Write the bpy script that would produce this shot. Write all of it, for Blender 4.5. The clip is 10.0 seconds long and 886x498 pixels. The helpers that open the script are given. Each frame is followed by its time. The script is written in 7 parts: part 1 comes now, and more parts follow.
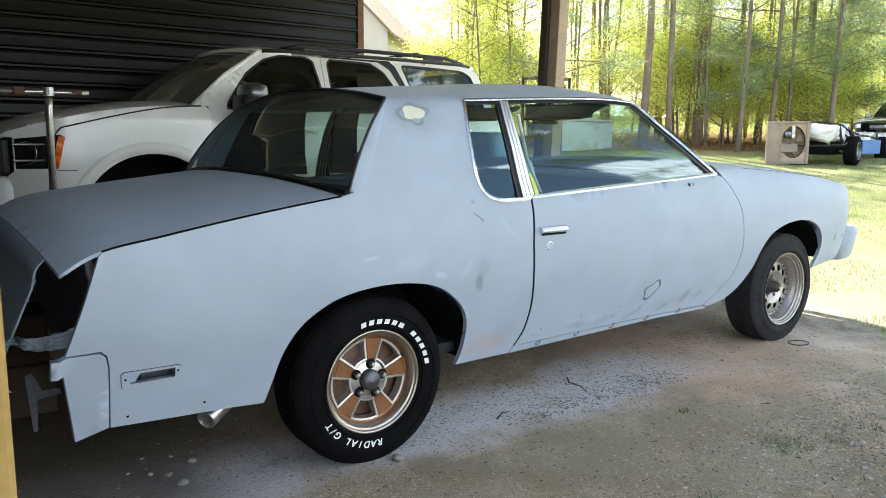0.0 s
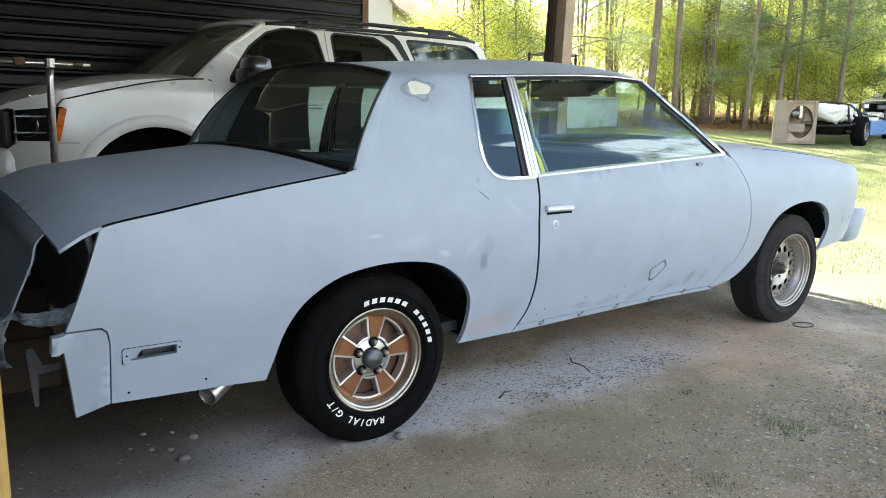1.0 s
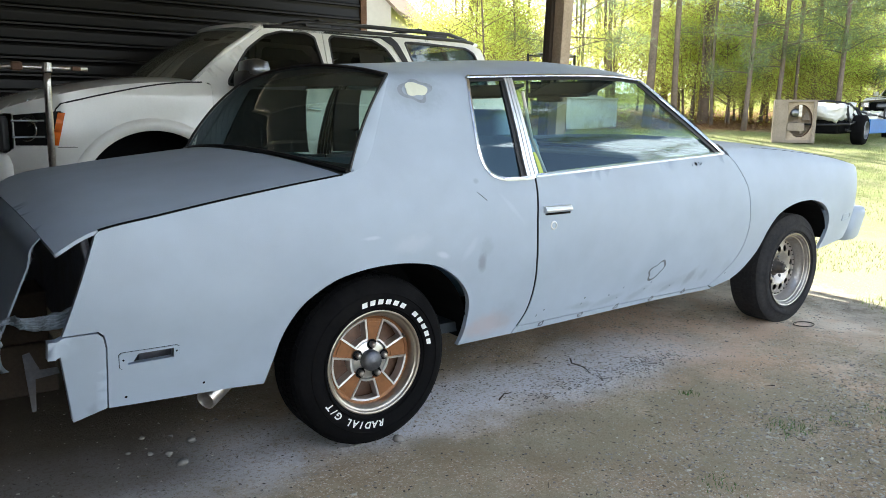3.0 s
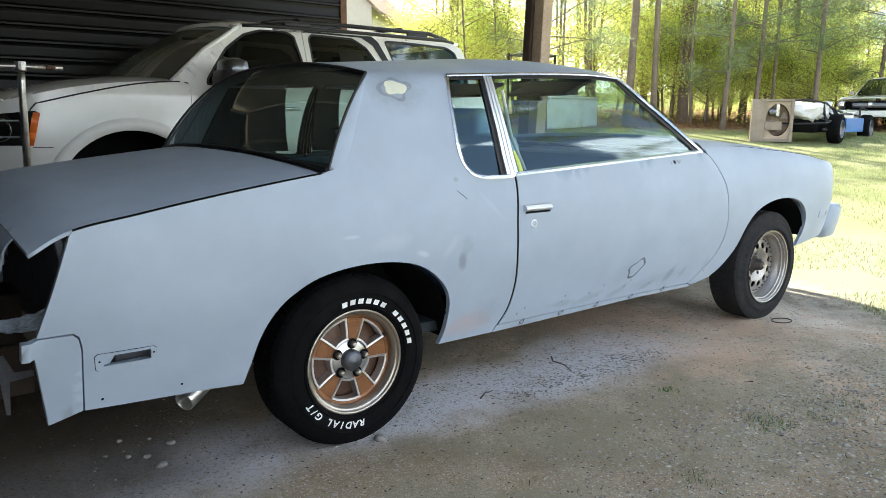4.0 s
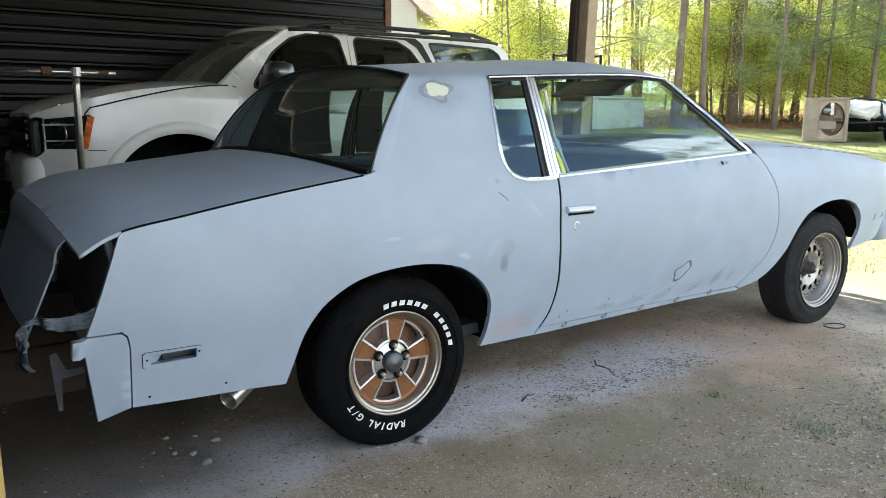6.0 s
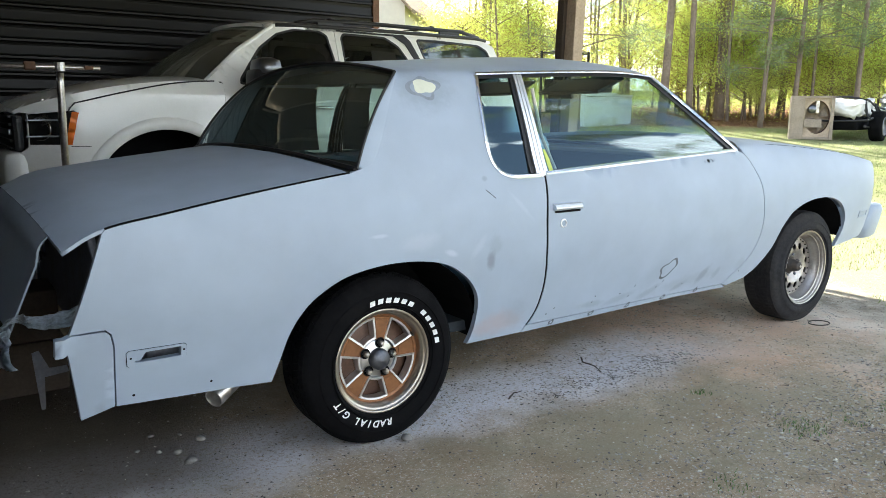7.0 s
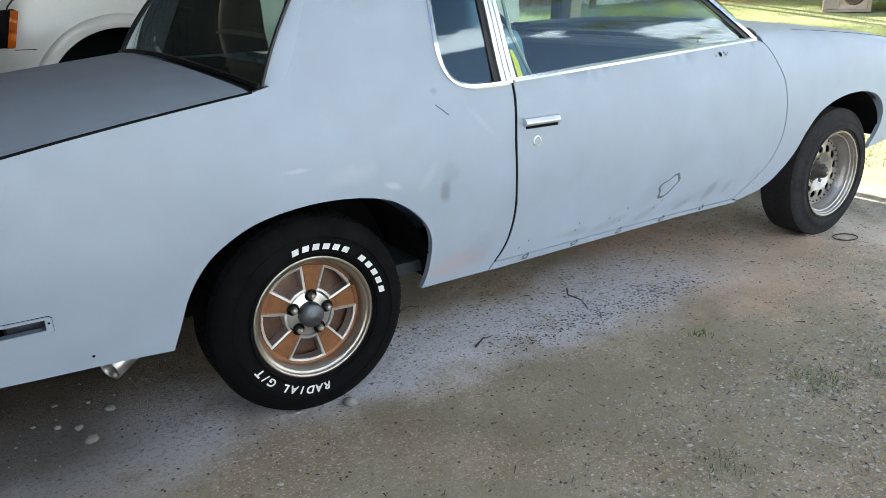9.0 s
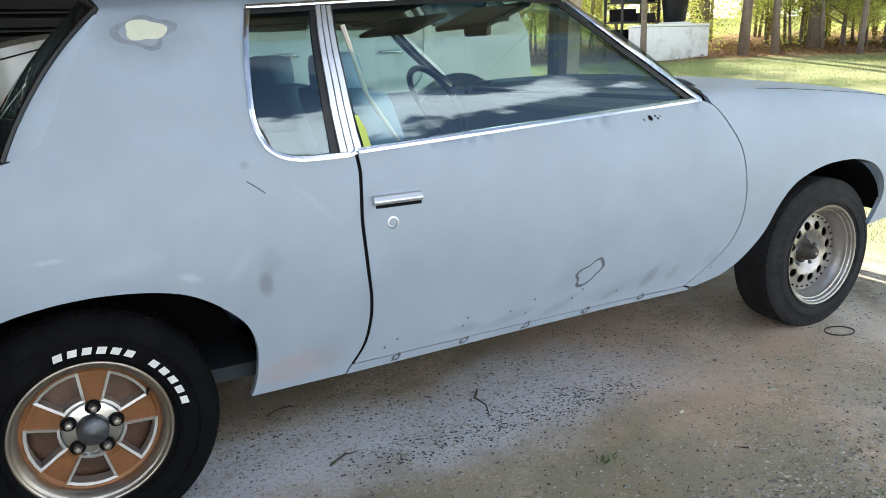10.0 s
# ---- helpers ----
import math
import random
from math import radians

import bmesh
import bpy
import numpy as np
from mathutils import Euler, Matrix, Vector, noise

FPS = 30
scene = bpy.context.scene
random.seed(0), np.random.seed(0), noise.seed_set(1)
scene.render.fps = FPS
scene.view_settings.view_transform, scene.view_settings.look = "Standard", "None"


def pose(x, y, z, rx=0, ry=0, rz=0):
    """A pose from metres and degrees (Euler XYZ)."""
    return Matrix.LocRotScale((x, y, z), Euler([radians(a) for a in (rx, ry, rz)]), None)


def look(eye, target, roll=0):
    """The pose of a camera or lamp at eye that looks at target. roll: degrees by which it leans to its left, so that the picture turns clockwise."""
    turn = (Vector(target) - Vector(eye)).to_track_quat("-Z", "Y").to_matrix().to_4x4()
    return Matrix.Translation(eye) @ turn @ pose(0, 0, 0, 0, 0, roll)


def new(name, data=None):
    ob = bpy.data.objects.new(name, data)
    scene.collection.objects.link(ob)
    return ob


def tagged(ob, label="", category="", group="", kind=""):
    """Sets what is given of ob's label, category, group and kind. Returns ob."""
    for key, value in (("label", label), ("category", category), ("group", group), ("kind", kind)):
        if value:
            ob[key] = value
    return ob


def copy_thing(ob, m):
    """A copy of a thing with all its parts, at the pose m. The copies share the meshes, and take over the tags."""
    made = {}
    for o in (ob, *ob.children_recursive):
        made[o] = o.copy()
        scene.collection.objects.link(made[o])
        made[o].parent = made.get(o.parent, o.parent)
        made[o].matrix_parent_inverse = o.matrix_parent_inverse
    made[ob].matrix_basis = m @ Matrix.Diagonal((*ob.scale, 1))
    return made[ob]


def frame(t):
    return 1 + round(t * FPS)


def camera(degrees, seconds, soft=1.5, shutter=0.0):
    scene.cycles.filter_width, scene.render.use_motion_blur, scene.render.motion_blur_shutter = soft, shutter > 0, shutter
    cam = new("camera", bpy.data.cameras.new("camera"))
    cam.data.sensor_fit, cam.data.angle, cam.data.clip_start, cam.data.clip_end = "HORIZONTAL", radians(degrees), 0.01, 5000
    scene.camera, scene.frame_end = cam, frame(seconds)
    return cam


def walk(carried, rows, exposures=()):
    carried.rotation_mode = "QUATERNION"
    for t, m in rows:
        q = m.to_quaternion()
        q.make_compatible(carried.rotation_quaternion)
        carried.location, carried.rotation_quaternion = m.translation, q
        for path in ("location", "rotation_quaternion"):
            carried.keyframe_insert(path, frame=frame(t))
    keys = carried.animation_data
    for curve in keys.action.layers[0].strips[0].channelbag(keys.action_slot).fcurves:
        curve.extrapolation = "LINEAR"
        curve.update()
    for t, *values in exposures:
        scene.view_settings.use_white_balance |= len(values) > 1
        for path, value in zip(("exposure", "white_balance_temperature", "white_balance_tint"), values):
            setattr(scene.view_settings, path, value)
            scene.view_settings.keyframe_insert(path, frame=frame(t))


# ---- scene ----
cam = camera(61.0, 10.0, soft=0.5)
PATH = [
    (0, (-1.348, -3.085, 1.147), (-0.180, -1.489, 0.851), 0.40),
    (0.1, (-1.347, -3.080, 1.144), (-0.189, -1.481, 0.827), 0.34),
    (0.2, (-1.346, -3.075, 1.140), (-0.193, -1.473, 0.820), 0.28),
    (0.3, (-1.344, -3.071, 1.137), (-0.183, -1.475, 0.813), 0.22),
    (0.4, (-1.343, -3.066, 1.133), (-0.176, -1.478, 0.791), 0.16),
    (0.5, (-1.342, -3.061, 1.130), (-0.190, -1.467, 0.768), 0.10),
    (0.6, (-1.341, -3.060, 1.134), (-0.205, -1.455, 0.770), 0.28),
    (0.7, (-1.339, -3.060, 1.138), (-0.199, -1.456, 0.780), 0.46),
    (0.8, (-1.338, -3.059, 1.141), (-0.202, -1.451, 0.786), 0.64),
    (1, (-1.335, -3.058, 1.149), (-0.178, -1.466, 0.791), 1.00),
    (1.2, (-1.336, -3.058, 1.149), (-0.178, -1.465, 0.801), 0.88),
    (1.5, (-1.337, -3.058, 1.150), (-0.195, -1.453, 0.801), 0.70),
    (1.7, (-1.333, -3.056, 1.150), (-0.197, -1.450, 0.790), 0.74),
    (2, (-1.328, -3.053, 1.149), (-0.185, -1.451, 0.792), 0.80),
    (2.2, (-1.327, -3.053, 1.148), (-0.170, -1.460, 0.797), 0.76),
    (3.3, (-1.321, -3.056, 1.145), (-0.165, -1.463, 0.791), 0.54),
    (3.5, (-1.320, -3.056, 1.144), (-0.155, -1.471, 0.784), 0.50),
    (3.7, (-1.318, -3.056, 1.143), (-0.118, -1.494, 0.794), 0.50),
    (4, (-1.314, -3.056, 1.141), (-0.120, -1.491, 0.788), 0.50),
    (4.2, (-1.313, -3.058, 1.142), (-0.123, -1.490, 0.789), 0.30),
    (4.5, (-1.311, -3.061, 1.144), (-0.130, -1.484, 0.802), 0.00),
    (4.7, (-1.310, -3.059, 1.143), (-0.139, -1.474, 0.798), 0.20),
    (5, (-1.308, -3.056, 1.141), (-0.121, -1.484, 0.794), 0.50),
    (5.2, (-1.306, -3.058, 1.141), (-0.133, -1.478, 0.786), 0.30),
    (5.3, (-1.304, -3.060, 1.140), (-0.123, -1.485, 0.786), 0.20),
    (5.5, (-1.302, -3.062, 1.140), (-0.152, -1.462, 0.795), 0.00),
    (5.7, (-1.302, -3.060, 1.141), (-0.141, -1.468, 0.800), 0.04),
    (5.8, (-1.303, -3.060, 1.141), (-0.157, -1.456, 0.801), 0.06),
    (6, (-1.303, -3.058, 1.142), (-0.204, -1.424, 0.792), 0.10),
    (6.1, (-1.302, -3.058, 1.142), (-0.199, -1.425, 0.798), 0.12),
    (6.2, (-1.301, -3.057, 1.142), (-0.188, -1.432, 0.801), 0.14),
    (7.3, (-1.293, -3.055, 1.144), (-0.168, -1.440, 0.782), 0.36),
    (7.4, (-1.292, -3.054, 1.144), (-0.172, -1.436, 0.787), 0.38),
    (7.5, (-1.291, -3.054, 1.144), (-0.172, -1.436, 0.785), 0.40),
    (7.6, (-1.285, -3.053, 1.142), (-0.167, -1.435, 0.780), 0.35),
    (7.7, (-1.279, -3.051, 1.140), (-0.167, -1.430, 0.773), 0.30),
    (7.8, (-1.274, -3.050, 1.138), (-0.157, -1.435, 0.757), 0.24),
    (7.9, (-1.268, -3.048, 1.136), (-0.163, -1.426, 0.750), 0.19),
    (8, (-1.262, -3.047, 1.134), (-0.150, -1.430, 0.746), 0.14),
    (8.1, (-1.249, -3.054, 1.135), (-0.143, -1.425, 0.784), -0.19),
    (8.2, (-1.235, -3.062, 1.136), (-0.155, -1.407, 0.833), -0.51),
    (8.3, (-1.208, -3.054, 1.140), (-0.161, -1.383, 0.806), -0.41),
    (8.4, (-1.181, -3.046, 1.145), (-0.132, -1.387, 0.760), -0.32),
    (8.5, (-1.141, -3.019, 1.145), (-0.085, -1.390, 0.666), -0.73),
    (8.6, (-1.082, -2.983, 1.143), (-0.057, -1.347, 0.618), -1.10),
    (8.7, (-1.013, -2.934, 1.149), (-0.037, -1.278, 0.597), -0.98),
    (8.8, (-0.943, -2.880, 1.158), (0.030, -1.242, 0.550), -2.03),
    (8.9, (-0.876, -2.823, 1.171), (0.086, -1.191, 0.529), -2.35),
    (9, (-0.813, -2.778, 1.182), (0.219, -1.192, 0.534), -1.44),
    (9.1, (-0.750, -2.752, 1.189), (0.348, -1.216, 0.530), -0.83),
    (9.2, (-0.678, -2.736, 1.184), (0.458, -1.227, 0.524), -1.15),
    (9.3, (-0.601, -2.729, 1.170), (0.540, -1.219, 0.525), -1.80),
    (9.4, (-0.527, -2.731, 1.157), (0.599, -1.196, 0.543), -2.33),
    (9.5, (-0.448, -2.738, 1.150), (0.625, -1.150, 0.578), -2.16),
    (9.6, (-0.361, -2.748, 1.151), (0.684, -1.135, 0.598), -0.88),
    (9.7, (-0.273, -2.750, 1.156), (0.714, -1.091, 0.633), -0.41),
    (9.8, (-0.190, -2.743, 1.165), (0.747, -1.056, 0.636), -0.44),
    (9.9, (-0.108, -2.741, 1.165), (0.846, -1.061, 0.648), -0.43),
    (10, (-0.021, -2.750, 1.156), (0.867, -1.031, 0.651), -2.06),
]
walk(cam, [(t, look(eye, target, roll)) for t, eye, target, roll in PATH], [(0.0, 1.58), (2.0, 1.64), (4.5, 1.53), (6.2, 1.58), (7.5, 1.67), (8.5, 1.68), (9.2, 1.51), (10.0, 1.40)])

# ---- world, sun, exposure ----
SUN_EL, SUN_AZ = radians(50), radians(74)   # azimuth counted from +x towards +y
SUN_DIR = Vector((math.cos(SUN_EL) * math.cos(SUN_AZ), math.cos(SUN_EL) * math.sin(SUN_AZ), math.sin(SUN_EL)))
world = bpy.data.worlds.new("sky")
scene.world = world
world.use_nodes = True
wn, wl = world.node_tree.nodes, world.node_tree.links
sky = wn.new("ShaderNodeTexSky")
sky.sky_type, sky.sun_disc = "NISHITA", False
sky.sun_elevation, sky.sun_rotation = SUN_EL, math.pi / 2 - SUN_AZ
wcoord = wn.new("ShaderNodeTexCoord")
wmap = wn.new("ShaderNodeMapping")
wmap.inputs["Location"].default_value = (0.9, 1.3, 0.2)
wmap.inputs["Scale"].default_value = (2.0, 2.0, 2.5)
wnoise = wn.new("ShaderNodeTexNoise")
wnoise.inputs["Scale"].default_value, wnoise.inputs["Detail"].default_value, wnoise.inputs["Roughness"].default_value = 2.5, 8.0, 0.52
wramp = wn.new("ShaderNodeValToRGB")
wramp.color_ramp.elements[0].position, wramp.color_ramp.elements[1].position = 0.50, 0.55
wramp.color_ramp.elements[0].color = (0.03, 0.03, 0.03, 1)
wmix = wn.new("ShaderNodeMixRGB")
wmix.inputs["Color2"].default_value = (27.0, 28.5, 30.0, 1)
wl.new(wcoord.outputs["Generated"], wmap.inputs["Vector"])
wl.new(wmap.outputs["Vector"], wnoise.inputs["Vector"])
wl.new(wnoise.outputs["Fac"], wramp.inputs["Fac"])
wsep, wlow, wmul = wn.new("ShaderNodeSeparateXYZ"), wn.new("ShaderNodeMapRange"), wn.new("ShaderNodeMath")
wmul.operation, wlow.interpolation_type = "MULTIPLY", "SMOOTHSTEP"
for wk, wv in (("From Min", 0.70), ("From Max", 0.54), ("To Min", 0.10), ("To Max", 1.0)):
    wlow.inputs[wk].default_value = wv
wl.new(wcoord.outputs["Generated"], wsep.inputs["Vector"])
wl.new(wsep.outputs["Z"], wlow.inputs["Value"])
wl.new(wlow.outputs["Result"], wmul.inputs[0])
wl.new(wramp.outputs["Color"], wmul.inputs[1])
wl.new(wmul.outputs["Value"], wmix.inputs["Fac"])
wgain = wn.new("ShaderNodeVectorMath")
wgain.operation = "SCALE"
wgain.inputs["Scale"].default_value = 1.5
wl.new(sky.outputs["Color"], wgain.inputs[0])
wl.new(wgain.outputs["Vector"], wmix.inputs["Color1"])
wl.new(wmix.outputs["Color"], wn["Background"].inputs["Color"])
wn["Background"].inputs["Strength"].default_value = 0.064
sun = new("sun", bpy.data.lights.new("sun", "SUN"))
sun.data.energy, sun.data.angle, sun.data.color = 5.0, radians(0.5), (1.0, 0.95, 0.86)
sun.matrix_world = SUN_DIR.to_track_quat("Z", "Y").to_matrix().to_4x4()


# ---- materials ----
def mat(name, base, rough=0.6, metal=0.0, var=0.12, scale=6.0, fine=80.0, bump=0.0, bump_scale=120.0, spec=0.5, dirt=None, dirt_amount=0.0, dirt_scale=3.0, coat=0.0):
    """A surface with colour variation at two scales, relief and, where given, stains of a second colour."""
    m = bpy.data.materials.new(name)
    m.use_nodes = True
    n, l = m.node_tree.nodes, m.node_tree.links
    p = n["Principled BSDF"]
    p.inputs["Roughness"].default_value, p.inputs["Metallic"].default_value = rough, metal
    p.inputs["Specular IOR Level"].default_value = spec
    p.inputs["Coat Weight"].default_value, p.inputs["Coat Roughness"].default_value = coat, 0.05
    co = n.new("ShaderNodeTexCoord")
    big, small = n.new("ShaderNodeTexNoise"), n.new("ShaderNodeTexNoise")
    big.inputs["Scale"].default_value, big.inputs["Detail"].default_value = scale, 5
    small.inputs["Scale"].default_value, small.inputs["Detail"].default_value = fine, 3
    for t in (big, small):
        l.new(co.outputs["Object"], t.inputs["Vector"])
    add = n.new("ShaderNodeMath")
    add.operation = "ADD"
    l.new(big.outputs["Fac"], add.inputs[0])
    l.new(small.outputs["Fac"], add.inputs[1])
    rng = n.new("ShaderNodeMapRange")
    rng.inputs["From Min"].default_value, rng.inputs["From Max"].default_value = 0.6, 1.4
    rng.inputs["To Min"].default_value, rng.inputs["To Max"].default_value = 1 - var, 1 + var
    l.new(add.outputs["Value"], rng.inputs["Value"])
    mul = n.new("ShaderNodeVectorMath")
    mul.operation = "SCALE"
    mul.inputs[0].default_value = base
    l.new(rng.outputs["Result"], mul.inputs["Scale"])
    col = mul.outputs["Vector"]
    if dirt:
        dn = n.new("ShaderNodeTexNoise")
        dn.inputs["Scale"].default_value, dn.inputs["Detail"].default_value, dn.inputs["Roughness"].default_value = dirt_scale, 8, 0.65
        l.new(co.outputs["Object"], dn.inputs["Vector"])
        dr = n.new("ShaderNodeMapRange")
        dr.inputs["From Min"].default_value, dr.inputs["From Max"].default_value = 0.5, 0.72
        dr.inputs["To Min"].default_value, dr.inputs["To Max"].default_value = 0, dirt_amount
        l.new(dn.outputs["Fac"], dr.inputs["Value"])
        mx = n.new("ShaderNodeMixRGB")
        mx.inputs["Color2"].default_value = (*dirt, 1)
        l.new(dr.outputs["Result"], mx.inputs["Fac"])
        l.new(col, mx.inputs["Color1"])
        col = mx.outputs["Color"]
    l.new(col, p.inputs["Base Color"])
    if bump:
        bn = n.new("ShaderNodeTexNoise")
        bn.inputs["Scale"].default_value, bn.inputs["Detail"].default_value = bump_scale, 4
        l.new(co.outputs["Object"], bn.inputs["Vector"])
        bp = n.new("ShaderNodeBump")
        bp.inputs["Strength"].default_value, bp.inputs["Distance"].default_value = bump, 0.01
        l.new(bn.outputs["Fac"], bp.inputs["Height"])
        l.new(bp.outputs["Normal"], p.inputs["Normal"])
    return m


def glass(name, tint, rough=0.0, base=0.10, dust=0.0):
    """A thin pane: tinted see-through with the gloss of glass, tinted blue to colour the mirrored sky."""
    m = bpy.data.materials.new(name)
    m.use_nodes = True
    n, l = m.node_tree.nodes, m.node_tree.links
    n.remove(n["Principled BSDF"])
    tr, gl, lw, mx = n.new("ShaderNodeBsdfTransparent"), n.new("ShaderNodeBsdfGlossy"), n.new("ShaderNodeLayerWeight"), n.new("ShaderNodeMixShader")
    tr.inputs["Color"].default_value = (*tint, 1)
    gl.inputs["Roughness"].default_value, gl.inputs["Color"].default_value = rough, (0.80, 0.95, 1.0, 1)
    lw.inputs["Blend"].default_value = 0.5
    pw, rg = n.new("ShaderNodeMath"), n.new("ShaderNodeMapRange")
    pw.operation = "POWER"
    pw.inputs[1].default_value = 4.0
    rg.inputs["To Min"].default_value = base
    l.new(lw.outputs["Facing"], pw.inputs[0])
    l.new(pw.outputs["Value"], rg.inputs["Value"])
    l.new(rg.outputs["Result"], mx.inputs["Fac"])
    l.new(tr.outputs["BSDF"], mx.inputs[1])
    l.new(gl.outputs["BSDF"], mx.inputs[2])
    # even grey veil mixed in for dust and for soft reflections
    df, md = n.new("ShaderNodeBsdfDiffuse"), n.new("ShaderNodeMixShader")
    df.inputs["Color"].default_value = (0.40, 0.41, 0.36, 1)
    md.inputs["Fac"].default_value = dust
    l.new(mx.outputs["Shader"], md.inputs[1])
    l.new(df.outputs["BSDF"], md.inputs[2])
    l.new(md.outputs["Shader"], n["Material Output"].inputs["Surface"])
    return m




def soft_spots(m, spots):
    """Lays soft patches with feathered, uneven edges over a body colour, for wear, respray and dent highlights: x, z,
    half sizes, tilt, colour, strength.
    """
    n, l = m.node_tree.nodes, m.node_tree.links
    p = n["Principled BSDF"]
    col = p.inputs["Base Color"].links[0].from_socket
    co, nz = n.new("ShaderNodeTexCoord"), n.new("ShaderNodeTexNoise")
    nz.inputs["Scale"].default_value, nz.inputs["Detail"].default_value, nz.inputs["Roughness"].default_value = 22.0, 6.0, 0.7
    l.new(co.outputs["Object"], nz.inputs["Vector"])
    for x, z, rx, rz, tilt, paint, much in spots:
        mp = n.new("ShaderNodeMapping")
        mp.vector_type = "TEXTURE"
        mp.inputs["Location"].default_value = (x, 0.0, z)
        mp.inputs["Rotation"].default_value = (0.0, -tilt, 0.0)
        mp.inputs["Scale"].default_value = (rx, 1000.0, rz)
        ln, ad, rg, mx = n.new("ShaderNodeVectorMath"), n.new("ShaderNodeMath"), n.new("ShaderNodeMapRange"), n.new("ShaderNodeMixRGB")
        ln.operation, ad.operation = "LENGTH", "ADD"
        rg.interpolation_type = "SMOOTHSTEP"
        for k, q in (("From Min", 1.55), ("From Max", 0.75), ("To Min", 0.0), ("To Max", much)):
            rg.inputs[k].default_value = q
        mx.inputs["Color2"].default_value = (*paint, 1)
        l.new(co.outputs["Object"], mp.inputs["Vector"])
        l.new(mp.outputs["Vector"], ln.inputs[0])
        l.new(ln.outputs["Value"], ad.inputs[0])
        l.new(nz.outputs["Fac"], ad.inputs[1])
        l.new(ad.outputs["Value"], rg.inputs["Value"])
        l.new(rg.outputs["Result"], mx.inputs["Fac"])
        l.new(col, mx.inputs["Color1"])
        col = mx.outputs["Color"]
    l.new(col, p.inputs["Base Color"])
    return m


# PALE spots on the quarter panel paint the highlights of shallow dents
PALE, DULL, ROSY = (0.47, 0.53, 0.61), (0.20, 0.23, 0.265), (0.41, 0.365, 0.385)
M_PRIMER = soft_spots(mat("grey_primer", (0.352, 0.42, 0.505), 0.5, var=0.08, scale=1.7, fine=7, bump=0.05, bump_scale=260, dirt=(0.31, 0.355, 0.415), dirt_amount=0.4, dirt_scale=1.5),
                      [(0.228, 1.228, 0.165, 0.105, 0.1, DULL, 0.4), (0.10, 0.70, 0.10, 0.040, 0.1, PALE, 0.45), (0.235, 0.648, 0.040, 0.014, -0.3, PALE, 0.9), (-0.06, 0.735, 0.045, 0.009, 0, PALE, 0.8), (0.36, 0.66, 0.07, 0.02, 0.9, PALE, 0.35), (-0.55, 0.60, 0.30, 0.12, 0, PALE, 0.12),
                       (0.42, 0.60, 0.026, 0.050, 0, DULL, 0.75), (0.44, 0.66, 0.04, 0.05, 0.4, DULL, 0.25), (0.40, 0.905, 0.018, 0.013, 0, DULL, 0.45), (0.56, 0.80, 0.10, 0.012, -0.8, PALE, 0.25),
                       (0.52, 0.335, 0.13, 0.065, 0, ROSY, 0.75), (0.42, 0.32, 0.06, 0.04, 0, ROSY, 0.6), (0.58, 0.36, 0.08, 0.08, 0, DULL, 0.22),
                       (1.02, 0.335, 0.10, 0.020, 0, DULL, 0.35), (1.18, 0.335, 0.13, 0.022, 0.2, DULL, 0.32), (1.39, 0.345, 0.12, 0.020, 0.35, DULL, 0.3), (1.60, 0.345, 0.08, 0.016, 0.3, DULL, 0.35), (1.76, 0.375, 0.085, 0.026, 0.75, DULL, 0.55), (1.87, 0.375, 0.05, 0.024, 0.8, DULL, 0.35), (1.62, 0.36, 0.34, 0.035, 0.1, DULL, 0.2), (1.40, 0.42, 0.12, 0.07, 0.5, DULL, 0.18), (2.05, 0.40, 0.05, 0.04, 0.7, DULL, 0.22), (1.28, 0.60, 0.30, 0.16, 0.2, PALE, 0.12)])
M_TAR = mat("dark_undercoat", (0.006, 0.006, 0.0065), 0.85, var=0.3, spec=0.12)
M_BAYGREY = mat("bare_cavity_metal", (0.12, 0.13, 0.155), 0.6, var=0.35, scale=9, dirt=(0.10, 0.075, 0.05), dirt_amount=0.6, dirt_scale=6)
M_CHROME = mat("chrome", (0.66, 0.67, 0.69), 0.17, 1.0, var=0.04)
M_SATIN = mat("satin_trim", (0.78, 0.79, 0.80), 0.42, 1.0, var=0.06)
M_ALU = mat("polished_trim", (0.74, 0.73, 0.72), 0.30, 1.0, var=0.06)
M_DISC = mat("bright_wheel_steel", (0.44, 0.42, 0.395), 0.38, 0.9, var=0.14, scale=14, dirt=(0.22, 0.15, 0.10), dirt_amount=0.55, dirt_scale=14)
M_STEEL = mat("worn_steel", (0.62, 0.60, 0.57), 0.34, 1.0, var=0.2, scale=14, dirt=(0.18, 0.11, 0.07), dirt_amount=0.5, dirt_scale=18)
M_BLACK = mat("black_trim", (0.012, 0.012, 0.013), 0.45, var=0.2)
M_RUBBER = mat("tyre_rubber", (0.006, 0.006, 0.0066), 0.85, var=0.3, scale=9, fine=60, bump=0.15, bump_scale=200, spec=0.06, dirt=(0.022, 0.021, 0.02), dirt_amount=0.25, dirt_scale=7)
M_RUBBER_DUSTY = mat("dusty_tyre_rubber", (0.034, 0.034, 0.036), 0.85, var=0.35, scale=7, fine=60, bump=0.2, bump_scale=160, spec=0.12, dirt=(0.075, 0.07, 0.062), dirt_amount=0.45, dirt_scale=6)
M_CRUMB = mat("dark_soil_crumb", (0.095, 0.085, 0.075), 0.95, var=0.3)
M_PALE_CLOTH = mat("white_cloth", (0.75, 0.75, 0.73), 0.9, var=0.1, scale=12)
M_WHITE_LETTER = mat("white_tyre_paint", (0.78, 0.78, 0.76), 0.6, var=0.08, scale=40)
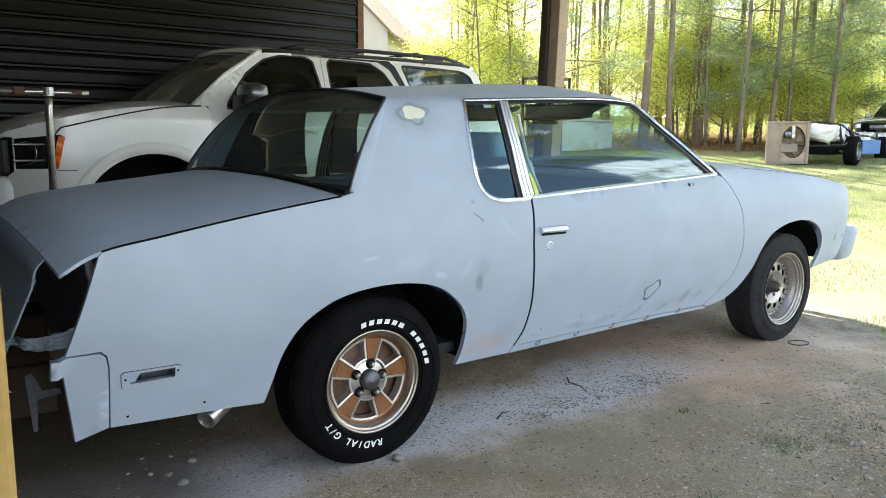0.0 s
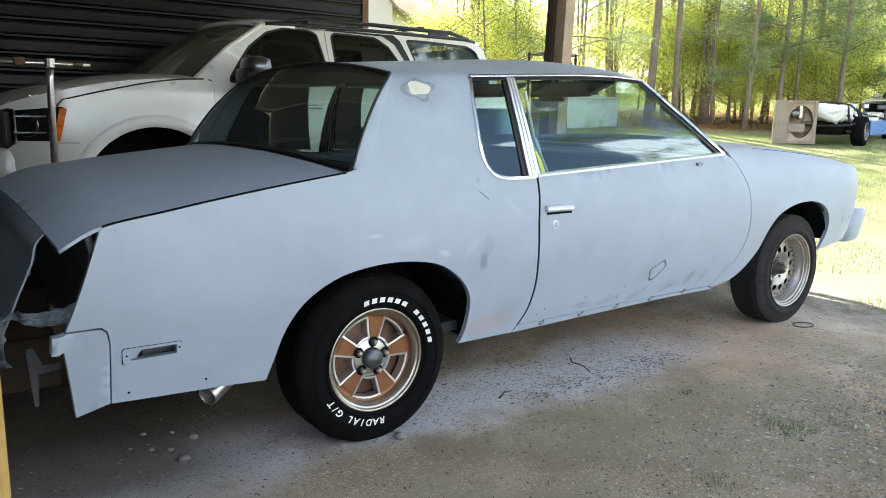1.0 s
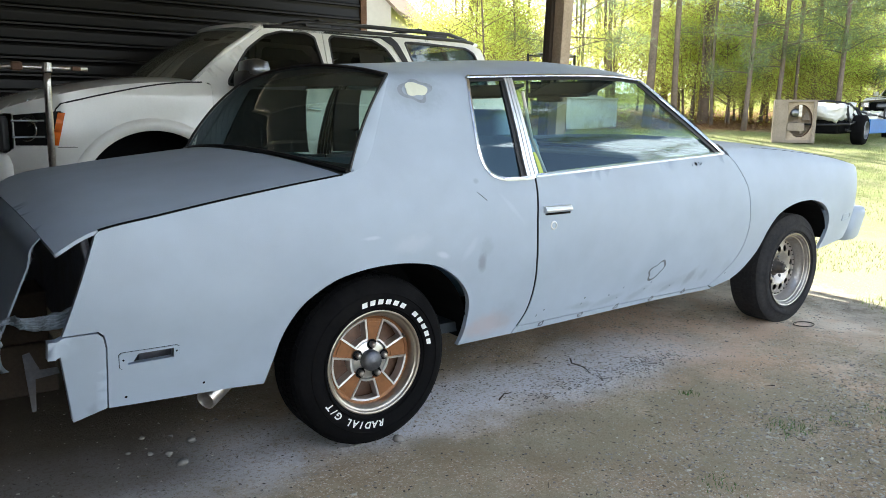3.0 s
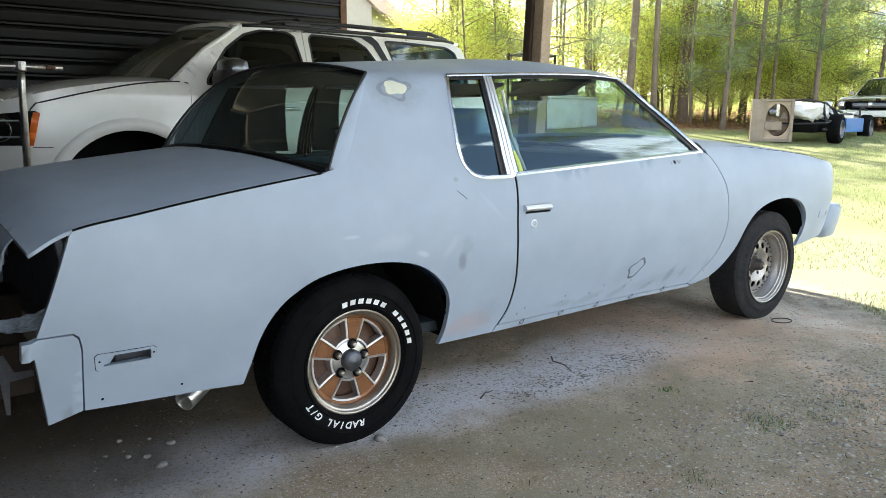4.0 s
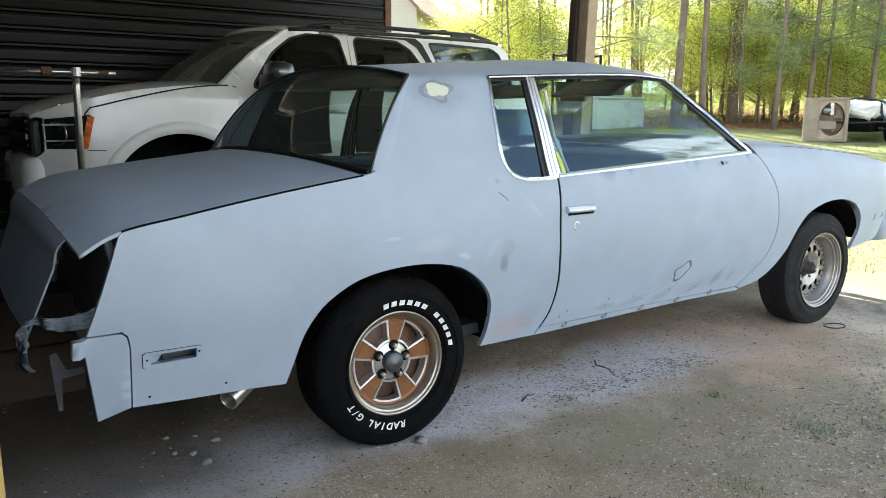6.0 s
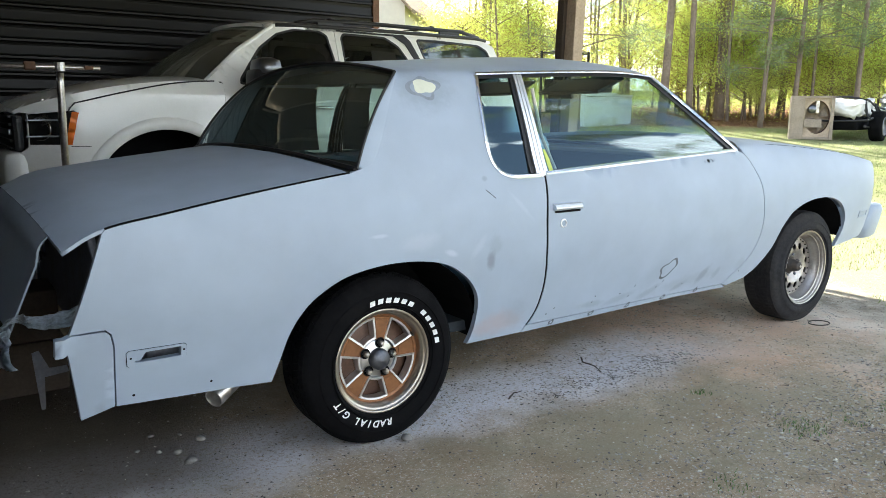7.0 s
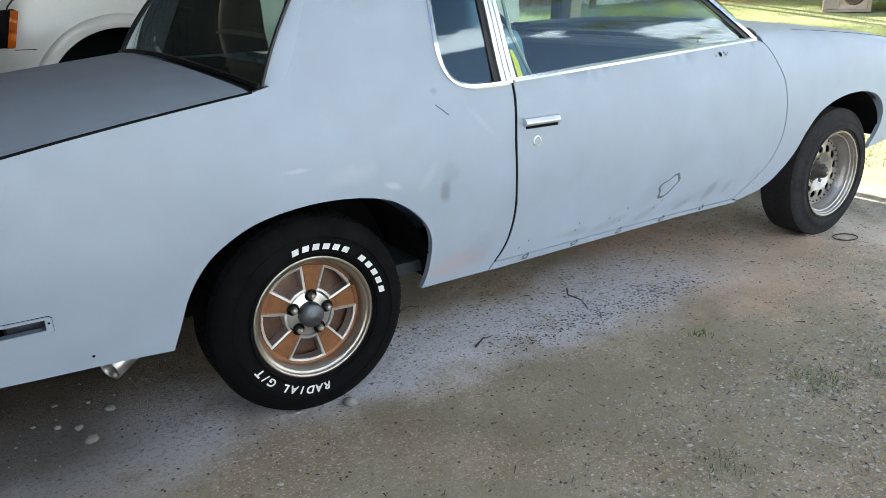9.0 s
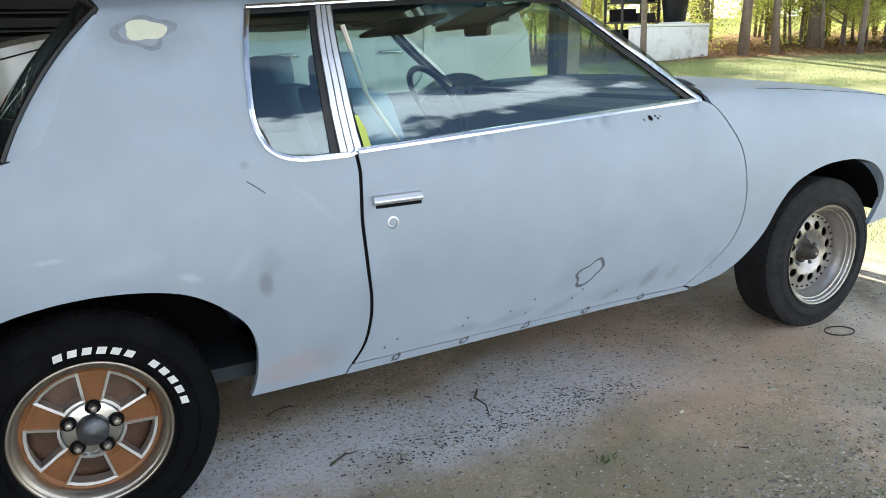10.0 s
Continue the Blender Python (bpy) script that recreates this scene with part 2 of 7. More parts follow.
# copper of the wheel pockets, with their shade put into the colour
M_POCKET = mat("shaded_copper_paint", (0.10, 0.052, 0.032), 0.5, 0.2, var=0.3, scale=20)
M_HUB = mat("greasy_hub_metal", (0.055, 0.05, 0.046), 0.5, 0.6, var=0.4, scale=30, dirt=(0.10, 0.07, 0.045), dirt_amount=0.5, dirt_scale=30)
M_CAP = mat("grey_cap_metal", (0.20, 0.21, 0.23), 0.34, 1.0, var=0.15, scale=30)
M_LIP = mat("champagne_alloy", (0.48, 0.43, 0.365), 0.36, 1.0, var=0.12, scale=14)
M_COPPER = mat("copper_paint", (0.26, 0.112, 0.045), 0.42, 0.3, var=0.18, scale=20, dirt=(0.13, 0.06, 0.03), dirt_amount=0.5, dirt_scale=12)
M_WHITEPAINT = mat("white_gloss_paint", (0.80, 0.80, 0.77), 0.25, var=0.03, coat=0.6, dirt=(0.55, 0.52, 0.45), dirt_amount=0.25, dirt_scale=2)
M_GLASS_SIDE = glass("side_glass", (0.64, 0.80, 0.77), base=0.115)
M_GLASS_REAR = glass("rear_glass", (0.60, 0.68, 0.63), 0.02, 0.075, 0.05)
M_GLASS_DARK = glass("privacy_glass", (0.16, 0.16, 0.18))
# darker, less glossy copy of the glass, for panes mirroring the dark roof
M_GLASS_BLACK = glass("shaded_door_glass", (0.10, 0.10, 0.10), base=0.035)
M_GLASS_CLEAR = glass("windscreen_glass", (0.72, 0.80, 0.76))
M_SEAT = mat("pale_blue_vinyl", (0.20, 0.32, 0.42), 0.5, var=0.12, scale=12, bump=0.08)
M_CABIN = mat("dark_cabin_trim", (0.022, 0.03, 0.036), 0.7, var=0.25)
M_FILLER = mat("body_filler", (0.66, 0.68, 0.55), 0.8, var=0.06, scale=30)
M_HUBCAP = mat("dull_cap_metal", (0.135, 0.14, 0.155), 0.48, 0.9, var=0.25, scale=40)
M_SANDED = mat("sanded_primer", (0.24, 0.275, 0.315), 0.65, var=0.2, scale=30)
M_SCUFF = mat("sanded_scuff", (0.12, 0.13, 0.145), 0.7, var=0.25, scale=40)
M_TAPE = mat("masking_tape", (0.50, 0.60, 0.12), 0.6, var=0.1)
M_WOOD = mat("weathered_wood", (0.40, 0.32, 0.24), 0.85, var=0.3, scale=5, fine=50, bump=0.3, bump_scale=60)
M_WOOD_DARK = mat("dark_wood", (0.06, 0.045, 0.033), 0.85, var=0.3)
M_YELLOW_WOOD = mat("yellow_pine", (0.36, 0.24, 0.075), 0.8, var=0.25, scale=5, fine=40, bump=0.2, bump_scale=50)
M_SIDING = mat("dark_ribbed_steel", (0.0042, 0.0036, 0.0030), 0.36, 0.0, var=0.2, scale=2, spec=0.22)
M_ORANGE = mat("amber_lens", (0.75, 0.16, 0.02), 0.2, var=0.1, coat=0.5)
M_BLUE = mat("blue_paint", (0.02, 0.16, 0.48), 0.4, var=0.2)
M_GREYPLY = mat("weathered_plywood", (0.30, 0.25, 0.20), 0.9, var=0.28, scale=4, fine=40, bump=0.2, bump_scale=50, dirt=(0.16, 0.13, 0.1), dirt_amount=0.5)
M_RUST = mat("rusty_iron", (0.14, 0.075, 0.045), 0.8, 0.3, var=0.35, scale=15)
M_STONE = mat("pale_stone", (0.22, 0.21, 0.195), 0.9, var=0.2, scale=20)
M_BARK = mat("pine_bark", (0.20, 0.155, 0.12), 0.95, var=0.4, scale=4, fine=18, bump=0.8, bump_scale=14)
M_CLOTH = mat("blue_rag_cloth", (0.50, 0.58, 0.66), 0.9, var=0.4, scale=18, bump=0.2, bump_scale=60)
M_CEILING = mat("roof_boards", (0.44, 0.39, 0.33), 0.85, var=0.25)
M_HOUSE = mat("cream_siding", (0.62, 0.60, 0.54), 0.8, var=0.08)
M_ROOFING = mat("tan_shingles", (0.25, 0.19, 0.14), 0.9, var=0.2)


def leaf_mat(name, base, spread, through_gain=1.0):
    m = bpy.data.materials.new(name)
    m.use_nodes = True
    n, l = m.node_tree.nodes, m.node_tree.links
    p = n["Principled BSDF"]
    geo, hsv, tl, mx = n.new("ShaderNodeNewGeometry"), n.new("ShaderNodeHueSaturation"), n.new("ShaderNodeBsdfTranslucent"), n.new("ShaderNodeMixShader")
    val, hue = n.new("ShaderNodeMapRange"), n.new("ShaderNodeMapRange")
    val.inputs["To Min"].default_value, val.inputs["To Max"].default_value = 1 - spread, 1 + spread
    hue.inputs["To Min"].default_value, hue.inputs["To Max"].default_value = 0.465, 0.555
    hsv.inputs["Color"].default_value = (*base, 1)
    l.new(geo.outputs["Random Per Island"], val.inputs["Value"])
    l.new(geo.outputs["Random Per Island"], hue.inputs["Value"])
    l.new(val.outputs["Result"], hsv.inputs["Value"])
    l.new(hue.outputs["Result"], hsv.inputs["Hue"])
    l.new(hsv.outputs["Color"], p.inputs["Base Color"])
    up = n.new("ShaderNodeVectorMath")
    up.operation = "SCALE"
    up.inputs["Scale"].default_value = through_gain
    l.new(hsv.outputs["Color"], up.inputs[0])
    l.new(up.outputs["Vector"], tl.inputs["Color"])
    p.inputs["Roughness"].default_value = 0.55
    mx.inputs["Fac"].default_value = 0.6
    l.new(p.outputs["BSDF"], mx.inputs[1])
    l.new(tl.outputs["BSDF"], mx.inputs[2])
    l.new(mx.outputs["Shader"], n["Material Output"].inputs["Surface"])
    return m


M_LEAF = leaf_mat("spring_leaves", (0.56, 0.55, 0.16), 0.65, 1.5)
M_NEEDLE = leaf_mat("pine_needles", (0.21, 0.25, 0.13), 0.45, 1.4)
M_GRASS = leaf_mat("grass_blades", (0.27, 0.31, 0.12), 0.45)
M_TUFT = leaf_mat("dark_grass_blades", (0.13, 0.20, 0.06), 0.45)
M_LITTER = leaf_mat("dry_litter", (0.26, 0.215, 0.155), 0.7)
M_STRAW = leaf_mat("pine_straw", (0.20, 0.10, 0.05), 0.4)


# ---- building helpers ----
def world_of(ob):
    return ob.matrix_basis.copy() if ob.parent is None else world_of(ob.parent) @ ob.matrix_parent_inverse @ ob.matrix_basis


def link(name, me, material, parent=None, label=""):
    me.materials.append(material)
    ob = new(name, me)
    if parent:
        ob.parent = parent
        ob.matrix_parent_inverse = world_of(parent).inverted()
    if label:
        ob["label"] = label
    return ob


def part(name, bm, material, parent=None, label="", smooth=False):
    """One mesh object out of a bmesh."""
    me = bpy.data.meshes.new(name)
    if smooth:
        for f in bm.faces:
            f.smooth = True
    bm.to_mesh(me)
    bm.free()
    return link(name, me, material, parent, label)


def thing(name, label, category, at=(0, 0, 0), group="", kind=""):
    ob = new(name)
    ob.empty_display_size = 0.1
    ob.matrix_basis = Matrix.Translation(at)
    return tagged(ob, label, category, group, kind)


def raw(verts, faces):
    bm = bmesh.new()
    vs = [bm.verts.new(v) for v in verts]
    for f in faces:
        try:
            bm.faces.new([vs[i] for i in f])
        except ValueError:
            pass
    return bm


def add_box(bm, lo, hi, bevel=0.0, m=None):
    m = m or Matrix()
    c = [(lo[i] + hi[i]) / 2 for i in range(3)]
    s = [hi[i] - lo[i] for i in range(3)]
    r = bmesh.ops.create_cube(bm, size=1, matrix=m @ Matrix.Translation(c) @ Matrix.Diagonal((*s, 1)))
    if bevel:
        es = list({e for v in r["verts"] for e in v.link_edges})
        bmesh.ops.bevel(bm, geom=es, offset=bevel, segments=2, affect="EDGES", profile=0.6)
    return bm


def box(lo, hi, bevel=0.0, m=None):
    return add_box(bmesh.new(), lo, hi, bevel, m)


def add_tube(bm, pts, r, seg=8, cap=True):
    """A tube along points; r is one radius or one for each point."""
    pts = [Vector(p) for p in pts]
    rs = r if isinstance(r, (list, tuple)) else [r] * len(pts)
    rings, up = [], None
    for i, p in enumerate(pts):
        d = (pts[min(i + 1, len(pts) - 1)] - pts[max(i - 1, 0)]).normalized()
        if up is None or abs(up.dot(d)) > 0.95:
            up = Vector((0, 0, 1)) if abs(d.z) < 0.9 else Vector((1, 0, 0))
        a = d.cross(up).normalized()
        b = d.cross(a)
        rings.append([bm.verts.new(p + rs[i] * (math.cos(t) * a + math.sin(t) * b)) for t in (2 * math.pi * k / seg for k in range(seg))])
    for u, v in zip(rings, rings[1:]):
        for k in range(seg):
            bm.faces.new((u[k], u[(k + 1) % seg], v[(k + 1) % seg], v[k]))
    if cap:
        bm.faces.new(rings[0][::-1])
        bm.faces.new(rings[-1])
    bmesh.ops.recalc_face_normals(bm, faces=bm.faces)
    return bm


def tube(pts, r, seg=8, cap=True):
    return add_tube(bmesh.new(), pts, r, seg, cap)


def add_lathe(bm, profile, seg=48, m=None, closed=False):
    """Turns (radius, along) round the y axis."""
    m = m or Matrix()
    rings = [[bm.verts.new(m @ Vector((r * math.cos(a), y, r * math.sin(a)))) for a in (2 * math.pi * k / seg for k in range(seg))] for r, y in profile]
    pairs = list(zip(rings, rings[1:])) + ([(rings[-1], rings[0])] if closed else [])
    for u, v in pairs:
        for k in range(seg):
            bm.faces.new((u[k], v[k], v[(k + 1) % seg], u[(k + 1) % seg]))
    return bm


def lathe(profile, seg=48, m=None, closed=False):
    return add_lathe(bmesh.new(), profile, seg, m, closed)


def lerp(table, v):
    return float(np.interp(v, [a for a, _ in table], [b for _, b in table]))


def smooth_line(pts, n=8, closed=False):
    """A Catmull-Rom line through 2D points."""
    pts = [Vector(p) for p in pts]
    k = len(pts)
    out = []
    for i in range(k if closed else k - 1):
        p0, p1, p2, p3 = (pts[(i + j) % k] if closed else pts[min(max(i + j, 0), k - 1)] for j in (-1, 0, 1, 2))
        for s in range(n):
            t = s / n
            out.append(0.5 * (2 * p1 + (p2 - p0) * t + (2 * p0 - 5 * p1 + 4 * p2 - p3) * t * t + (3 * p1 - p0 - 3 * p2 + p3) * t ** 3))
    if not closed:
        out.append(pts[-1])
    return out


def dense(pts, step, closed=True):
    out = []
    k = len(pts)
    for i in range(k if closed else k - 1):
        a, b = Vector(pts[i]), Vector(pts[(i + 1) % k])
        n = max(1, round((b - a).length / step))
        out += [a.lerp(b, j / n) for j in range(n)]
    if not closed:
        out.append(Vector(pts[-1]))
    return out


def inside(p, poly):
    c = False
    for (x1, y1), (x2, y2) in zip(poly, poly[1:] + poly[:1]):
        if (y1 > p[1]) != (y2 > p[1]) and p[0] < (x2 - x1) * (p[1] - y1) / (y2 - y1) + x1:
            c = not c
    return c


def sheet(outline, place, step=0.035, holes=(), rim=0.02, rim_dir=(0, 1, 0), edge_step=0.02):
    """A skin over a flat outline: fills it with a fine net, sends every point (a, b) through place() into space and turns the rim inwards."""
    from mathutils.geometry import delaunay_2d_cdt
    loops = [dense(outline, edge_step)] + [dense(h, edge_step) for h in holes]
    verts, edges = [], []
    for lp in loops:
        o = len(verts)
        verts += [Vector(p[:2]) for p in lp]
        edges += [(o + i, o + (i + 1) % len(lp)) for i in range(len(lp))]
    polys = [[(p[0], p[1]) for p in lp] for lp in loops]
    xs, ys = [p[0] for p in polys[0]], [p[1] for p in polys[0]]
    border = np.array([[p[0], p[1]] for p in verts])
    for i, x in enumerate(np.arange(min(xs), max(xs), step)):
        for y in np.arange(min(ys) + (i % 2) * step / 2, max(ys), step):
            if inside((x, y), polys[0]) and not any(inside((x, y), h) for h in polys[1:]) and ((border - (x, y)) ** 2).sum(1).min() > (0.55 * step) ** 2:
                verts.append(Vector((x, y)))
    ov, oe, of, *_ = delaunay_2d_cdt(verts, edges, [], 0, 1e-5)
    bm = bmesh.new()
    vs = [bm.verts.new(place(v[0], v[1])) for v in ov]
    for f in of:
        c = sum((ov[i] for i in f), Vector((0, 0))) / len(f)
        if inside(c, polys[0]) and not any(inside(c, h) for h in polys[1:]):
            bm.faces.new([vs[i] for i in f])
    for v in [v for v in bm.verts if not v.link_faces]:
        bm.verts.remove(v)
    bmesh.ops.recalc_face_normals(bm, faces=bm.faces)
    bm.normal_update()
    if sum(f.normal.dot(Vector(rim_dir)) * f.calc_area() for f in bm.faces) > 0:
        bmesh.ops.reverse_faces(bm, faces=bm.faces)
    if rim:
        es = [e for e in bm.edges if len(e.link_faces) == 1]
        r = bmesh.ops.extrude_edge_only(bm, edges=es)
        bmesh.ops.translate(bm, verts=[g for g in r["geom"] if isinstance(g, bmesh.types.BMVert)], vec=Vector(rim_dir) * rim)
        for e in es:
            e.smooth = False
    return bm


def strip(line, width_dir, thick_dir, parent_w, t):
    """A flat moulding along 3D points: width and thickness vectors."""
    bm = bmesh.new()
    w, h = Vector(width_dir) * parent_w / 2, Vector(thick_dir) * t
    rings = [[bm.verts.new(Vector(p) + o) for o in (-w, -w * 0.7 + h, w * 0.7 + h, w)] for p in line]
    for u, v in zip(rings, rings[1:]):
        for k in range(3):
            bm.faces.new((u[k], u[k + 1], v[k + 1], v[k]))
        bm.faces.new((u[3], u[0], v[0], v[3]))
    for e in (rings[0], rings[-1]):
        bm.faces.new(e)
    bmesh.ops.recalc_face_normals(bm, faces=bm.faces)
    return bm


def mirror_y(bm):
    bmesh.ops.scale(bm, vec=(1, -1, 1), verts=bm.verts)
    bmesh.ops.reverse_faces(bm, faces=bm.faces)
    return bm


# ---- ground ----
def smoothstep(a, b, v):
    t = min(max((v - a) / (b - a), 0.0), 1.0)
    return t * t * (3 - 2 * t)


def ground_z(x, y):
    """Height of the ground: level under the carport, then a gentle rise towards the woods."""
    s = smoothstep(3.6, 8.5, x)
    far = min(math.hypot(x, y), 40.0) / max(math.hypot(x, y), 1e-6)
    z = s * (0.03 * (min(x, 60) * far - 4) + 0.065 * max(y, 0) * far) if x > 3.6 else 0.0
    d2 = (x / 0.35) ** 2 + ((y + 0.74) / 0.3) ** 2
    near = math.hypot(x, y) < 9
    return z - 0.022 * math.exp(-d2) + (0.006 * noise.noise((x * 2.1, y * 2.1, 3)) + 0.003 * noise.noise((x * 9, y * 9, 7)) if near else 0.0)


def axis_steps(lo, hi, fine_lo, fine_hi, fine):
    inner = list(np.arange(fine_lo, fine_hi + 1e-6, fine))
    out, s, v = [], fine, fine_hi
    while v < hi:
        s *= 1.35
        v += s
        out.append(min(v, hi))
    low, s, v = [], fine, fine_lo
    while v > lo:
        s *= 1.35
        v -= s
        low.append(max(v, lo))
    return low[::-1] + inner + out


def ground_material():
    """Packed dirt and crushed stone by the carport, pale overspray dust along the car, lawn and pine straw farther out."""
    m = bpy.data.materials.new("dirt_and_lawn")
    m.use_nodes = True
    n, l = m.node_tree.nodes, m.node_tree.links
    p = n["Principled BSDF"]
    p.inputs["Roughness"].default_value, p.inputs["Specular IOR Level"].default_value = 0.95, 0.2
    co = n.new("ShaderNodeTexCoord")
    sep = n.new("ShaderNodeSeparateXYZ")
    l.new(co.outputs["Object"], sep.inputs["Vector"])

    def noise_of(scale, detail=6, rough=0.6):
        t = n.new("ShaderNodeTexNoise")
        t.inputs["Scale"].default_value, t.inputs["Detail"].default_value, t.inputs["Roughness"].default_value = scale, detail, rough
        l.new(co.outputs["Object"], t.inputs["Vector"])
        return t.outputs["Fac"]

    def ramp(v, a, b, lo=0.0, hi=1.0):
        r = n.new("ShaderNodeMapRange")
        r.interpolation_type = "SMOOTHSTEP"
        for k, q in (("From Min", a), ("From Max", b), ("To Min", lo), ("To Max", hi)):
            r.inputs[k].default_value = q
        l.new(v, r.inputs["Value"])
        return r.outputs["Result"]

    def op(kind, a, b):
        q = n.new("ShaderNodeMath")
        q.operation = kind
        for i, v in enumerate((a, b)):
            if isinstance(v, (int, float)):
                q.inputs[i].default_value = v
            else:
                l.new(v, q.inputs[i])
        return q.outputs["Value"]

    def mix(f, a, b):
        q = n.new("ShaderNodeMixRGB")
        l.new(f, q.inputs["Fac"])
        for k, v in (("Color1", a), ("Color2", b)):
            if isinstance(v, tuple):
                q.inputs[k].default_value = (*v, 1)
            else:
                l.new(v, q.inputs[k])
        return q.outputs["Color"]

    x, y = sep.outputs["X"], sep.outputs["Y"]
    wob = op("MULTIPLY", op("SUBTRACT", noise_of(1.3), 0.5), 0.9)
    dirt = mix(ramp(noise_of(2.2, 8), 0.35, 0.65), (0.28, 0.215, 0.145), (0.39, 0.325, 0.24))
    dirt = mix(ramp(noise_of(48, 8, 0.8), 0.50, 0.60, 0, 0.6), dirt, (0.14, 0.105, 0.07))
    dirt = mix(ramp(noise_of(16, 7, 0.7), 0.5, 0.7, 0, 0.5), dirt, (0.41, 0.365, 0.295))
    dirt = mix(ramp(noise_of(110, 3), 0.57, 0.63, 0, 0.85), dirt, (0.56, 0.53, 0.48))
    dirt = mix(ramp(noise_of(170, 3, 0.7), 0.60, 0.66, 0, 0.7), dirt, (0.09, 0.07, 0.05))
    # orange-brown dirt, its colour raised for the stronger light near the front wheel
    brown = mix(ramp(noise_of(30, 5), 0.4, 0.65), (0.42, 0.29, 0.195), (0.54, 0.42, 0.32))
    dirt = mix(op("MULTIPLY", ramp(op("ADD", noise_of(0.9, 4), wob), 0.42, 0.75, 0.1, 0.85), ramp(x, 1.1, 2.0, 0.5, 1.0)), dirt, brown)
    # olive blotches, and pale patches by the front wheel
    dirt = mix(op("MULTIPLY", ramp(noise_of(1.9, 7, 0.65), 0.42, 0.58, 0.15, 0.7), ramp(op("ADD", x, wob), 2.1, 1.2)), dirt, (0.20, 0.168, 0.11))
    dirt = mix(op("MULTIPLY", ramp(noise_of(2.6, 7, 0.65), 0.48, 0.60, 0.0, 0.6), ramp(op("ADD", x, wob), 1.9, 2.6)), dirt, (0.58, 0.52, 0.45))
    dirt = mix(op("MULTIPLY", op("MULTIPLY", ramp(op("ADD", x, wob), 1.2, 1.7), ramp(op("ADD", y, wob), -1.35, -1.0)), ramp(noise_of(3.1, 7, 0.6), 0.40, 0.58, 0.1, 0.75)), dirt, (0.46, 0.33, 0.235))
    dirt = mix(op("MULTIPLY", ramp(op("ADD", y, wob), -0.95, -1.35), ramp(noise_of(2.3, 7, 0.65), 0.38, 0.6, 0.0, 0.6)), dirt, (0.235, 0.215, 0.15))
    dirt = mix(op("MULTIPLY", op("MULTIPLY", ramp(op("ADD", x, wob), 2.35, 3.0), ramp(op("ADD", y, wob), -1.5, -1.0)), ramp(noise_of(4.2, 7, 0.65), 0.36, 0.56, 0.25, 0.85)), dirt, (0.53, 0.49, 0.43))
    # dirt darkened beyond x 2.9 so that the sunlit strip stays unclipped
    dirt = mix(ramp(op("ADD", x, op("MULTIPLY", wob, 0.5)), 2.9, 3.3, 0.0, 0.85), dirt, mix(ramp(noise_of(8, 7, 0.7), 0.38, 0.62), (0.13, 0.115, 0.09), (0.30, 0.275, 0.23)))
    # dust beside the car, on its open side
    yd = op("ADD", y, wob)
    band = op("MULTIPLY", op("MULTIPLY", ramp(yd, -1.12, -0.80), ramp(yd, -0.34, -0.62)), ramp(op("ADD", x, wob), 2.3, 1.3))
    speck = op("MULTIPLY", ramp(noise_of(70, 6, 0.75), 0.50, 0.62, 1.0, 0.2), ramp(noise_of(5, 6, 0.7), 0.30, 0.5, 0.5, 1.0))
    dirt = mix(op("MULTIPLY", op("MULTIPLY", band, speck), 0.95), dirt, (0.54, 0.535, 0.555))
    # earth under the roof and the car's tail darkened, its shade put into the colour
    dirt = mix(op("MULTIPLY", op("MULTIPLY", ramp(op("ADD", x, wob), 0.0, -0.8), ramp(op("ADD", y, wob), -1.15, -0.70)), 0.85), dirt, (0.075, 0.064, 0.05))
    pale = n.new("ShaderNodeVectorMath")
    pale.operation = "SCALE"
    pale.inputs["Scale"].default_value = 1.62
    l.new(dirt, pale.inputs[0])
    dirt = pale.outputs["Vector"]
    lawn = mix(ramp(noise_of(0.7, 5), 0.35, 0.7), (0.21, 0.24, 0.09), (0.33, 0.33, 0.17))
    lawn = mix(ramp(noise_of(9, 6), 0.5, 0.75, 0, 0.6), lawn, (0.40, 0.35, 0.22))
    lawn = mix(ramp(op("ADD", x, wob), 8.5, 4.6, 0.0, 0.75), lawn, (0.42, 0.39, 0.25))
    xl = op("ADD", op("ADD", x, op("MULTIPLY", wob, 1.4)), op("MULTIPLY", y, -0.22))
    green = ramp(xl, 3.5, 4.1)
    straw = mix(ramp(noise_of(6, 8), 0.3, 0.7), (0.17, 0.085, 0.048), (0.40, 0.25, 0.145))
    across = op("ADD", op("ADD", op("MULTIPLY", x, 0.45), op("MULTIPLY", y, 0.9)), op("MULTIPLY", wob, 2.0))
    wood = op("MULTIPLY", ramp(across, 12.8, 14.2), ramp(across, 24.0, 20.0))
    lawn = mix(ramp(across, 17.0, 21.0), lawn, (0.24, 0.27, 0.075))
    col = mix(green, dirt, lawn)
    col = mix(wood, col, straw)
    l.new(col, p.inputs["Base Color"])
    b = n.new("ShaderNodeBump")
    b.inputs["Strength"].default_value, b.inputs["Distance"].default_value = 0.9, 0.014
    l.new(op("ADD", op("ADD", noise_of(60, 8, 0.7), op("MULTIPLY", noise_of(210, 3), 0.6)), op("MULTIPLY", noise_of(14, 6), 1.6)), b.inputs["Height"])
    l.new(b.outputs["Normal"], p.inputs["Normal"])
    return m


gx = axis_steps(-300, 400, -3.0, 5.0, 0.09)
gy = axis_steps(-300, 400, -4.0, 4.5, 0.09)
gverts = [(x, y, ground_z(x, y)) for x in gx for y in gy]
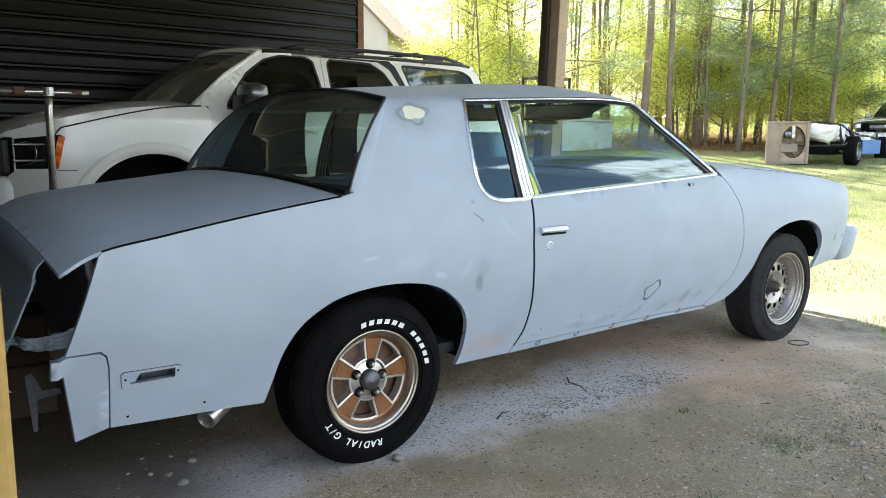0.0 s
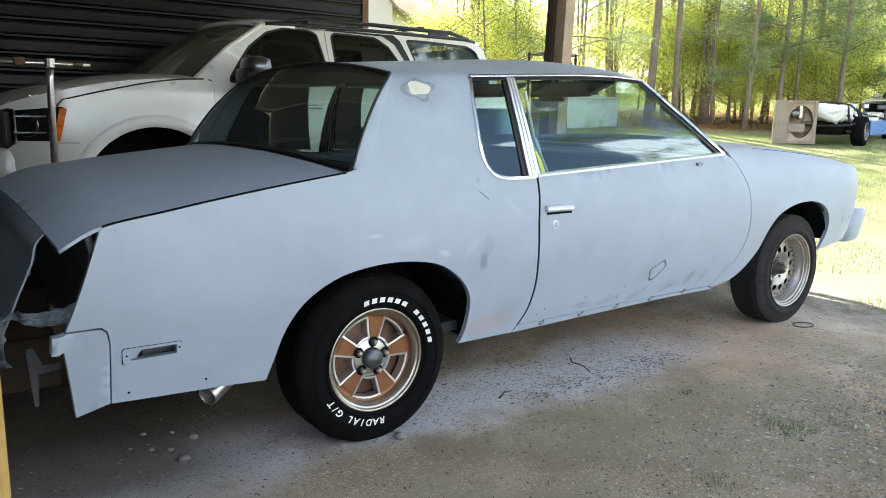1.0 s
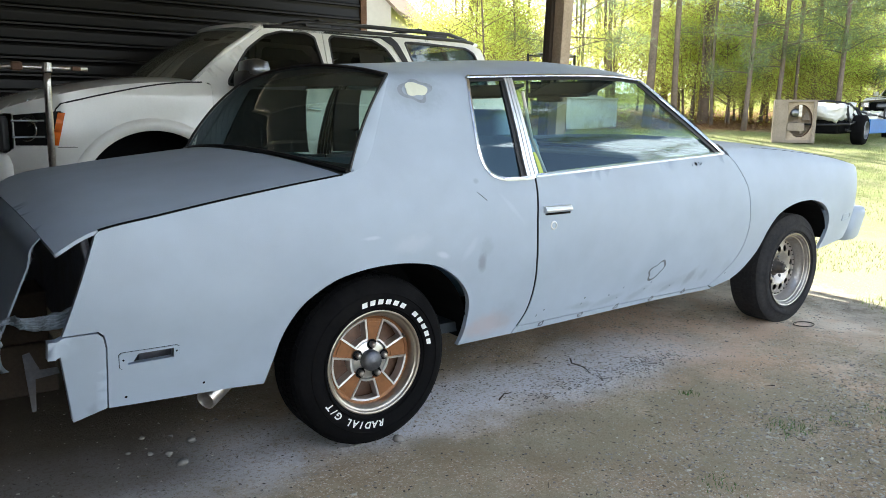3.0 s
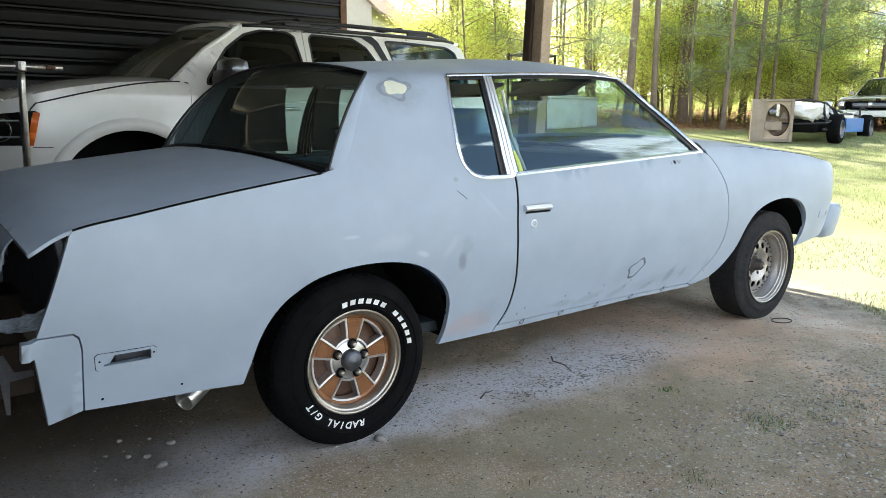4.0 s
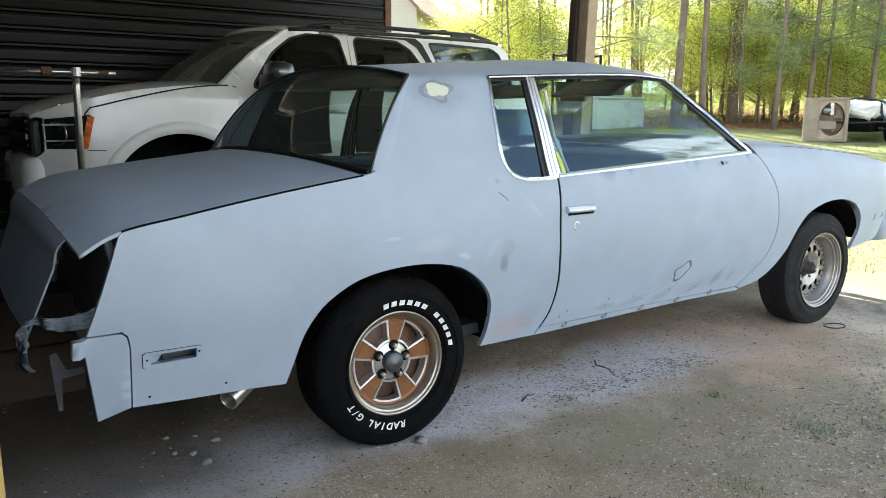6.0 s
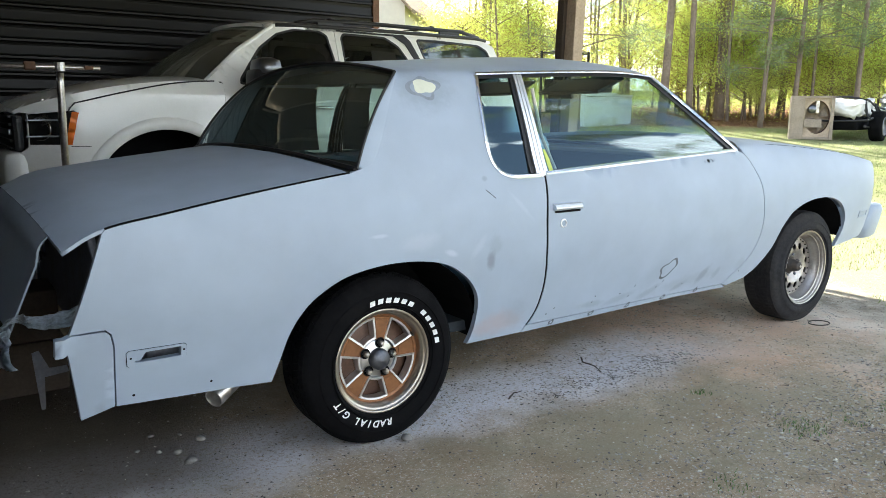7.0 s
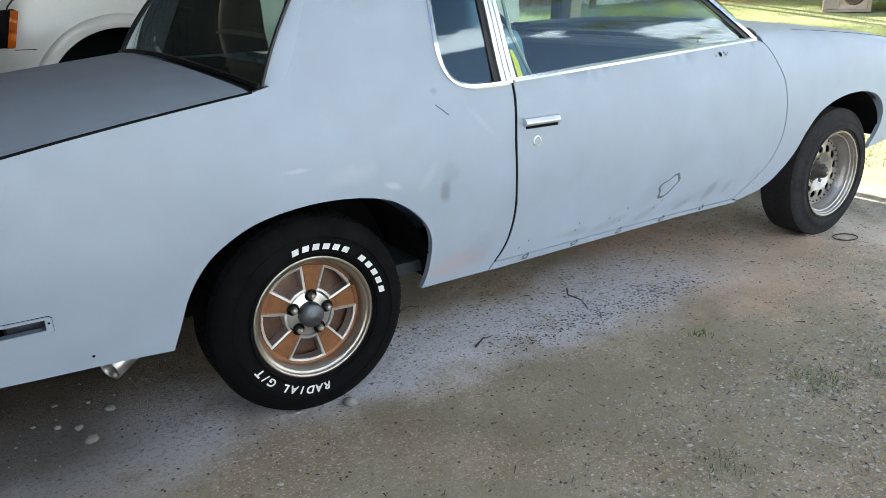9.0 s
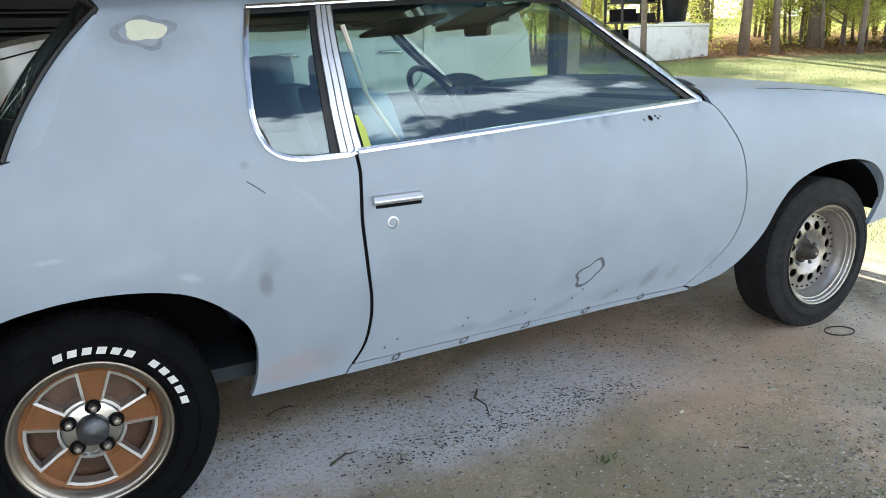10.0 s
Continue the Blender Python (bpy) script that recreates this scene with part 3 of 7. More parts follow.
gfaces = [(i * len(gy) + j, (i + 1) * len(gy) + j, (i + 1) * len(gy) + j + 1, i * len(gy) + j + 1) for i in range(len(gx) - 1) for j in range(len(gy) - 1)]
gme = bpy.data.meshes.new("ground")
gme.from_pydata(gverts, [], gfaces)
for gp in gme.polygons:
    gp.use_smooth = True
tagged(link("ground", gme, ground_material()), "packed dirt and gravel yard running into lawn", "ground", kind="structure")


# ---- carport ----
WALL_Y = 5.75
def ribbed_wall(x0, x1, z0, z1, y):
    """Steel siding with level ribs: flat pans and raised round-shouldered ribs."""
    prof = []
    z = z0
    while z < z1:
        prof += [(z, 0), (z + 0.012, -0.004), (z + 0.022, -0.022), (z + 0.042, -0.022), (z + 0.052, -0.004), (z + 0.066, 0), (z + 0.135, 0.004), (z + 0.150, 0.004)]
        z += 0.168
    bm = bmesh.new()
    cols = []
    for x in (x0, x1):
        cols.append([bm.verts.new((x, y + d, zz)) for zz, d in prof])
    back = [[bm.verts.new((x, y + 0.06, zz)) for zz in (prof[0][0], prof[-1][0])] for x in (x0, x1)]
    for a, b, c, d in zip(cols[0], cols[0][1:], cols[1][1:], cols[1]):
        bm.faces.new((a, d, c, b))
    bm.faces.new((back[0][0], back[0][1], back[1][1], back[1][0]))
    bm.faces.new((cols[0][-1], cols[1][-1], back[1][1], back[0][1]))
    bmesh.ops.recalc_face_normals(bm, faces=bm.faces)
    return bm


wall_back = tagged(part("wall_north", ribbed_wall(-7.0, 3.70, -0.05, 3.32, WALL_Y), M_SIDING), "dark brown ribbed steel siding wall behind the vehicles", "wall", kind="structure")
# unseen end wall, added to close the carport against light
tagged(part("wall_west", box((-7.1, -1.60, 0.0), (-7.0, 5.80, 2.95)), M_SIDING), "unseen dark end wall added to keep light out of the carport", "wall", kind="structure")
tagged(part("trim", box((3.70, WALL_Y - 0.03, 0.0), (3.79, WALL_Y + 0.07, 3.3), 0.006), M_RUST), "rust-brown corner board ending the siding", "trim", kind="structure")
# not a known wall: stands out of view to cut light from the west
tagged(part("wall_porch", box((-4.1, -5.4, 0.0), (-4.0, -1.61, 2.465)), M_SIDING), "unseen dark wall added to block light from the west", "wall", kind="structure")
ROOF_X1, ROOF_Y0 = 4.0, -1.60


def roof_under(y):
    """The shed roof rises from the open side to the back wall."""
    return 2.72 + 0.088 * (y - ROOF_Y0)


def sloped(x0, x1, y0, y1, drop, thick):
    vs = [(x, y, roof_under(y) + d) for d in (drop, drop + thick) for y in (y0, y1) for x in (x0, x1)]
    bm = raw(vs, [(0, 1, 3, 2), (4, 6, 7, 5), (0, 4, 5, 1), (2, 3, 7, 6), (0, 2, 6, 4), (1, 5, 7, 3)])
    bmesh.ops.recalc_face_normals(bm, faces=bm.faces)
    return bm


tagged(part("ceiling", sloped(-7.1, ROOF_X1, ROOF_Y0, 5.95, 0.15, 0.05), M_CEILING), "carport roof deck of brown boards", "ceiling", kind="structure")
# unseen low roof, stretched outwards to shade the coupe's rear quarter
tagged(part("ceiling", box((-7.1, -5.4, 2.47), (-1.15, -1.62, 2.52)), M_CEILING), "low unseen roof over the pine post, enlarged to block light", "ceiling", kind="structure")
for i, rx in enumerate(np.arange(-6.6, ROOF_X1, 1.2)):
    tagged(part("rafter", sloped(rx, rx + 0.045, ROOF_Y0, 5.70, 0.0, 0.15), M_CEILING), "brown carport roof rafter", "rafter", group="carport rafters", kind="structure")


def wood_post(x, y, s, z1, lean=(0, 0), material=M_WOOD, label=""):
    bm = box((-s / 2, -s / 2, -0.05), (s / 2, s / 2, z1), 0.006)
    for v in bm.verts:
        v.co.x += x + lean[0] * v.co.z
        v.co.y += y + lean[1] * v.co.z
    return tagged(part("post", bm, material), label, "post", kind="structure")


wood_post(3.345, 1.775, 0.11, 3.0, (0.035, -0.01), M_WOOD, "square weathered timber post holding the carport roof")
# extra dark stud imitates the post's face turned from the light
wood_post(3.30, 1.875, 0.08, 3.0, (0.035, -0.01), M_WOOD_DARK, "dark stud added for the shaded face of the carport post")
# side wall outside the view, added to hold light off the tail
tagged(part("wall_south", box((-7.0, -1.60, 0.0), (-1.325, -1.52, 2.84)), M_SIDING), "unseen dark side wall added to shade the coupe's tail", "wall", kind="structure")
wood_post(-1.325, -2.305, 0.09, 2.46, (0, 0), M_YELLOW_WOOD, "yellow pine post at the carport's open side")


# ---- woods ----
def leaf_cards(rng, centres, count, size, spread, flat=0.5):
    """Small pointed leaves scattered round the given centres."""
    verts, faces = [], []
    for _ in range(count):
        c = centres[rng.integers(len(centres))]
        p = np.array(c[:3]) + rng.normal(size=3) * spread * (1, 1, flat)
        a, b = rng.normal(size=3), rng.normal(size=3)
        a /= np.linalg.norm(a)
        b -= a * a.dot(b)
        b /= np.linalg.norm(b)
        s = size * rng.uniform(0.6, 1.4)
        o = len(verts)
        verts += [tuple(p - a * s), tuple(p + b * s * 0.45), tuple(p + a * s), tuple(p - b * s * 0.45)]
        faces.append((o, o + 1, o + 2, o + 3))
    return verts, faces


def leaf_mesh(name, verts, faces):
    me = bpy.data.meshes.new(name)
    me.from_pydata(verts, [], faces)
    return me


def pine(seed, height, r0, lean=0.0, low=0.38, limbs=26, tuft=70, bough=1.0, reach=1.0):
    """A pine: tall bare tapered trunk, whorls of limbs high up with tufts of needles."""
    rng = np.random.default_rng(seed)
    t = thing("pine_tree", "tall pine with bare brown trunk at the wood's edge", "tree", group="pines")
    pts = [(lean * z + 0.08 * math.sin(z * 0.5 + seed), 0.06 * math.cos(z * 0.4 + seed), z) for z in np.linspace(-0.2, height, 12)]
    part("trunk", tube(pts, [r0 * (1.25 if i == 0 else 1 - 0.7 * i / 11) for i in range(12)], 9), M_BARK, t, smooth=True)
    tips = []
    for _ in range(limbs):
        z = rng.uniform(low, 1.0) * height
        a = rng.uniform(0, 2 * math.pi)
        ln = reach * rng.uniform(0.5, 1.0) * (0.8 + 2.0 * (1 - abs(z / height - 0.65)))
        base = Vector((lean * z + 0.08 * math.sin(z * 0.5 + seed), 0.06 * math.cos(z * 0.4 + seed), z))
        end = base + Vector((math.cos(a) * ln, math.sin(a) * ln, ln * rng.uniform(-0.1, 0.35)))
        part("limb", tube([base, base.lerp(end, 0.5) + Vector((0, 0, 0.06)), end], [0.018 * bough, 0.012 * bough, 0.005], 5), M_BARK, t)
        if z > low * height:
            for k in (0.45, 0.6, 0.75, 0.9, 1.0):
                tips.append(base.lerp(end, k) + Vector(rng.normal(size=3) * 0.12))
    verts, faces = [], []
    for c in tips:
        for _ in range(tuft):
            d = rng.normal(size=3)
            d /= np.linalg.norm(d)
            s = rng.uniform(0.12, 0.24)
            o = len(verts)
            q = np.array(c) + rng.normal(size=3) * 0.13
            side = np.cross(d, rng.normal(size=3))
            side *= 0.007 / np.linalg.norm(side)
            verts += [tuple(q - side), tuple(q + side), tuple(q + d * s)]
            faces.append((o, o + 1, o + 2))
    link("crown", leaf_mesh("crown", verts, faces), M_NEEDLE, t)
    return t


def broadleaf(seed, height, spread):
    """A slim young hardwood with an open crown of small bright leaves from low down."""
    rng = np.random.default_rng(seed)
    t = thing("leafy_tree", "slim young hardwood in fresh yellow-green leaf", "tree", group="understory trees")
    part("trunk", tube([(0.1 * math.sin(z + seed), 0.1 * math.cos(z * 0.8 + seed) - 0.1, z) for z in np.linspace(-0.2, height * 0.9, 8)], [0.038 - 0.004 * i for i in range(8)], 7), M_BARK, t, smooth=True)
    tips = []
    for _ in range(22):
        z = rng.uniform(0.12, 0.9) * height
        a = rng.uniform(0, 2 * math.pi)
        ln = spread * rng.uniform(0.5, 1.1) * (1 - 0.5 * z / height)
        base = Vector((0.1 * math.sin(z + seed), 0.1 * math.cos(z * 0.8 + seed) - 0.1, z))
        end = base + Vector((math.cos(a) * ln, math.sin(a) * ln, ln * 0.45))
        part("limb", tube([base, base.lerp(end, 0.5), end], [0.016, 0.01, 0.004], 4), M_BARK, t)
        tips += [base.lerp(end, k) for k in (0.4, 0.6, 0.8, 1.0)]
    link("crown", leaf_mesh("crown", *leaf_cards(rng, tips, 9500, 0.025, 0.19, 0.6)), M_LEAF, t)
    return t


def plant(src, x, y, turn, scale=1.0):
    return copy_thing(src, Matrix.Translation((x, y, ground_z(x, y))) @ Matrix.Rotation(turn, 4, "Z") @ Matrix.Scale(scale, 4))


def set_at(ob, x, y, turn=0.0, scale=1.0):
    ob.matrix_basis = Matrix.Translation((x, y, ground_z(x, y))) @ Matrix.Rotation(turn, 4, "Z") @ Matrix.Scale(scale, 4)


PINES = [pine(s, h, r, ln) for s, h, r, ln in ((1, 17, 0.10, 0.03), (2, 15, 0.075, 0.045), (3, 18, 0.115, 0.02))]
YOUNG = [pine(s, h, r, 0.02, 0.16, 34) for s, h, r in ((7, 7.5, 0.06), (8, 9.0, 0.07))]
LEAFY = [broadleaf(s, h, w) for s, h, w in ((11, 6.5, 1.5), (12, 5.0, 1.4), (13, 8.0, 1.8), (14, 2.6, 1.5))]
pine_spots = [(13.43, 9.0), (14.03, 8.57), (16.2, 9.3), (18.39, 15.41), (11.6, 13.4), (18.75, 17.89), (17.6, 9.0), (20.3, 8.8), (19.4, 13.1), (23.5, 9.0), (27.0, 8.0), (28.5, 12.0)]
rng_w = np.random.default_rng(5)
for i, (x, y) in enumerate(pine_spots):
    if i < 3:
        set_at(PINES[i], x, y, i * 2.1)
    else:
        plant(PINES[i % 3], x, y, rng_w.uniform(0, 6.28), rng_w.uniform(0.75, 0.95))
set_at(pine(9, 13.0, 0.13, 0.01, 0.36, 64, 150, 0.4, 1.45), 12.5, -6.2, 0.4)
for x, y in ((4.3, -15.5), (1.0, -22.0), (-5.0, -18.0)):
    plant(PINES[int(rng_w.integers(3))], x, y, rng_w.uniform(0, 6.28), 0.75)
for i, (x, y) in enumerate(((15.2, 7.5), (17.9, 6.6), (20.4, 6.2), (10.6, 9.05), (16.6, 7.6), (19.0, 8.0), (22.5, 7.0))):
    if i < 2:
        set_at(YOUNG[i], x, y, i * 1.7)
    else:
        plant(YOUNG[i % 2], x, y, rng_w.uniform(0, 6.28), rng_w.uniform(0.85, 1.15))
count = 0
for k in range(500):
    az, d = radians(rng_w.uniform(14, 55.5)), rng_w.uniform(17.5, 26)
    x, y = -1.0 + d * math.cos(az), -3.0 + d * math.sin(az)
    if 0.45 * x + 0.9 * y < 14.5 or count >= 44 or (41 < math.degrees(math.atan2(y + 2.8, x + 0.1)) < 51 and math.hypot(x, y + 2.8) < 20):
        continue
    if count < 4:
        set_at(LEAFY[count], x, y, rng_w.uniform(0, 6.28))
    else:
        plant(LEAFY[int(rng_w.integers(4))], x, y, rng_w.uniform(0, 6.28), rng_w.uniform(0.8, 1.35))
    count += 1

shrub_n = 0
while shrub_n < 30:
    x, y = rng_w.uniform(10, 30), rng_w.uniform(3, 16)
    if not 15.0 < 0.45 * x + 0.9 * y < 17.5 or math.atan2(y + 3, x + 1) > radians(54) or (41 < math.degrees(math.atan2(y + 2.8, x + 0.1)) < 51 and math.hypot(x, y + 2.8) < 20):
        continue
    plant(LEAFY[3], x, y, rng_w.uniform(0, 6.28), rng_w.uniform(0.6, 1.1))
    shrub_n += 1


def sapling(seed, height, r0):
    """A thin bare stem with a few dead side twigs, leafless where it is seen."""
    rng = np.random.default_rng(seed)
    t = thing("sapling", "thin bare grey-brown sapling stem in the wood", "tree", group="saplings")
    bend = rng.normal(size=2) * 0.04
    line = lambda z: Vector((bend[0] * z + 0.05 * math.sin(z * 0.9 + seed), bend[1] * z + 0.05 * math.cos(z * 0.7 + seed), z))
    part("trunk", tube([line(z) for z in np.linspace(-0.2, height, 10)], [r0 * (1 - 0.07 * i) for i in range(10)], 7), M_BARK, t, smooth=True)
    for _ in range(9):
        z, a, ln = rng.uniform(0.8, height), rng.uniform(0, 6.28), rng.uniform(0.25, 0.9)
        b = line(z)
        part("twig", tube([b, b + Vector((math.cos(a) * ln, math.sin(a) * ln, ln * rng.uniform(-0.2, 0.5)))], [0.009, 0.003], 4), M_BARK, t)
    return t


STEMS = [sapling(s, h, r) for s, h, r in ((41, 9.0, 0.055), (42, 7.5, 0.04), (43, 10.0, 0.07))]
stem_n = 0
while stem_n < 26:
    az, d = radians(rng_w.uniform(13, 50)), rng_w.uniform(18.0, 27)
    x, y = -1.0 + d * math.cos(az), -3.0 + d * math.sin(az)
    if not 15.0 < 0.45 * x + 0.9 * y < 21.5 or (41 < math.degrees(math.atan2(y + 2.8, x + 0.1)) < 51 and math.hypot(x, y + 2.8) < 20):
        continue
    if stem_n < 3:
        set_at(STEMS[stem_n], x, y, 0.7 * stem_n)
    else:
        plant(STEMS[stem_n % 3], x, y, rng_w.uniform(0, 6.28), rng_w.uniform(0.8, 1.2))
    stem_n += 1


def far_woods():
    """The mass of leaves deep in the wood."""
    rng = np.random.default_rng(21)
    centres = []
    for _ in range(900):
        az, d = radians(rng.uniform(8, 62)), rng.uniform(40, 64)
        z = 14 * rng.uniform(0, 1) ** 1.7
        centres.append((-1 + d * math.cos(az), -3 + d * math.sin(az), 0.5 + z))
    return leaf_cards(rng, centres, 110000, 0.11, 0.9, 0.8)


def undergrowth():
    """Bushes and brambles in young leaf, from the ground up, along the wood's edge."""
    rng = np.random.default_rng(27)
    centres = []
    while len(centres) < 900:
        x, y = rng.uniform(8, 30), rng.uniform(1, 20)
        u = 0.45 * x + 0.9 * y
        if not 14.9 < u < 21 or math.atan2(y + 3, x + 1) > radians(56) or (41 < math.degrees(math.atan2(y + 2.8, x + 0.1)) < 51 and math.hypot(x, y + 2.8) < 19):
            continue
        if noise.noise((x * 0.6, y * 0.6, 2.0)) < -0.12:
            continue
        centres.append((x, y, ground_z(x, y) + 0.1 + 2.3 * rng.uniform() ** 1.3))
    return leaf_cards(rng, centres, 100000, 0.026, 0.22, 0.8)


tagged(link("undergrowth", leaf_mesh("undergrowth", *undergrowth()), M_LEAF), "yellow-green bushes and brambles under the trees", "bushes", kind="stuff")
tagged(link("far_woods", leaf_mesh("far_woods", *far_woods()), M_LEAF), "dense bright green spring woods in the distance", "woods", kind="stuff")


# ---- the grey coupe ----
def fine_table(tab):
    pts = smooth_line(tab, 8)
    return [(p[0], p[1]) for p in pts]


WIDTH = fine_table([(0, 0.76), (0.20, 0.80), (0.30, 0.835), (0.46, 0.875), (0.60, 0.905), (0.72, 0.912), (0.82, 0.902), (0.90, 0.875), (0.97, 0.833), (1.10, 0.76), (1.20, 0.70), (1.28, 0.652), (1.34, 0.61)])
WZ, WW = [a for a, _ in WIDTH], [b for _, b in WIDTH]


def half_width(x, z):
    w = float(np.interp(z, WZ, WW))
    if x > 2.6:
        w -= 0.0417 * (x - 2.6) ** 2
    if x > 3.15:
        w -= 0.9 * (x - 3.15) ** 2
    if x < -0.4:
        w -= 0.055 * (x + 0.4) ** 2
    return w


SEAM = fine_table([(-1.06, 0.745), (-1.01, 0.772), (-0.905, 0.827), (-0.729, 0.860), (-0.564, 0.888), (-0.382, 0.915), (-0.138, 0.946), (0.0, 0.96)])
FENDER_TOP = fine_table([(1.95, 0.972), (2.05, 0.982), (2.27, 0.982), (2.58, 0.962), (2.99, 0.922), (3.22, 0.886), (3.4, 0.862), (3.62, 0.835)])
GUTTER = fine_table([(0.10, 1.280), (0.2, 1.285), (0.53, 1.297), (1.0, 1.32), (1.36, 1.33), (1.60, 1.318)])
ROOF_CROWN = fine_table([(0.05, 0.045), (0.37, 0.058), (0.65, 0.066), (1.0, 0.072), (1.3, 0.072), (1.6, 0.062)])


def hood_z(x, y):
    zt = lerp(FENDER_TOP, x)
    s = min(abs(y) / half_width(x, zt), 1.0)
    return zt + 0.020 * (1 - s ** 8) + 0.034 * (1 - s * s)


def roof_z(x, y):
    zt = lerp(GUTTER, x)
    s = min(abs(y) / half_width(x, zt), 1.0)
    return zt + 0.014 * (1 - s ** 8) + lerp(ROOF_CROWN, x) * (1 - s * s)


def on_side(x, z, proud=0.0):
    return Vector((x, -half_width(x, z) - proud, z))


def on_shell(x, b):
    """Up the side, and past the gutter inwards over the roof."""
    zt = lerp(GUTTER, x)
    if b <= zt or x < 0.05:
        return on_side(x, b)
    y = -max(half_width(x, zt) - (b - zt), 0.0)
    return Vector((x, y, roof_z(x, y)))


def on_fender(x, b):
    zt = lerp(FENDER_TOP, x)
    if b <= zt:
        return on_side(x, b)
    y = -(half_width(x, zt) - (b - zt))
    return Vector((x, y, hood_z(x, y)))


ARCH_R = [(0.371, 0.266), (0.383, 0.304), (0.391, 0.358), (0.388, 0.440), (0.357, 0.505), (0.291, 0.567), (0.210, 0.611), (0.090, 0.634), (-0.045, 0.635), (-0.180, 0.611), (-0.274, 0.563), (-0.330, 0.510), (-0.372, 0.437), (-0.399, 0.350), (-0.421, 0.277)]
ARCH_F = [(2.120, 0.316), (2.210, 0.365), (2.300, 0.460), (2.348, 0.570), (2.425, 0.647), (2.573, 0.694), (2.741, 0.701), (2.870, 0.672), (2.956, 0.605), (2.990, 0.524), (2.982, 0.458), (2.959, 0.400)]
DOOR_R = [(0.700, 0.905), (0.696, 0.863), (0.688, 0.780), (0.686, 0.712), (0.696, 0.598), (0.709, 0.501), (0.708, 0.429), (0.692, 0.357), (0.657, 0.298)]
DOOR_F = [(2.035, 0.952), (2.050, 0.938), (2.080, 0.878), (2.123, 0.794), (2.148, 0.690), (2.160, 0.593), (2.154, 0.505), (2.112, 0.425), (2.016, 0.350), (1.950, 0.306)]
QWIN = [(0.700, 0.905), (0.600, 0.904), (0.546, 0.906), (0.500, 0.920), (0.476, 0.946), (0.467, 0.996), (0.480, 1.080), (0.505, 1.184), (0.533, 1.287)]


def shifted(line, dx):
    return [(a + dx, b) for a, b in line]


def two(line):
    return [(p[0], p[1]) for p in line]


arch_r, arch_f, door_r, door_f = two(smooth_line(ARCH_R, 5)), two(smooth_line(ARCH_F, 5)), two(smooth_line(DOOR_R, 5)), two(smooth_line(DOOR_F, 5))
qwin_edge = two(smooth_line(QWIN, 4))
roof_edge = [(x, lerp(GUTTER, x) + 0.004) for x in np.linspace(0.54, 1.575, 24)]
shell_line = ([(-0.891, 0.298), (-0.892, 0.40), (-0.893, 0.49), (-0.900, 0.530), (-0.916, 0.545), (-1.006, 0.543), (-0.964, 0.657), (-0.930, 0.754), (-0.908, 0.815), (-0.895, 0.828)]
              + [(x, lerp(SEAM, x) - 0.002) for x in np.linspace(-0.87, -0.13, 20)]
              + [(-0.085, 0.956), (-0.045, 0.968), (-0.018, 0.990), (0.02, 1.045), (0.09, 1.160), (0.160, 1.272)]
              + [(0.172 - 0.03 * s, lerp(GUTTER, 0.17) + s * 0.645) for s in np.linspace(0.02, 0.999, 14)]
              + [(1.555 + 0.02 * s * 0, lerp(GUTTER, 1.555) + s * 0.626) for s in np.linspace(0.999, 0.02, 14)]
              + roof_edge[::-1] + qwin_edge[::-1][1:-1]
              + door_r + [(0.640, 0.268), (0.50, 0.267)] + arch_r + [(-0.544, 0.286), (-0.75, 0.293)])
MARKER = [(-0.840, 0.4305), (-0.713, 0.433), (-0.713, 0.4625), (-0.848, 0.461)]
BEZEL = [(-0.862, 0.424), (-0.855, 0.418), (-0.704, 0.4225), (-0.697, 0.428), (-0.698, 0.464), (-0.705, 0.4695), (-0.857, 0.4695), (-0.864, 0.463)]

def ribbon(line, w, proud=0.006, place=on_side):
    """A raised moulding along a line on the side."""
    bm = bmesh.new()
    pts = [Vector(p[:2]) for p in line]
    rows = []
    for i, p in enumerate(pts):
        d = (pts[min(i + 1, len(pts) - 1)] - pts[max(i - 1, 0)]).normalized()
        nrm = Vector((-d.y, d.x))
        rows.append([bm.verts.new(place(*(p + nrm * w * k), h)) for k, h in ((-0.5, -0.004), (-0.42, proud * 0.8), (0, proud), (0.42, proud * 0.8), (0.5, -0.004))])
    for u, v in zip(rows, rows[1:]):
        for k in range(4):
            bm.faces.new((u[k], u[k + 1], v[k + 1], v[k]))
    bmesh.ops.recalc_face_normals(bm, faces=bm.faces)
    return bm


coupe = thing("coupe", "old two-door coupe in matte grey primer, tail lamps and bumper removed", "car", (1.2, 0, 0))


def both(name, make, material, label="", smooth=False):
    """The same panel on both sides of the coupe."""
    a = part(name, make(), material, coupe, label, smooth)
    b = part(name, mirror_y(make()), material, coupe, label, smooth)
    return a, b


def shell():
    bm = sheet(shell_line, on_shell, 0.04, holes=[MARKER], rim=0.022)
    other = bm.copy()
    mirror_y(other)
    me = bpy.data.meshes.new("tmp")
    other.to_mesh(me)
    other.free()
    bm.from_mesh(me)
    bpy.data.meshes.remove(me)
    bmesh.ops.remove_doubles(bm, verts=[v for v in bm.verts if abs(v.co.y) < 0.004], dist=0.006)
    return bm


part("body_shell", shell(), M_PRIMER, coupe, "quarter panels and roof in patchy grey primer", True)
door_line = shifted(door_r, 0.0105)[::-1] + [(x, 0.9095 + 0.0465 * (x - 0.708) - 0.0035) for x in np.linspace(0.708, 1.985, 20)] + [(2.02, 0.960)] + shifted(door_f, -0.0025)
door_line = door_line + [(1.5, 0.306), (1.0, 0.301)]
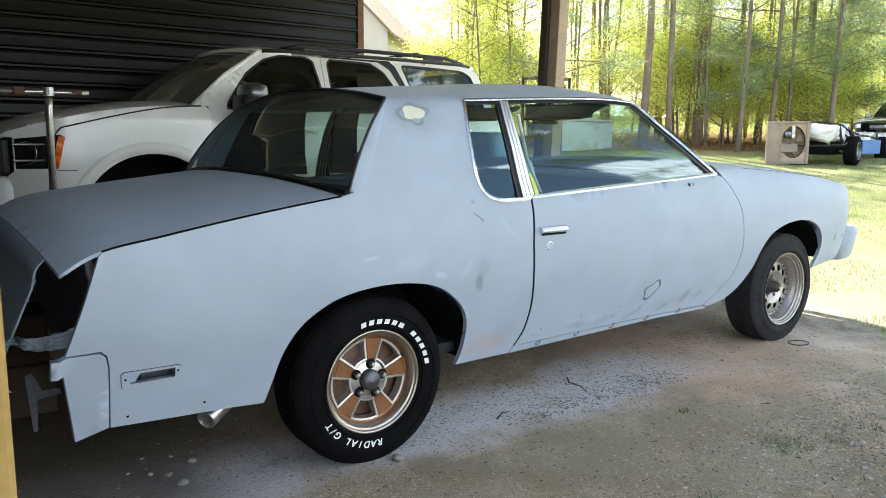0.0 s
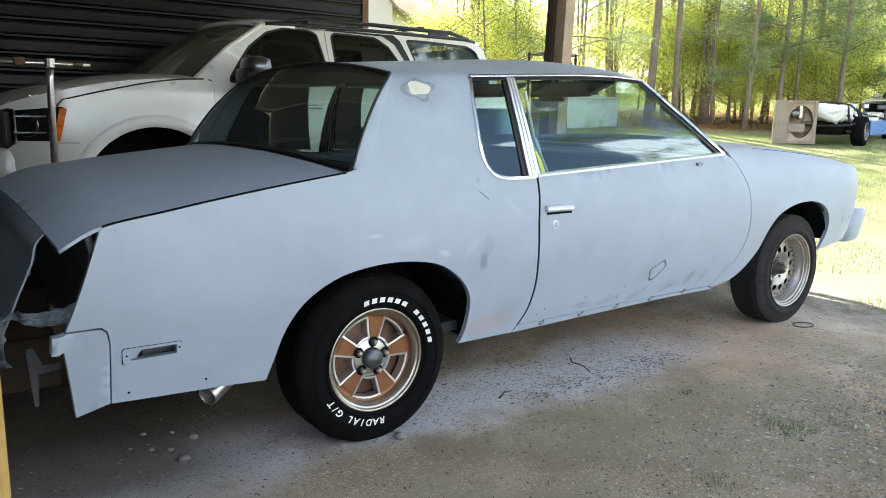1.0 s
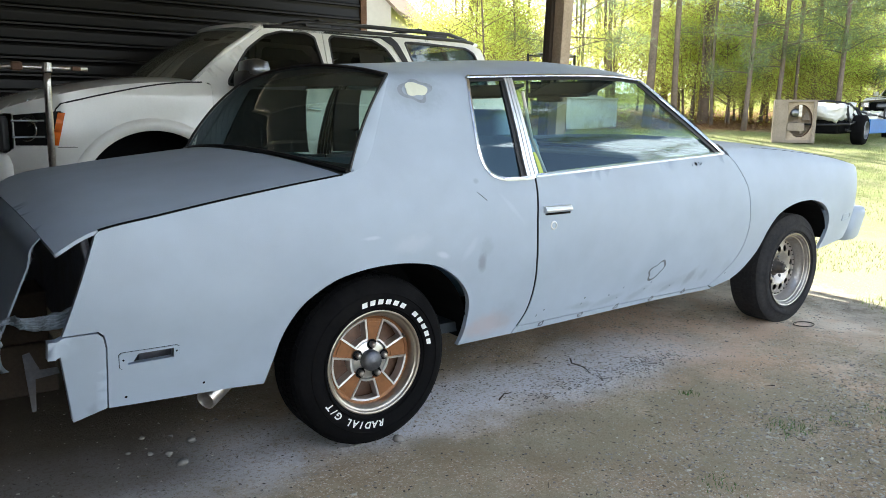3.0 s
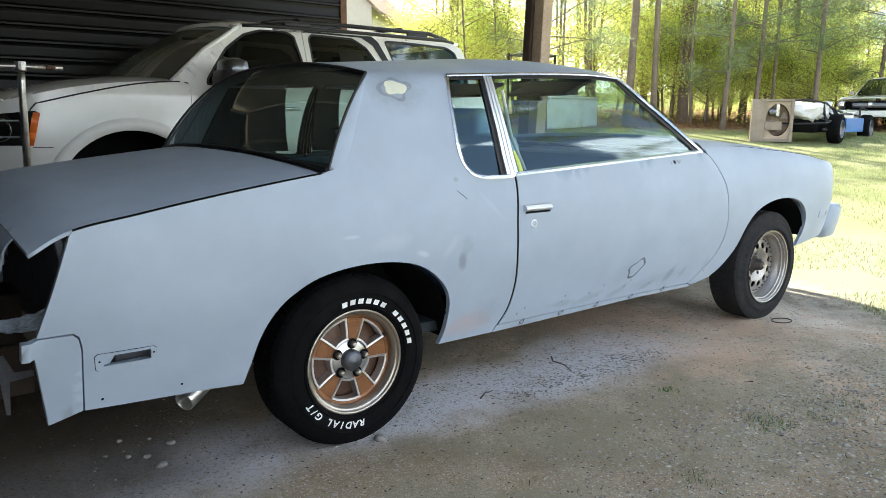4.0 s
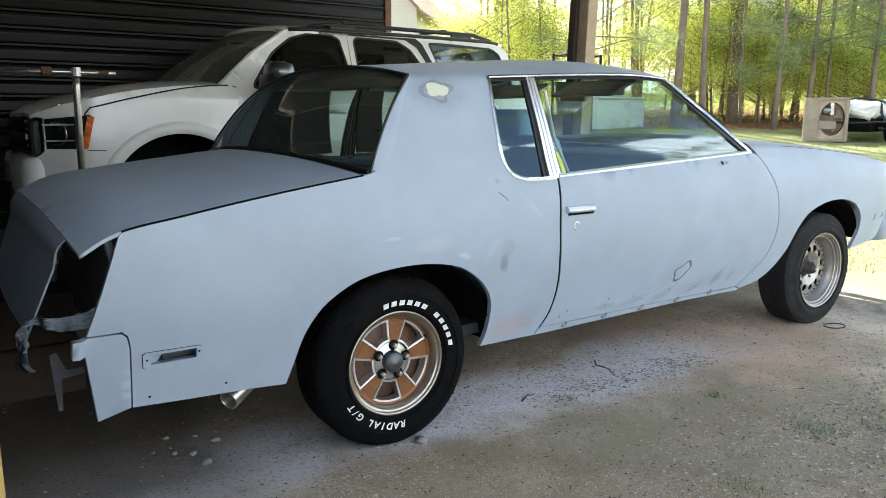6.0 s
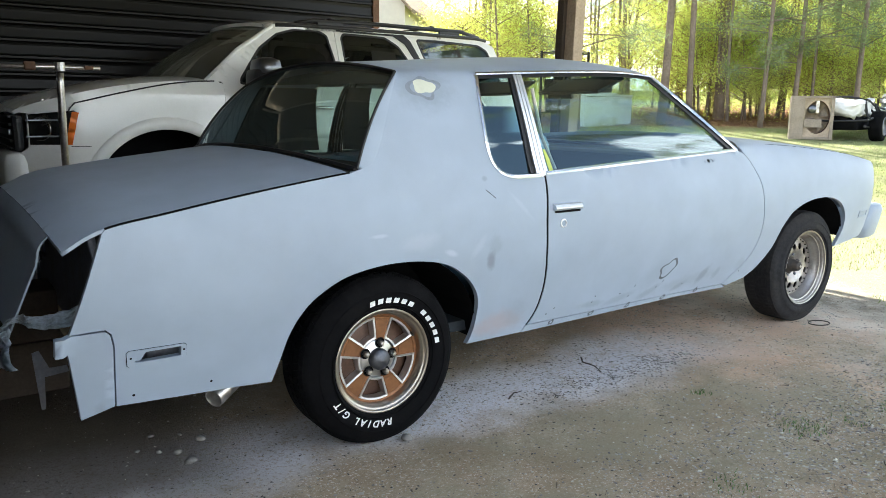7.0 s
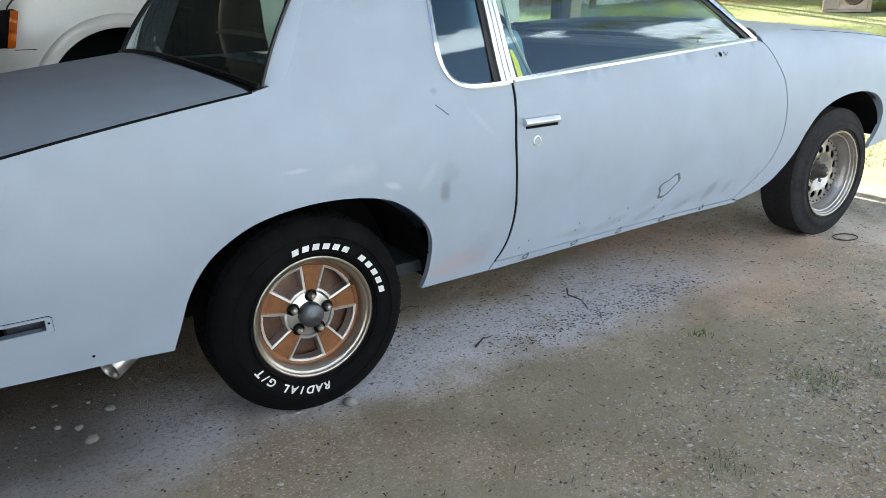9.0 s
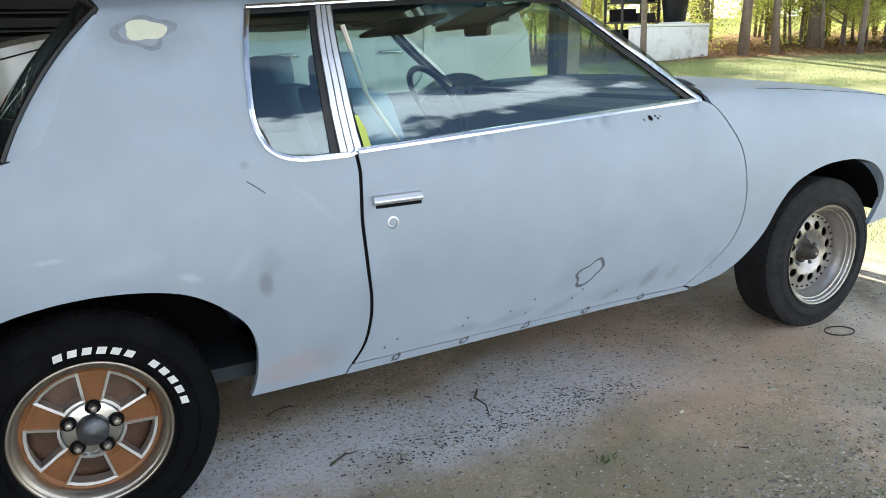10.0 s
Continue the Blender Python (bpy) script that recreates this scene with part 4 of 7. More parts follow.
doors = both("door", lambda: sheet(door_line, on_side, 0.045, rim=0.02), M_PRIMER, "long door in grey primer", True)
fender_line = shifted(door_f, 0.0025)[::-1] + [(2.03, 0.975), (2.03, 1.09)] + [(x, lerp(FENDER_TOP, x) + 0.115) for x in np.linspace(2.10, 3.50, 20)] + [(3.56, 0.86), (3.57, 0.78), (3.55, 0.66), (3.44, 0.58), (3.33, 0.50), (3.26, 0.437), (3.219, 0.435)] + arch_f[::-1] + [(1.99, 0.292)]
both("door_jamb", lambda: ribbon(shifted(door_r, 0.005), 0.022, -0.003), M_TAR, "black gap behind the door's edge")
both("hinge_jamb", lambda: ribbon(door_f, 0.016, -0.004), M_TAR, "black gap at the door's hinge edge")
both("front_fender", lambda: sheet(fender_line, on_fender, 0.045, rim=0.02), M_PRIMER, "front fender in grey primer", True)
both("rocker_panel", lambda: sheet([(0.645, 0.266), (1.0, 0.274), (1.6, 0.286), (1.985, 0.284), (1.945, 0.303), (1.5, 0.3035), (1.0, 0.2985), (0.662, 0.2955)], on_side, 0.03, rim=0.05), M_PRIMER, "narrow sill with plugged drill holes", True)


def hood():
    w = lambda x: half_width(x, lerp(FENDER_TOP, x)) - 0.119
    xs = np.linspace(2.10, 3.50, 20)
    line = [(x, -w(x)) for x in xs] + [(3.60, -0.35), (3.62, 0.0), (3.60, 0.35)] + [(x, w(x)) for x in xs[::-1]] + [(2.22, 0.5), (2.27, 0.0), (2.22, -0.5)]
    return sheet(line, lambda x, y: Vector((x, y, hood_z(x, y))), 0.07, rim=0.02, rim_dir=(0, 0, -1))


part("hood", hood(), M_PRIMER, coupe, "long grey-primered hood", True)


def lid_z(x, y):
    zs = lerp(SEAM, x)
    s = min(abs(y) / half_width(x, zs), 1.0)
    return zs + lerp([(-1.06, 0.105), (-0.9, 0.085), (-0.4, 0.06), (0, 0.05)], x) * (1 - s ** 2.3)


def lid_rear(y):
    return -1.014 - 0.034 * (1 - (y / 0.82) ** 2)


def glass_base(y):
    return -0.125 - 0.06 * (1 - (y / 0.84) ** 2)


lid_side = [(x, half_width(x, lerp(SEAM, x)) - 0.003) for x in np.linspace(-1.008, -0.14, 24)]
lid_outline = ([(x, -w) for x, w in lid_side] + [(glass_base(y) - 0.012, y) for y in np.linspace(-0.80, 0.80, 15)]
               + [(x, w) for x, w in lid_side[::-1]] + [(lid_rear(y), y) for y in np.linspace(0.80, -0.80, 21)])
lid = part("trunk_lid", sheet(lid_outline, lambda x, y: Vector((x, y, lid_z(x, y))), 0.05, rim=0.011, rim_dir=(0, 0, -1)), M_PRIMER, coupe, "trunk lid in flat grey primer", True)


both("lid_gap", lambda: tube([on_side(x, lerp(SEAM, x) - 0.0005, 0.0005) for x in np.linspace(-0.90, -0.135, 40)], 0.0035, 5), M_TAR, "black trunk lid shut line")


def lid_drop(y, k):
    x = lid_rear(y)
    return Vector((x - 0.10 * k - 0.012 * math.sin(math.pi * min(k * 4, 1)), y, lid_z(x, y) * (1 - k) + 0.515 * k - 0.004))


part("lid_back", sheet([(-0.735, 0.0), (0.735, 0.0), (0.63, 1.0), (-0.63, 1.0)], lid_drop, 0.07, rim=0.006, rim_dir=(1, 0, 0), edge_step=0.04), M_PRIMER, lid, "downturned rear face of the lid", True)


# bumper fillers, marker lamp bezels
def blotch(cx, cz, rx, rz, seed, proud=0.0012, rough=0.18, hole=0.0, tilt=0.0):
    """A thin irregular patch, or ring, of another coat."""
    rng = np.random.default_rng(seed)
    ph, am = rng.uniform(0, 6.28, 4), rng.uniform(0.3, 1, 4) * rough / 2
    def edge(f):
        out = []
        for a in np.linspace(0, 2 * math.pi, 40, endpoint=False):
            r = f * (1 + sum(am[k] * math.sin((k + 2) * a + ph[k]) for k in range(4)))
            u, v = rx * r * math.cos(a), rz * r * math.sin(a)
            out.append((cx + u * math.cos(tilt) - v * math.sin(tilt), cz + u * math.sin(tilt) + v * math.cos(tilt)))
        return out
    return sheet(edge(1.0), lambda x, z: on_side(x, z, proud), 0.02, holes=[edge(hole)] if hole else (), rim=0, edge_step=0.01)


def filler():
    return sheet([(-0.985, 0.272), (-0.896, 0.301), (-0.897, 0.40), (-0.898, 0.49), (-0.905, 0.527), (-0.918, 0.540), (-1.045, 0.540), (-1.047, 0.488), (-1.012, 0.486)],
                 lambda x, z: on_side(x, z, 0.004 + (0.03 if x < -1.014 else 0)), 0.03, rim=0.035)


both("bumper_filler", filler, M_PRIMER, "grey bumper filler panel hanging at the rear corner", True)


def ring_on_side(line, w, proud, thick):
    """A frame along a closed line on the car's side."""
    c = Vector((sum(p[0] for p in line) / len(line), sum(p[1] for p in line) / len(line)))
    lines = dense(line, 0.02)
    bm = bmesh.new()
    rows = []
    for p in lines:
        d = (Vector(p[:2]) - c)
        d = Vector((math.copysign(1, d.x), math.copysign(1, d.y))) * w
        q = Vector(p[:2]) + d
        rows.append([bm.verts.new(on_side(p[0], p[1], -0.02)), bm.verts.new(on_side(p[0], p[1], proud)), bm.verts.new(on_side(q.x, q.y, proud)), bm.verts.new(on_side(q.x, q.y, 0.0))])
    for u, v in zip(rows, rows[1:] + rows[:1]):
        for k in range(3):
            bm.faces.new((u[k], u[k + 1], v[k + 1], v[k]))
    bmesh.ops.recalc_face_normals(bm, faces=bm.faces)
    return bm


both("marker_gap", lambda: ring_on_side(BEZEL, 0.0012, 0.0012, 0.002), M_TAR, "dark gap round the marker bezel")
both("marker_bezel", lambda: sheet(BEZEL, lambda x, z: on_side(x, z, 0.005), 0.02, holes=[MARKER], rim=0.018, edge_step=0.012), M_PRIMER, "empty side marker bezel")
both("marker_lens", lambda: sheet([(-0.85, 0.426), (-0.825, 0.427), (-0.800, 0.466), (-0.85, 0.466)], lambda x, z: on_side(x, z, -0.014 + 0.10 * min(-0.80 - x, 0)), 0.03, rim=0.004), M_PRIMER, "curled grey inner flange")
for x, z in ((-0.853, 0.447), (-0.7055, 0.452)):
    part("bezel_screw", blotch(x, z, 0.0032, 0.0032, 300, 0.0062, 0.05), M_TAR, coupe, "dark screw hole")


# glass
def pane_grid(bottom, top, bulge, ns=16, nk=8):
    bm = bmesh.new()
    rows = []
    for j in range(nk + 1):
        k = j / nk
        rows.append([bm.verts.new(Vector(bottom(s)).lerp(Vector(top(s)), k) + Vector((bulge[0], 0, bulge[1])) * 4 * k * (1 - k)) for s in np.linspace(-1, 1, ns + 1)])
    for u, v in zip(rows, rows[1:]):
        for i in range(ns):
            bm.faces.new((u[i], u[i + 1], v[i + 1], v[i]))
    return bm


rg_bottom = lambda s: (-0.10 - 0.06 * (1 - s * s), 0.838 * s, 0.952 + 0.045 * (1 - s * s))
rg_top = lambda s: (0.166 - 0.03 * (1 - s * s), 0.648 * s, 1.284 + 0.058 * (1 - s * s))
ws_bottom = lambda s: (1.995 + 0.24 * (1 - s * s), 0.815 * s, 0.975 + 0.035 * (1 - s * s))
ws_top = lambda s: (1.562, 0.632 * s, 1.318 + 0.066 * (1 - s * s))
panes = [part("rear_window", pane_grid(rg_bottom, rg_top, (-0.012, 0.012)), M_GLASS_REAR, coupe, "dark tinted rear window", True),
         part("windshield", pane_grid(ws_bottom, ws_top, (0.02, 0.02)), M_GLASS_CLEAR, coupe, "windshield", True)]
def glass_point(x, z):
    u = z - 0.93
    return Vector((x, -(0.846 - 0.53 * u - 0.17 * u * u), z))


def side_pane(b0, b1, t0, t1):
    """A smoothly bowed pane between a bottom and a top line."""
    return pane_grid(lambda s: glass_point(*Vector(b0).lerp(Vector(b1), (s + 1) / 2)), lambda s: glass_point(*Vector(t0).lerp(Vector(t1), (s + 1) / 2)), (0, 0), 12, 1)


def bowed(bm):
    """Sets the pane's inner rows on the bow."""
    bmesh.ops.subdivide_edges(bm, edges=[e for e in bm.edges if abs(e.verts[0].co.z - e.verts[1].co.z) > 0.2], cuts=9, use_grid_fill=True)
    for v in bm.verts:
        v.co.y = glass_point(v.co.x, v.co.z).y
    return bm


panes += both("door_window", lambda: bowed(side_pane((0.735, 0.912), (1.955, 0.968), (0.774, 1.298), (1.572, 1.316))), M_GLASS_SIDE, "closed door window", True)
panes += both("quarter_window", lambda: bowed(side_pane((0.462, 0.906), (0.668, 0.906), (0.530, 1.290), (0.726, 1.298))), M_GLASS_SIDE, "fixed quarter window", True)
for g in panes:
    g.visible_shadow = False


# bright mouldings
belt = [(x, 0.9115 + 0.0465 * (x - 0.708)) for x in np.linspace(0.712, 1.995, 30)]
both("belt_moulding", lambda: ribbon(belt, 0.0165), M_CHROME, "bright belt moulding")
both("window_moulding", lambda: ribbon([(0.705, 0.9115)] + qwin_edge[1:], 0.016), M_CHROME, "bright moulding round the quarter window")
both("drip_rail", lambda: ribbon([(x, lerp(GUTTER, x) - 0.004) for x in np.linspace(0.53, 1.585, 30)], 0.013, 0.012), M_CHROME, "bright drip rail")
both("pillar_moulding", lambda: ribbon([(1.58 + (1.99 - 1.58) * k, 1.312 + (0.968 - 1.312) * k) for k in np.linspace(0, 1, 16)], 0.022, 0.008), M_CHROME, "bright windshield pillar moulding")
both("window_seal", lambda: ribbon([(1.555 + (1.955 - 1.555) * k, 1.300 + (0.968 - 1.300) * k) for k in np.linspace(0, 1, 16)], 0.022, 0.001), M_BLACK, "black rubber window seal")
both("top_seal", lambda: ribbon([(x, lerp(GUTTER, x) - 0.017) for x in np.linspace(0.54, 1.57, 24)], 0.016, 0.002), M_BLACK, "black window top seal")


def pillar_strip(x0, x1, x2, x3, proud):
    """A band from the belt (x0 to x1) to the drip rail (x2 to x3)."""
    return sheet([(x0, 0.912), (x1, 0.913), (x3, 1.297), (x2, 1.294)], lambda x, z: on_side(x, z, proud), 0.06, rim=0.012)


both("centre_pillar", lambda: pillar_strip(0.640, 0.728, 0.708, 0.776, -0.004), M_BLACK, "black centre pillar")
for x0, x1, x2, x3 in ((0.662, 0.680, 0.724, 0.737), (0.683, 0.701, 0.7395, 0.7525), (0.704, 0.722, 0.755, 0.768)):
    both("pillar_trim", lambda: pillar_strip(x0, x1, x2, x3, 0.005), M_SATIN, "bright ribbed pillar trim")


def handle_base():
    prof = [(-0.890, 0.768), (-0.920, 0.768), (-0.928, 0.772), (-0.929, 0.778), (-0.920, 0.791), (-0.912, 0.793), (-0.890, 0.790)]
    bm = bmesh.new()
    ends = [[bm.verts.new((x, y, z)) for y, z in prof] for x in (0.722, 0.866)]
    n = len(prof)
    for i in range(n):
        bm.faces.new((ends[0][i], ends[0][(i + 1) % n], ends[1][(i + 1) % n], ends[1][i]))
    bm.faces.new(ends[0])
    bm.faces.new(ends[1])
    bmesh.ops.recalc_face_normals(bm, faces=bm.faces)
    bmesh.ops.bevel(bm, geom=[e for e in bm.edges if e.calc_length() > 0.1], offset=0.0015, segments=1, affect="EDGES")
    return bm


for d, sgn in zip(doors, (1, -1)):
    mk = (lambda b: b) if sgn == 1 else mirror_y
    grip = part("door_handle", mk(handle_base()), M_SATIN, d, "chrome door handle")
    # black bar stands for the shadow under the handle
    part("handle_recess", mk(box((0.732, -0.9125, 0.7565), (0.868, -0.900, 0.7648), 0.001)), M_TAR, grip, "dark strip for the shade below the handle")
    at_lock = Matrix.Translation((0.778, -0.909, 0.714))
    lock = part("door_lock", mk(lathe([(0.011, 0.004), (0.011, -0.004), (0.013, -0.006), (0.017, -0.005), (0.019, -0.001), (0.019, 0.006)], 24, at_lock)), M_SATIN, d, "round bright door lock ring")
    part("lock_barrel", mk(lathe([(0.0, -0.001), (0.0105, -0.001), (0.0112, 0.003)], 18, at_lock)), M_CAP, lock, "grey lock barrel")
    part("keyhole", mk(box((0.7768, -0.9115, 0.708), (0.7792, -0.9095, 0.720))), M_TAR, lock, "dark keyhole")


# marks on the primer
part("filler_patch", blotch(0.268, 1.236, 0.046, 0.027, 2, 0.002, 0.25), M_FILLER, coupe, "pale green-white body filler patch", True)
part("filler_edge", blotch(0.264, 1.232, 0.066, 0.043, 12, 0.0011, 0.35, 0.74, 0.1), M_SANDED, coupe, "sanded grey ring round the filler", True)
part("scuff_ring", blotch(1.486, 0.443, 0.064, 0.033, 3, 0.0012, 0.30, 0.80, 0.5), M_SCUFF, coupe, "dark oval scuff ring", True)
for i, (x, z, r) in enumerate(((1.741, 0.926, 0.009), (1.765, 0.931, 0.004), (1.772, 0.923, 0.004), (1.712, 0.922, 0.003), (1.785, 0.929, 0.003), (-0.62, 0.325, 0.004), (-0.845, 0.325, 0.004))):
    part("bolt_hole", blotch(x, z, r, r, 60 + i, 0.0012, 0.05), M_TAR, coupe, "dark drilled hole")
for i, x in enumerate((0.80, 1.03, 1.26, 1.50, 1.74)):
    part("plug", blotch(x, 0.287 + 0.004 * i, 0.018, 0.009, 80 + i, 0.0016, 0.3, 0.45, 0.5), M_SCUFF, coupe, "dark sill drain plug")
part("tape", sheet([(0.732, 0.918), (0.752, 0.919), (0.756, 0.965), (0.748, 1.0), (0.738, 1.002)], lambda x, z: on_side(x, z, 0.004), 0.03, rim=0.003), M_TAPE, coupe, "strip of yellow-green masking tape")
part("cowl_seal", tube([(1.965, -0.795, 1.012), (1.995, -0.795, 1.004), (2.022, -0.80, 0.990), (2.035, -0.81, 0.976)], [0.003, 0.010, 0.010, 0.004], 8), M_BLACK, coupe, "black cowl end seal", True)
for i, (x, z) in enumerate(((0.76, 0.33), (0.80, 0.35), (1.02, 0.345), (1.035, 0.37), (1.19, 0.36), (1.25, 0.34), (1.28, 0.385), (1.43, 0.36), (1.47, 0.385), (1.62, 0.35), (2.06, 0.36))):
    part("chip", blotch(x, z, 0.0045, 0.003, 150 + i, 0.0012, 0.4, 0.0, 0.8), M_SCUFF, coupe, "small dark paint chip")
part("scratch", ribbon([(0.40, 0.865), (0.42, 0.85), (0.442, 0.832)], 0.004, 0.001), M_SCUFF, coupe, "short dark scratch")


# hidden dark inner body, wheel wells, tail cavity
def wheel_well(cx, cz, r, a0):
    bm = bmesh.new()
    rows = []
    for k in range(25):
        a = radians(a0 + (174 - a0) * k / 24)
        x, z = cx + r * math.cos(a), cz + r * math.sin(a)
        rows.append([bm.verts.new((x, y, z)) for y in (-half_width(x, z) + 0.014, -0.52)])
    for u, v in zip(rows, rows[1:]):
        bm.faces.new((u[0], u[1], v[1], v[0]))
    bm.faces.new([r_[1] for r_ in rows])
    return bm


both("wheel_well", lambda: wheel_well(-0.01, 0.235, 0.43, 6), M_TAR, "black wheel well")
both("wheel_well", lambda: wheel_well(2.63, 0.30, 0.42, 22), M_TAR, "black wheel well")
part("underbody", box((-0.80, -0.50, 0.22), (3.3, 0.50, 0.30), 0.02), M_TAR, coupe, "dark underbody")
both("sill_box", lambda: box((0.42, -0.79, 0.27), (2.1, -0.50, 0.36), 0.02), M_TAR, "dark inner sill")
both("rear_rail", lambda: box((-0.90, -0.80, 0.31), (-0.45, -0.48, 0.38), 0.02), M_TAR, "dark rear frame rail")
both("inner_quarter", lambda: sheet([(-0.97, 0.55), (-0.62, 0.50), (-0.62, 0.80), (-0.91, 0.80)], lambda x, z: Vector((x, -half_width(x, z) + 0.035 + 0.05 * (x + 0.97), z)), 0.06, rim=0), M_BAYGREY, "bare inner quarter metal")
part("tail_panel", sheet([(-0.79, 0.36), (0.79, 0.36), (0.84, 0.60), (0.82, 0.78), (-0.82, 0.78), (-0.84, 0.60)], lambda y, z: Vector((-0.86 - 0.05 * (0.8 - z), y, z)), 0.15, holes=[[(-0.80, 0.50), (-0.62, 0.50), (-0.60, 0.72), (-0.80, 0.72)], [(0.62, 0.50), (0.80, 0.50), (0.80, 0.72), (0.60, 0.72)]], rim=0.015, rim_dir=(1, 0, 0)), M_BAYGREY, coupe, "bare tail panel with empty lamp openings")
part("trunk_well", box((-0.80, -0.80, 0.34), (-0.46, 0.80, 0.80), 0.03), M_BAYGREY, coupe, "dark trunk cavity")
both("lamp_bracket", lambda: add_tube(box((-0.95, -0.80, 0.47), (-0.87, -0.72, 0.52), 0.008), [(-0.93, -0.84, 0.80), (-0.90, -0.82, 0.66), (-0.92, -0.84, 0.55)], 0.012), M_BAYGREY, "bent lamp bracket")
part("hanging_strap", sheet([(-1.065, 0.40), (-1.045, 0.405), (-1.02, 0.345), (-0.97, 0.345), (-0.965, 0.325), (-1.035, 0.318), (-1.04, 0.215), (-1.052, 0.215)], lambda x, z: Vector((x, -0.50 + 0.03 * (z - 0.3), z)), 0.04, rim=0.004), M_BAYGREY, coupe, "bent strap hanging where the bumper was")
part("exhaust_pipe", lathe([(0.029, 0.25), (0.029, 0.004), (0.031, 0.0), (0.034, 0.002), (0.034, 0.25)], 20, Matrix.Translation((-0.575, -0.705, 0.212)) @ Vector((0.80, 0.52, 0.30)).to_track_quat("Y", "Z").to_matrix().to_4x4()), M_STEEL, coupe, "grey exhaust tailpipe", True)


# front end
part("header_panel", sheet([(-0.70, 0.56), (0.70, 0.56), (0.71, 0.80), (0.55, 0.845), (0, 0.86), (-0.55, 0.845), (-0.71, 0.80)], lambda y, z: Vector((3.60 - 0.09 * (y / 0.7) ** 4 + 0.0, y, z)), 0.08, rim=0.05, rim_dir=(-1, 0, 0)), M_PRIMER, coupe, "front header panel", True)
fb = bmesh.new()
rows = []
for s in np.linspace(-1, 1, 25):
    y = 0.850 * math.sin(s * math.pi / 2)
    x = 3.335 + 0.36 * math.cos(s * math.pi / 2) ** 0.55
    k = Vector((x - 3.0, y * 0.5)).normalized()
    rows.append([fb.verts.new((x + o * k.x, y + o * k.y, z)) for o, z in ((-0.09, 0.412), (-0.025, 0.412), (-0.005, 0.43), (0.012, 0.50), (0.026, 0.575), (0.014, 0.605), (-0.045, 0.605))])
for u, v in zip(rows, rows[1:]):
    for k in range(6):
        fb.faces.new((u[k], u[k + 1], v[k + 1], v[k]))
for e in (rows[0], rows[-1]):
    fb.faces.new(e)
bmesh.ops.recalc_face_normals(fb, faces=fb.faces)
part("front_bumper", fb, M_PRIMER, coupe, "grey-primered front bumper", True)
both("front_marker", lambda: ring_on_side([(3.14, 0.560), (3.24, 0.565), (3.24, 0.592), (3.14, 0.587)], 0.006, 0.003, 0.003), M_PRIMER, "small front side marker")
part("cowl", box((2.02, -0.74, 0.955), (2.24, 0.74, 0.975), 0.008), M_BLACK, coupe, "black cowl below the windshield")

# cabin
part("cabin_floor", box((0.0, -0.76, 0.30), (2.2, 0.76, 0.34)), M_CABIN, coupe)
both("inner_panel", lambda: box((0.47, -0.78, 0.37), (2.05, -0.745, 0.90), 0.01), M_SEAT, "pale blue inner trim")
part("dashboard", box((1.70, -0.74, 0.66), (2.02, 0.74, 0.945), 0.05), M_CABIN, coupe, "dark dashboard")
part("parcel_shelf", box((-0.14, -0.74, 0.90), (0.30, 0.74, 0.925), 0.008), M_CABIN, coupe, "dark rear parcel shelf")
part("trunk_bulkhead", box((-0.05, -0.74, 0.34), (0.0, 0.74, 0.92)), M_CABIN, coupe)


def seat_back(x, y0, y1, z0, z1, lean):
    bm = bmesh.new()
    add_box(bm, (-0.07, y0, z0), (0.07, y1, z1), 0.045)
    for v in bm.verts:
        v.co.x += x - lean * (v.co.z - z0)
    return bm


for y0, y1 in ((-0.66, -0.06), (0.06, 0.66)):
    part("front_seat", add_box(add_box(seat_back(1.02, y0, y1, 0.50, 1.06, 0.30), (0.80, y0 + 0.14, 1.03), (0.90, y1 - 0.14, 1.17), 0.04), (0.98, y0, 0.34), (1.50, y1, 0.56), 0.05), M_SEAT, coupe, "pale blue vinyl front seat", True)
part("rear_seat", add_box(seat_back(0.34, -0.49, 0.49, 0.50, 0.92, 0.35), (0.34, -0.49, 0.34), (0.80, 0.49, 0.54), 0.05), M_SEAT, coupe, "pale blue vinyl rear bench", True)
part("seat_belt", tube([(0.78, -0.70, 1.24), (0.82, -0.72, 1.05), (0.90, -0.73, 0.90), (0.96, -0.72, 0.72)], 0.007, 6), M_HOUSE, coupe, "pale shoulder belt")
part("inner_trim", sheet([(0.06, 0.93), (0.565, 0.93), (0.535, 1.265), (0.22, 1.265)], lambda x, z: Vector((x, 0.80 - 0.50 * (z - 0.93), z)), 0.08, rim=0.02, rim_dir=(0, 1, 0)), M_CABIN, coupe, "dark inner quarter trim", True)
part("inner_trim", sheet([(0.06, 0.93), (0.44, 0.93), (0.46, 1.265), (0.22, 1.265)], lambda x, z: Vector((x, -0.79 + 0.50 * (z - 0.93), z)), 0.08, rim=0.02, rim_dir=(0, -1, 0)), M_CABIN, coupe, "dark inner quarter trim", True)
# far post trim made wider than a post, for the cabin's dark interior
part("post_trim", sheet([(0.725, 0.93), (0.90, 0.93), (0.87, 1.275), (0.725, 1.275)], lambda x, z: Vector((x, 0.80 - 0.50 * (z - 0.93), z)), 0.08, rim=0.02, rim_dir=(0, 1, 0)), M_CABIN, coupe, "inner post trim, widened to darken the cabin", True)
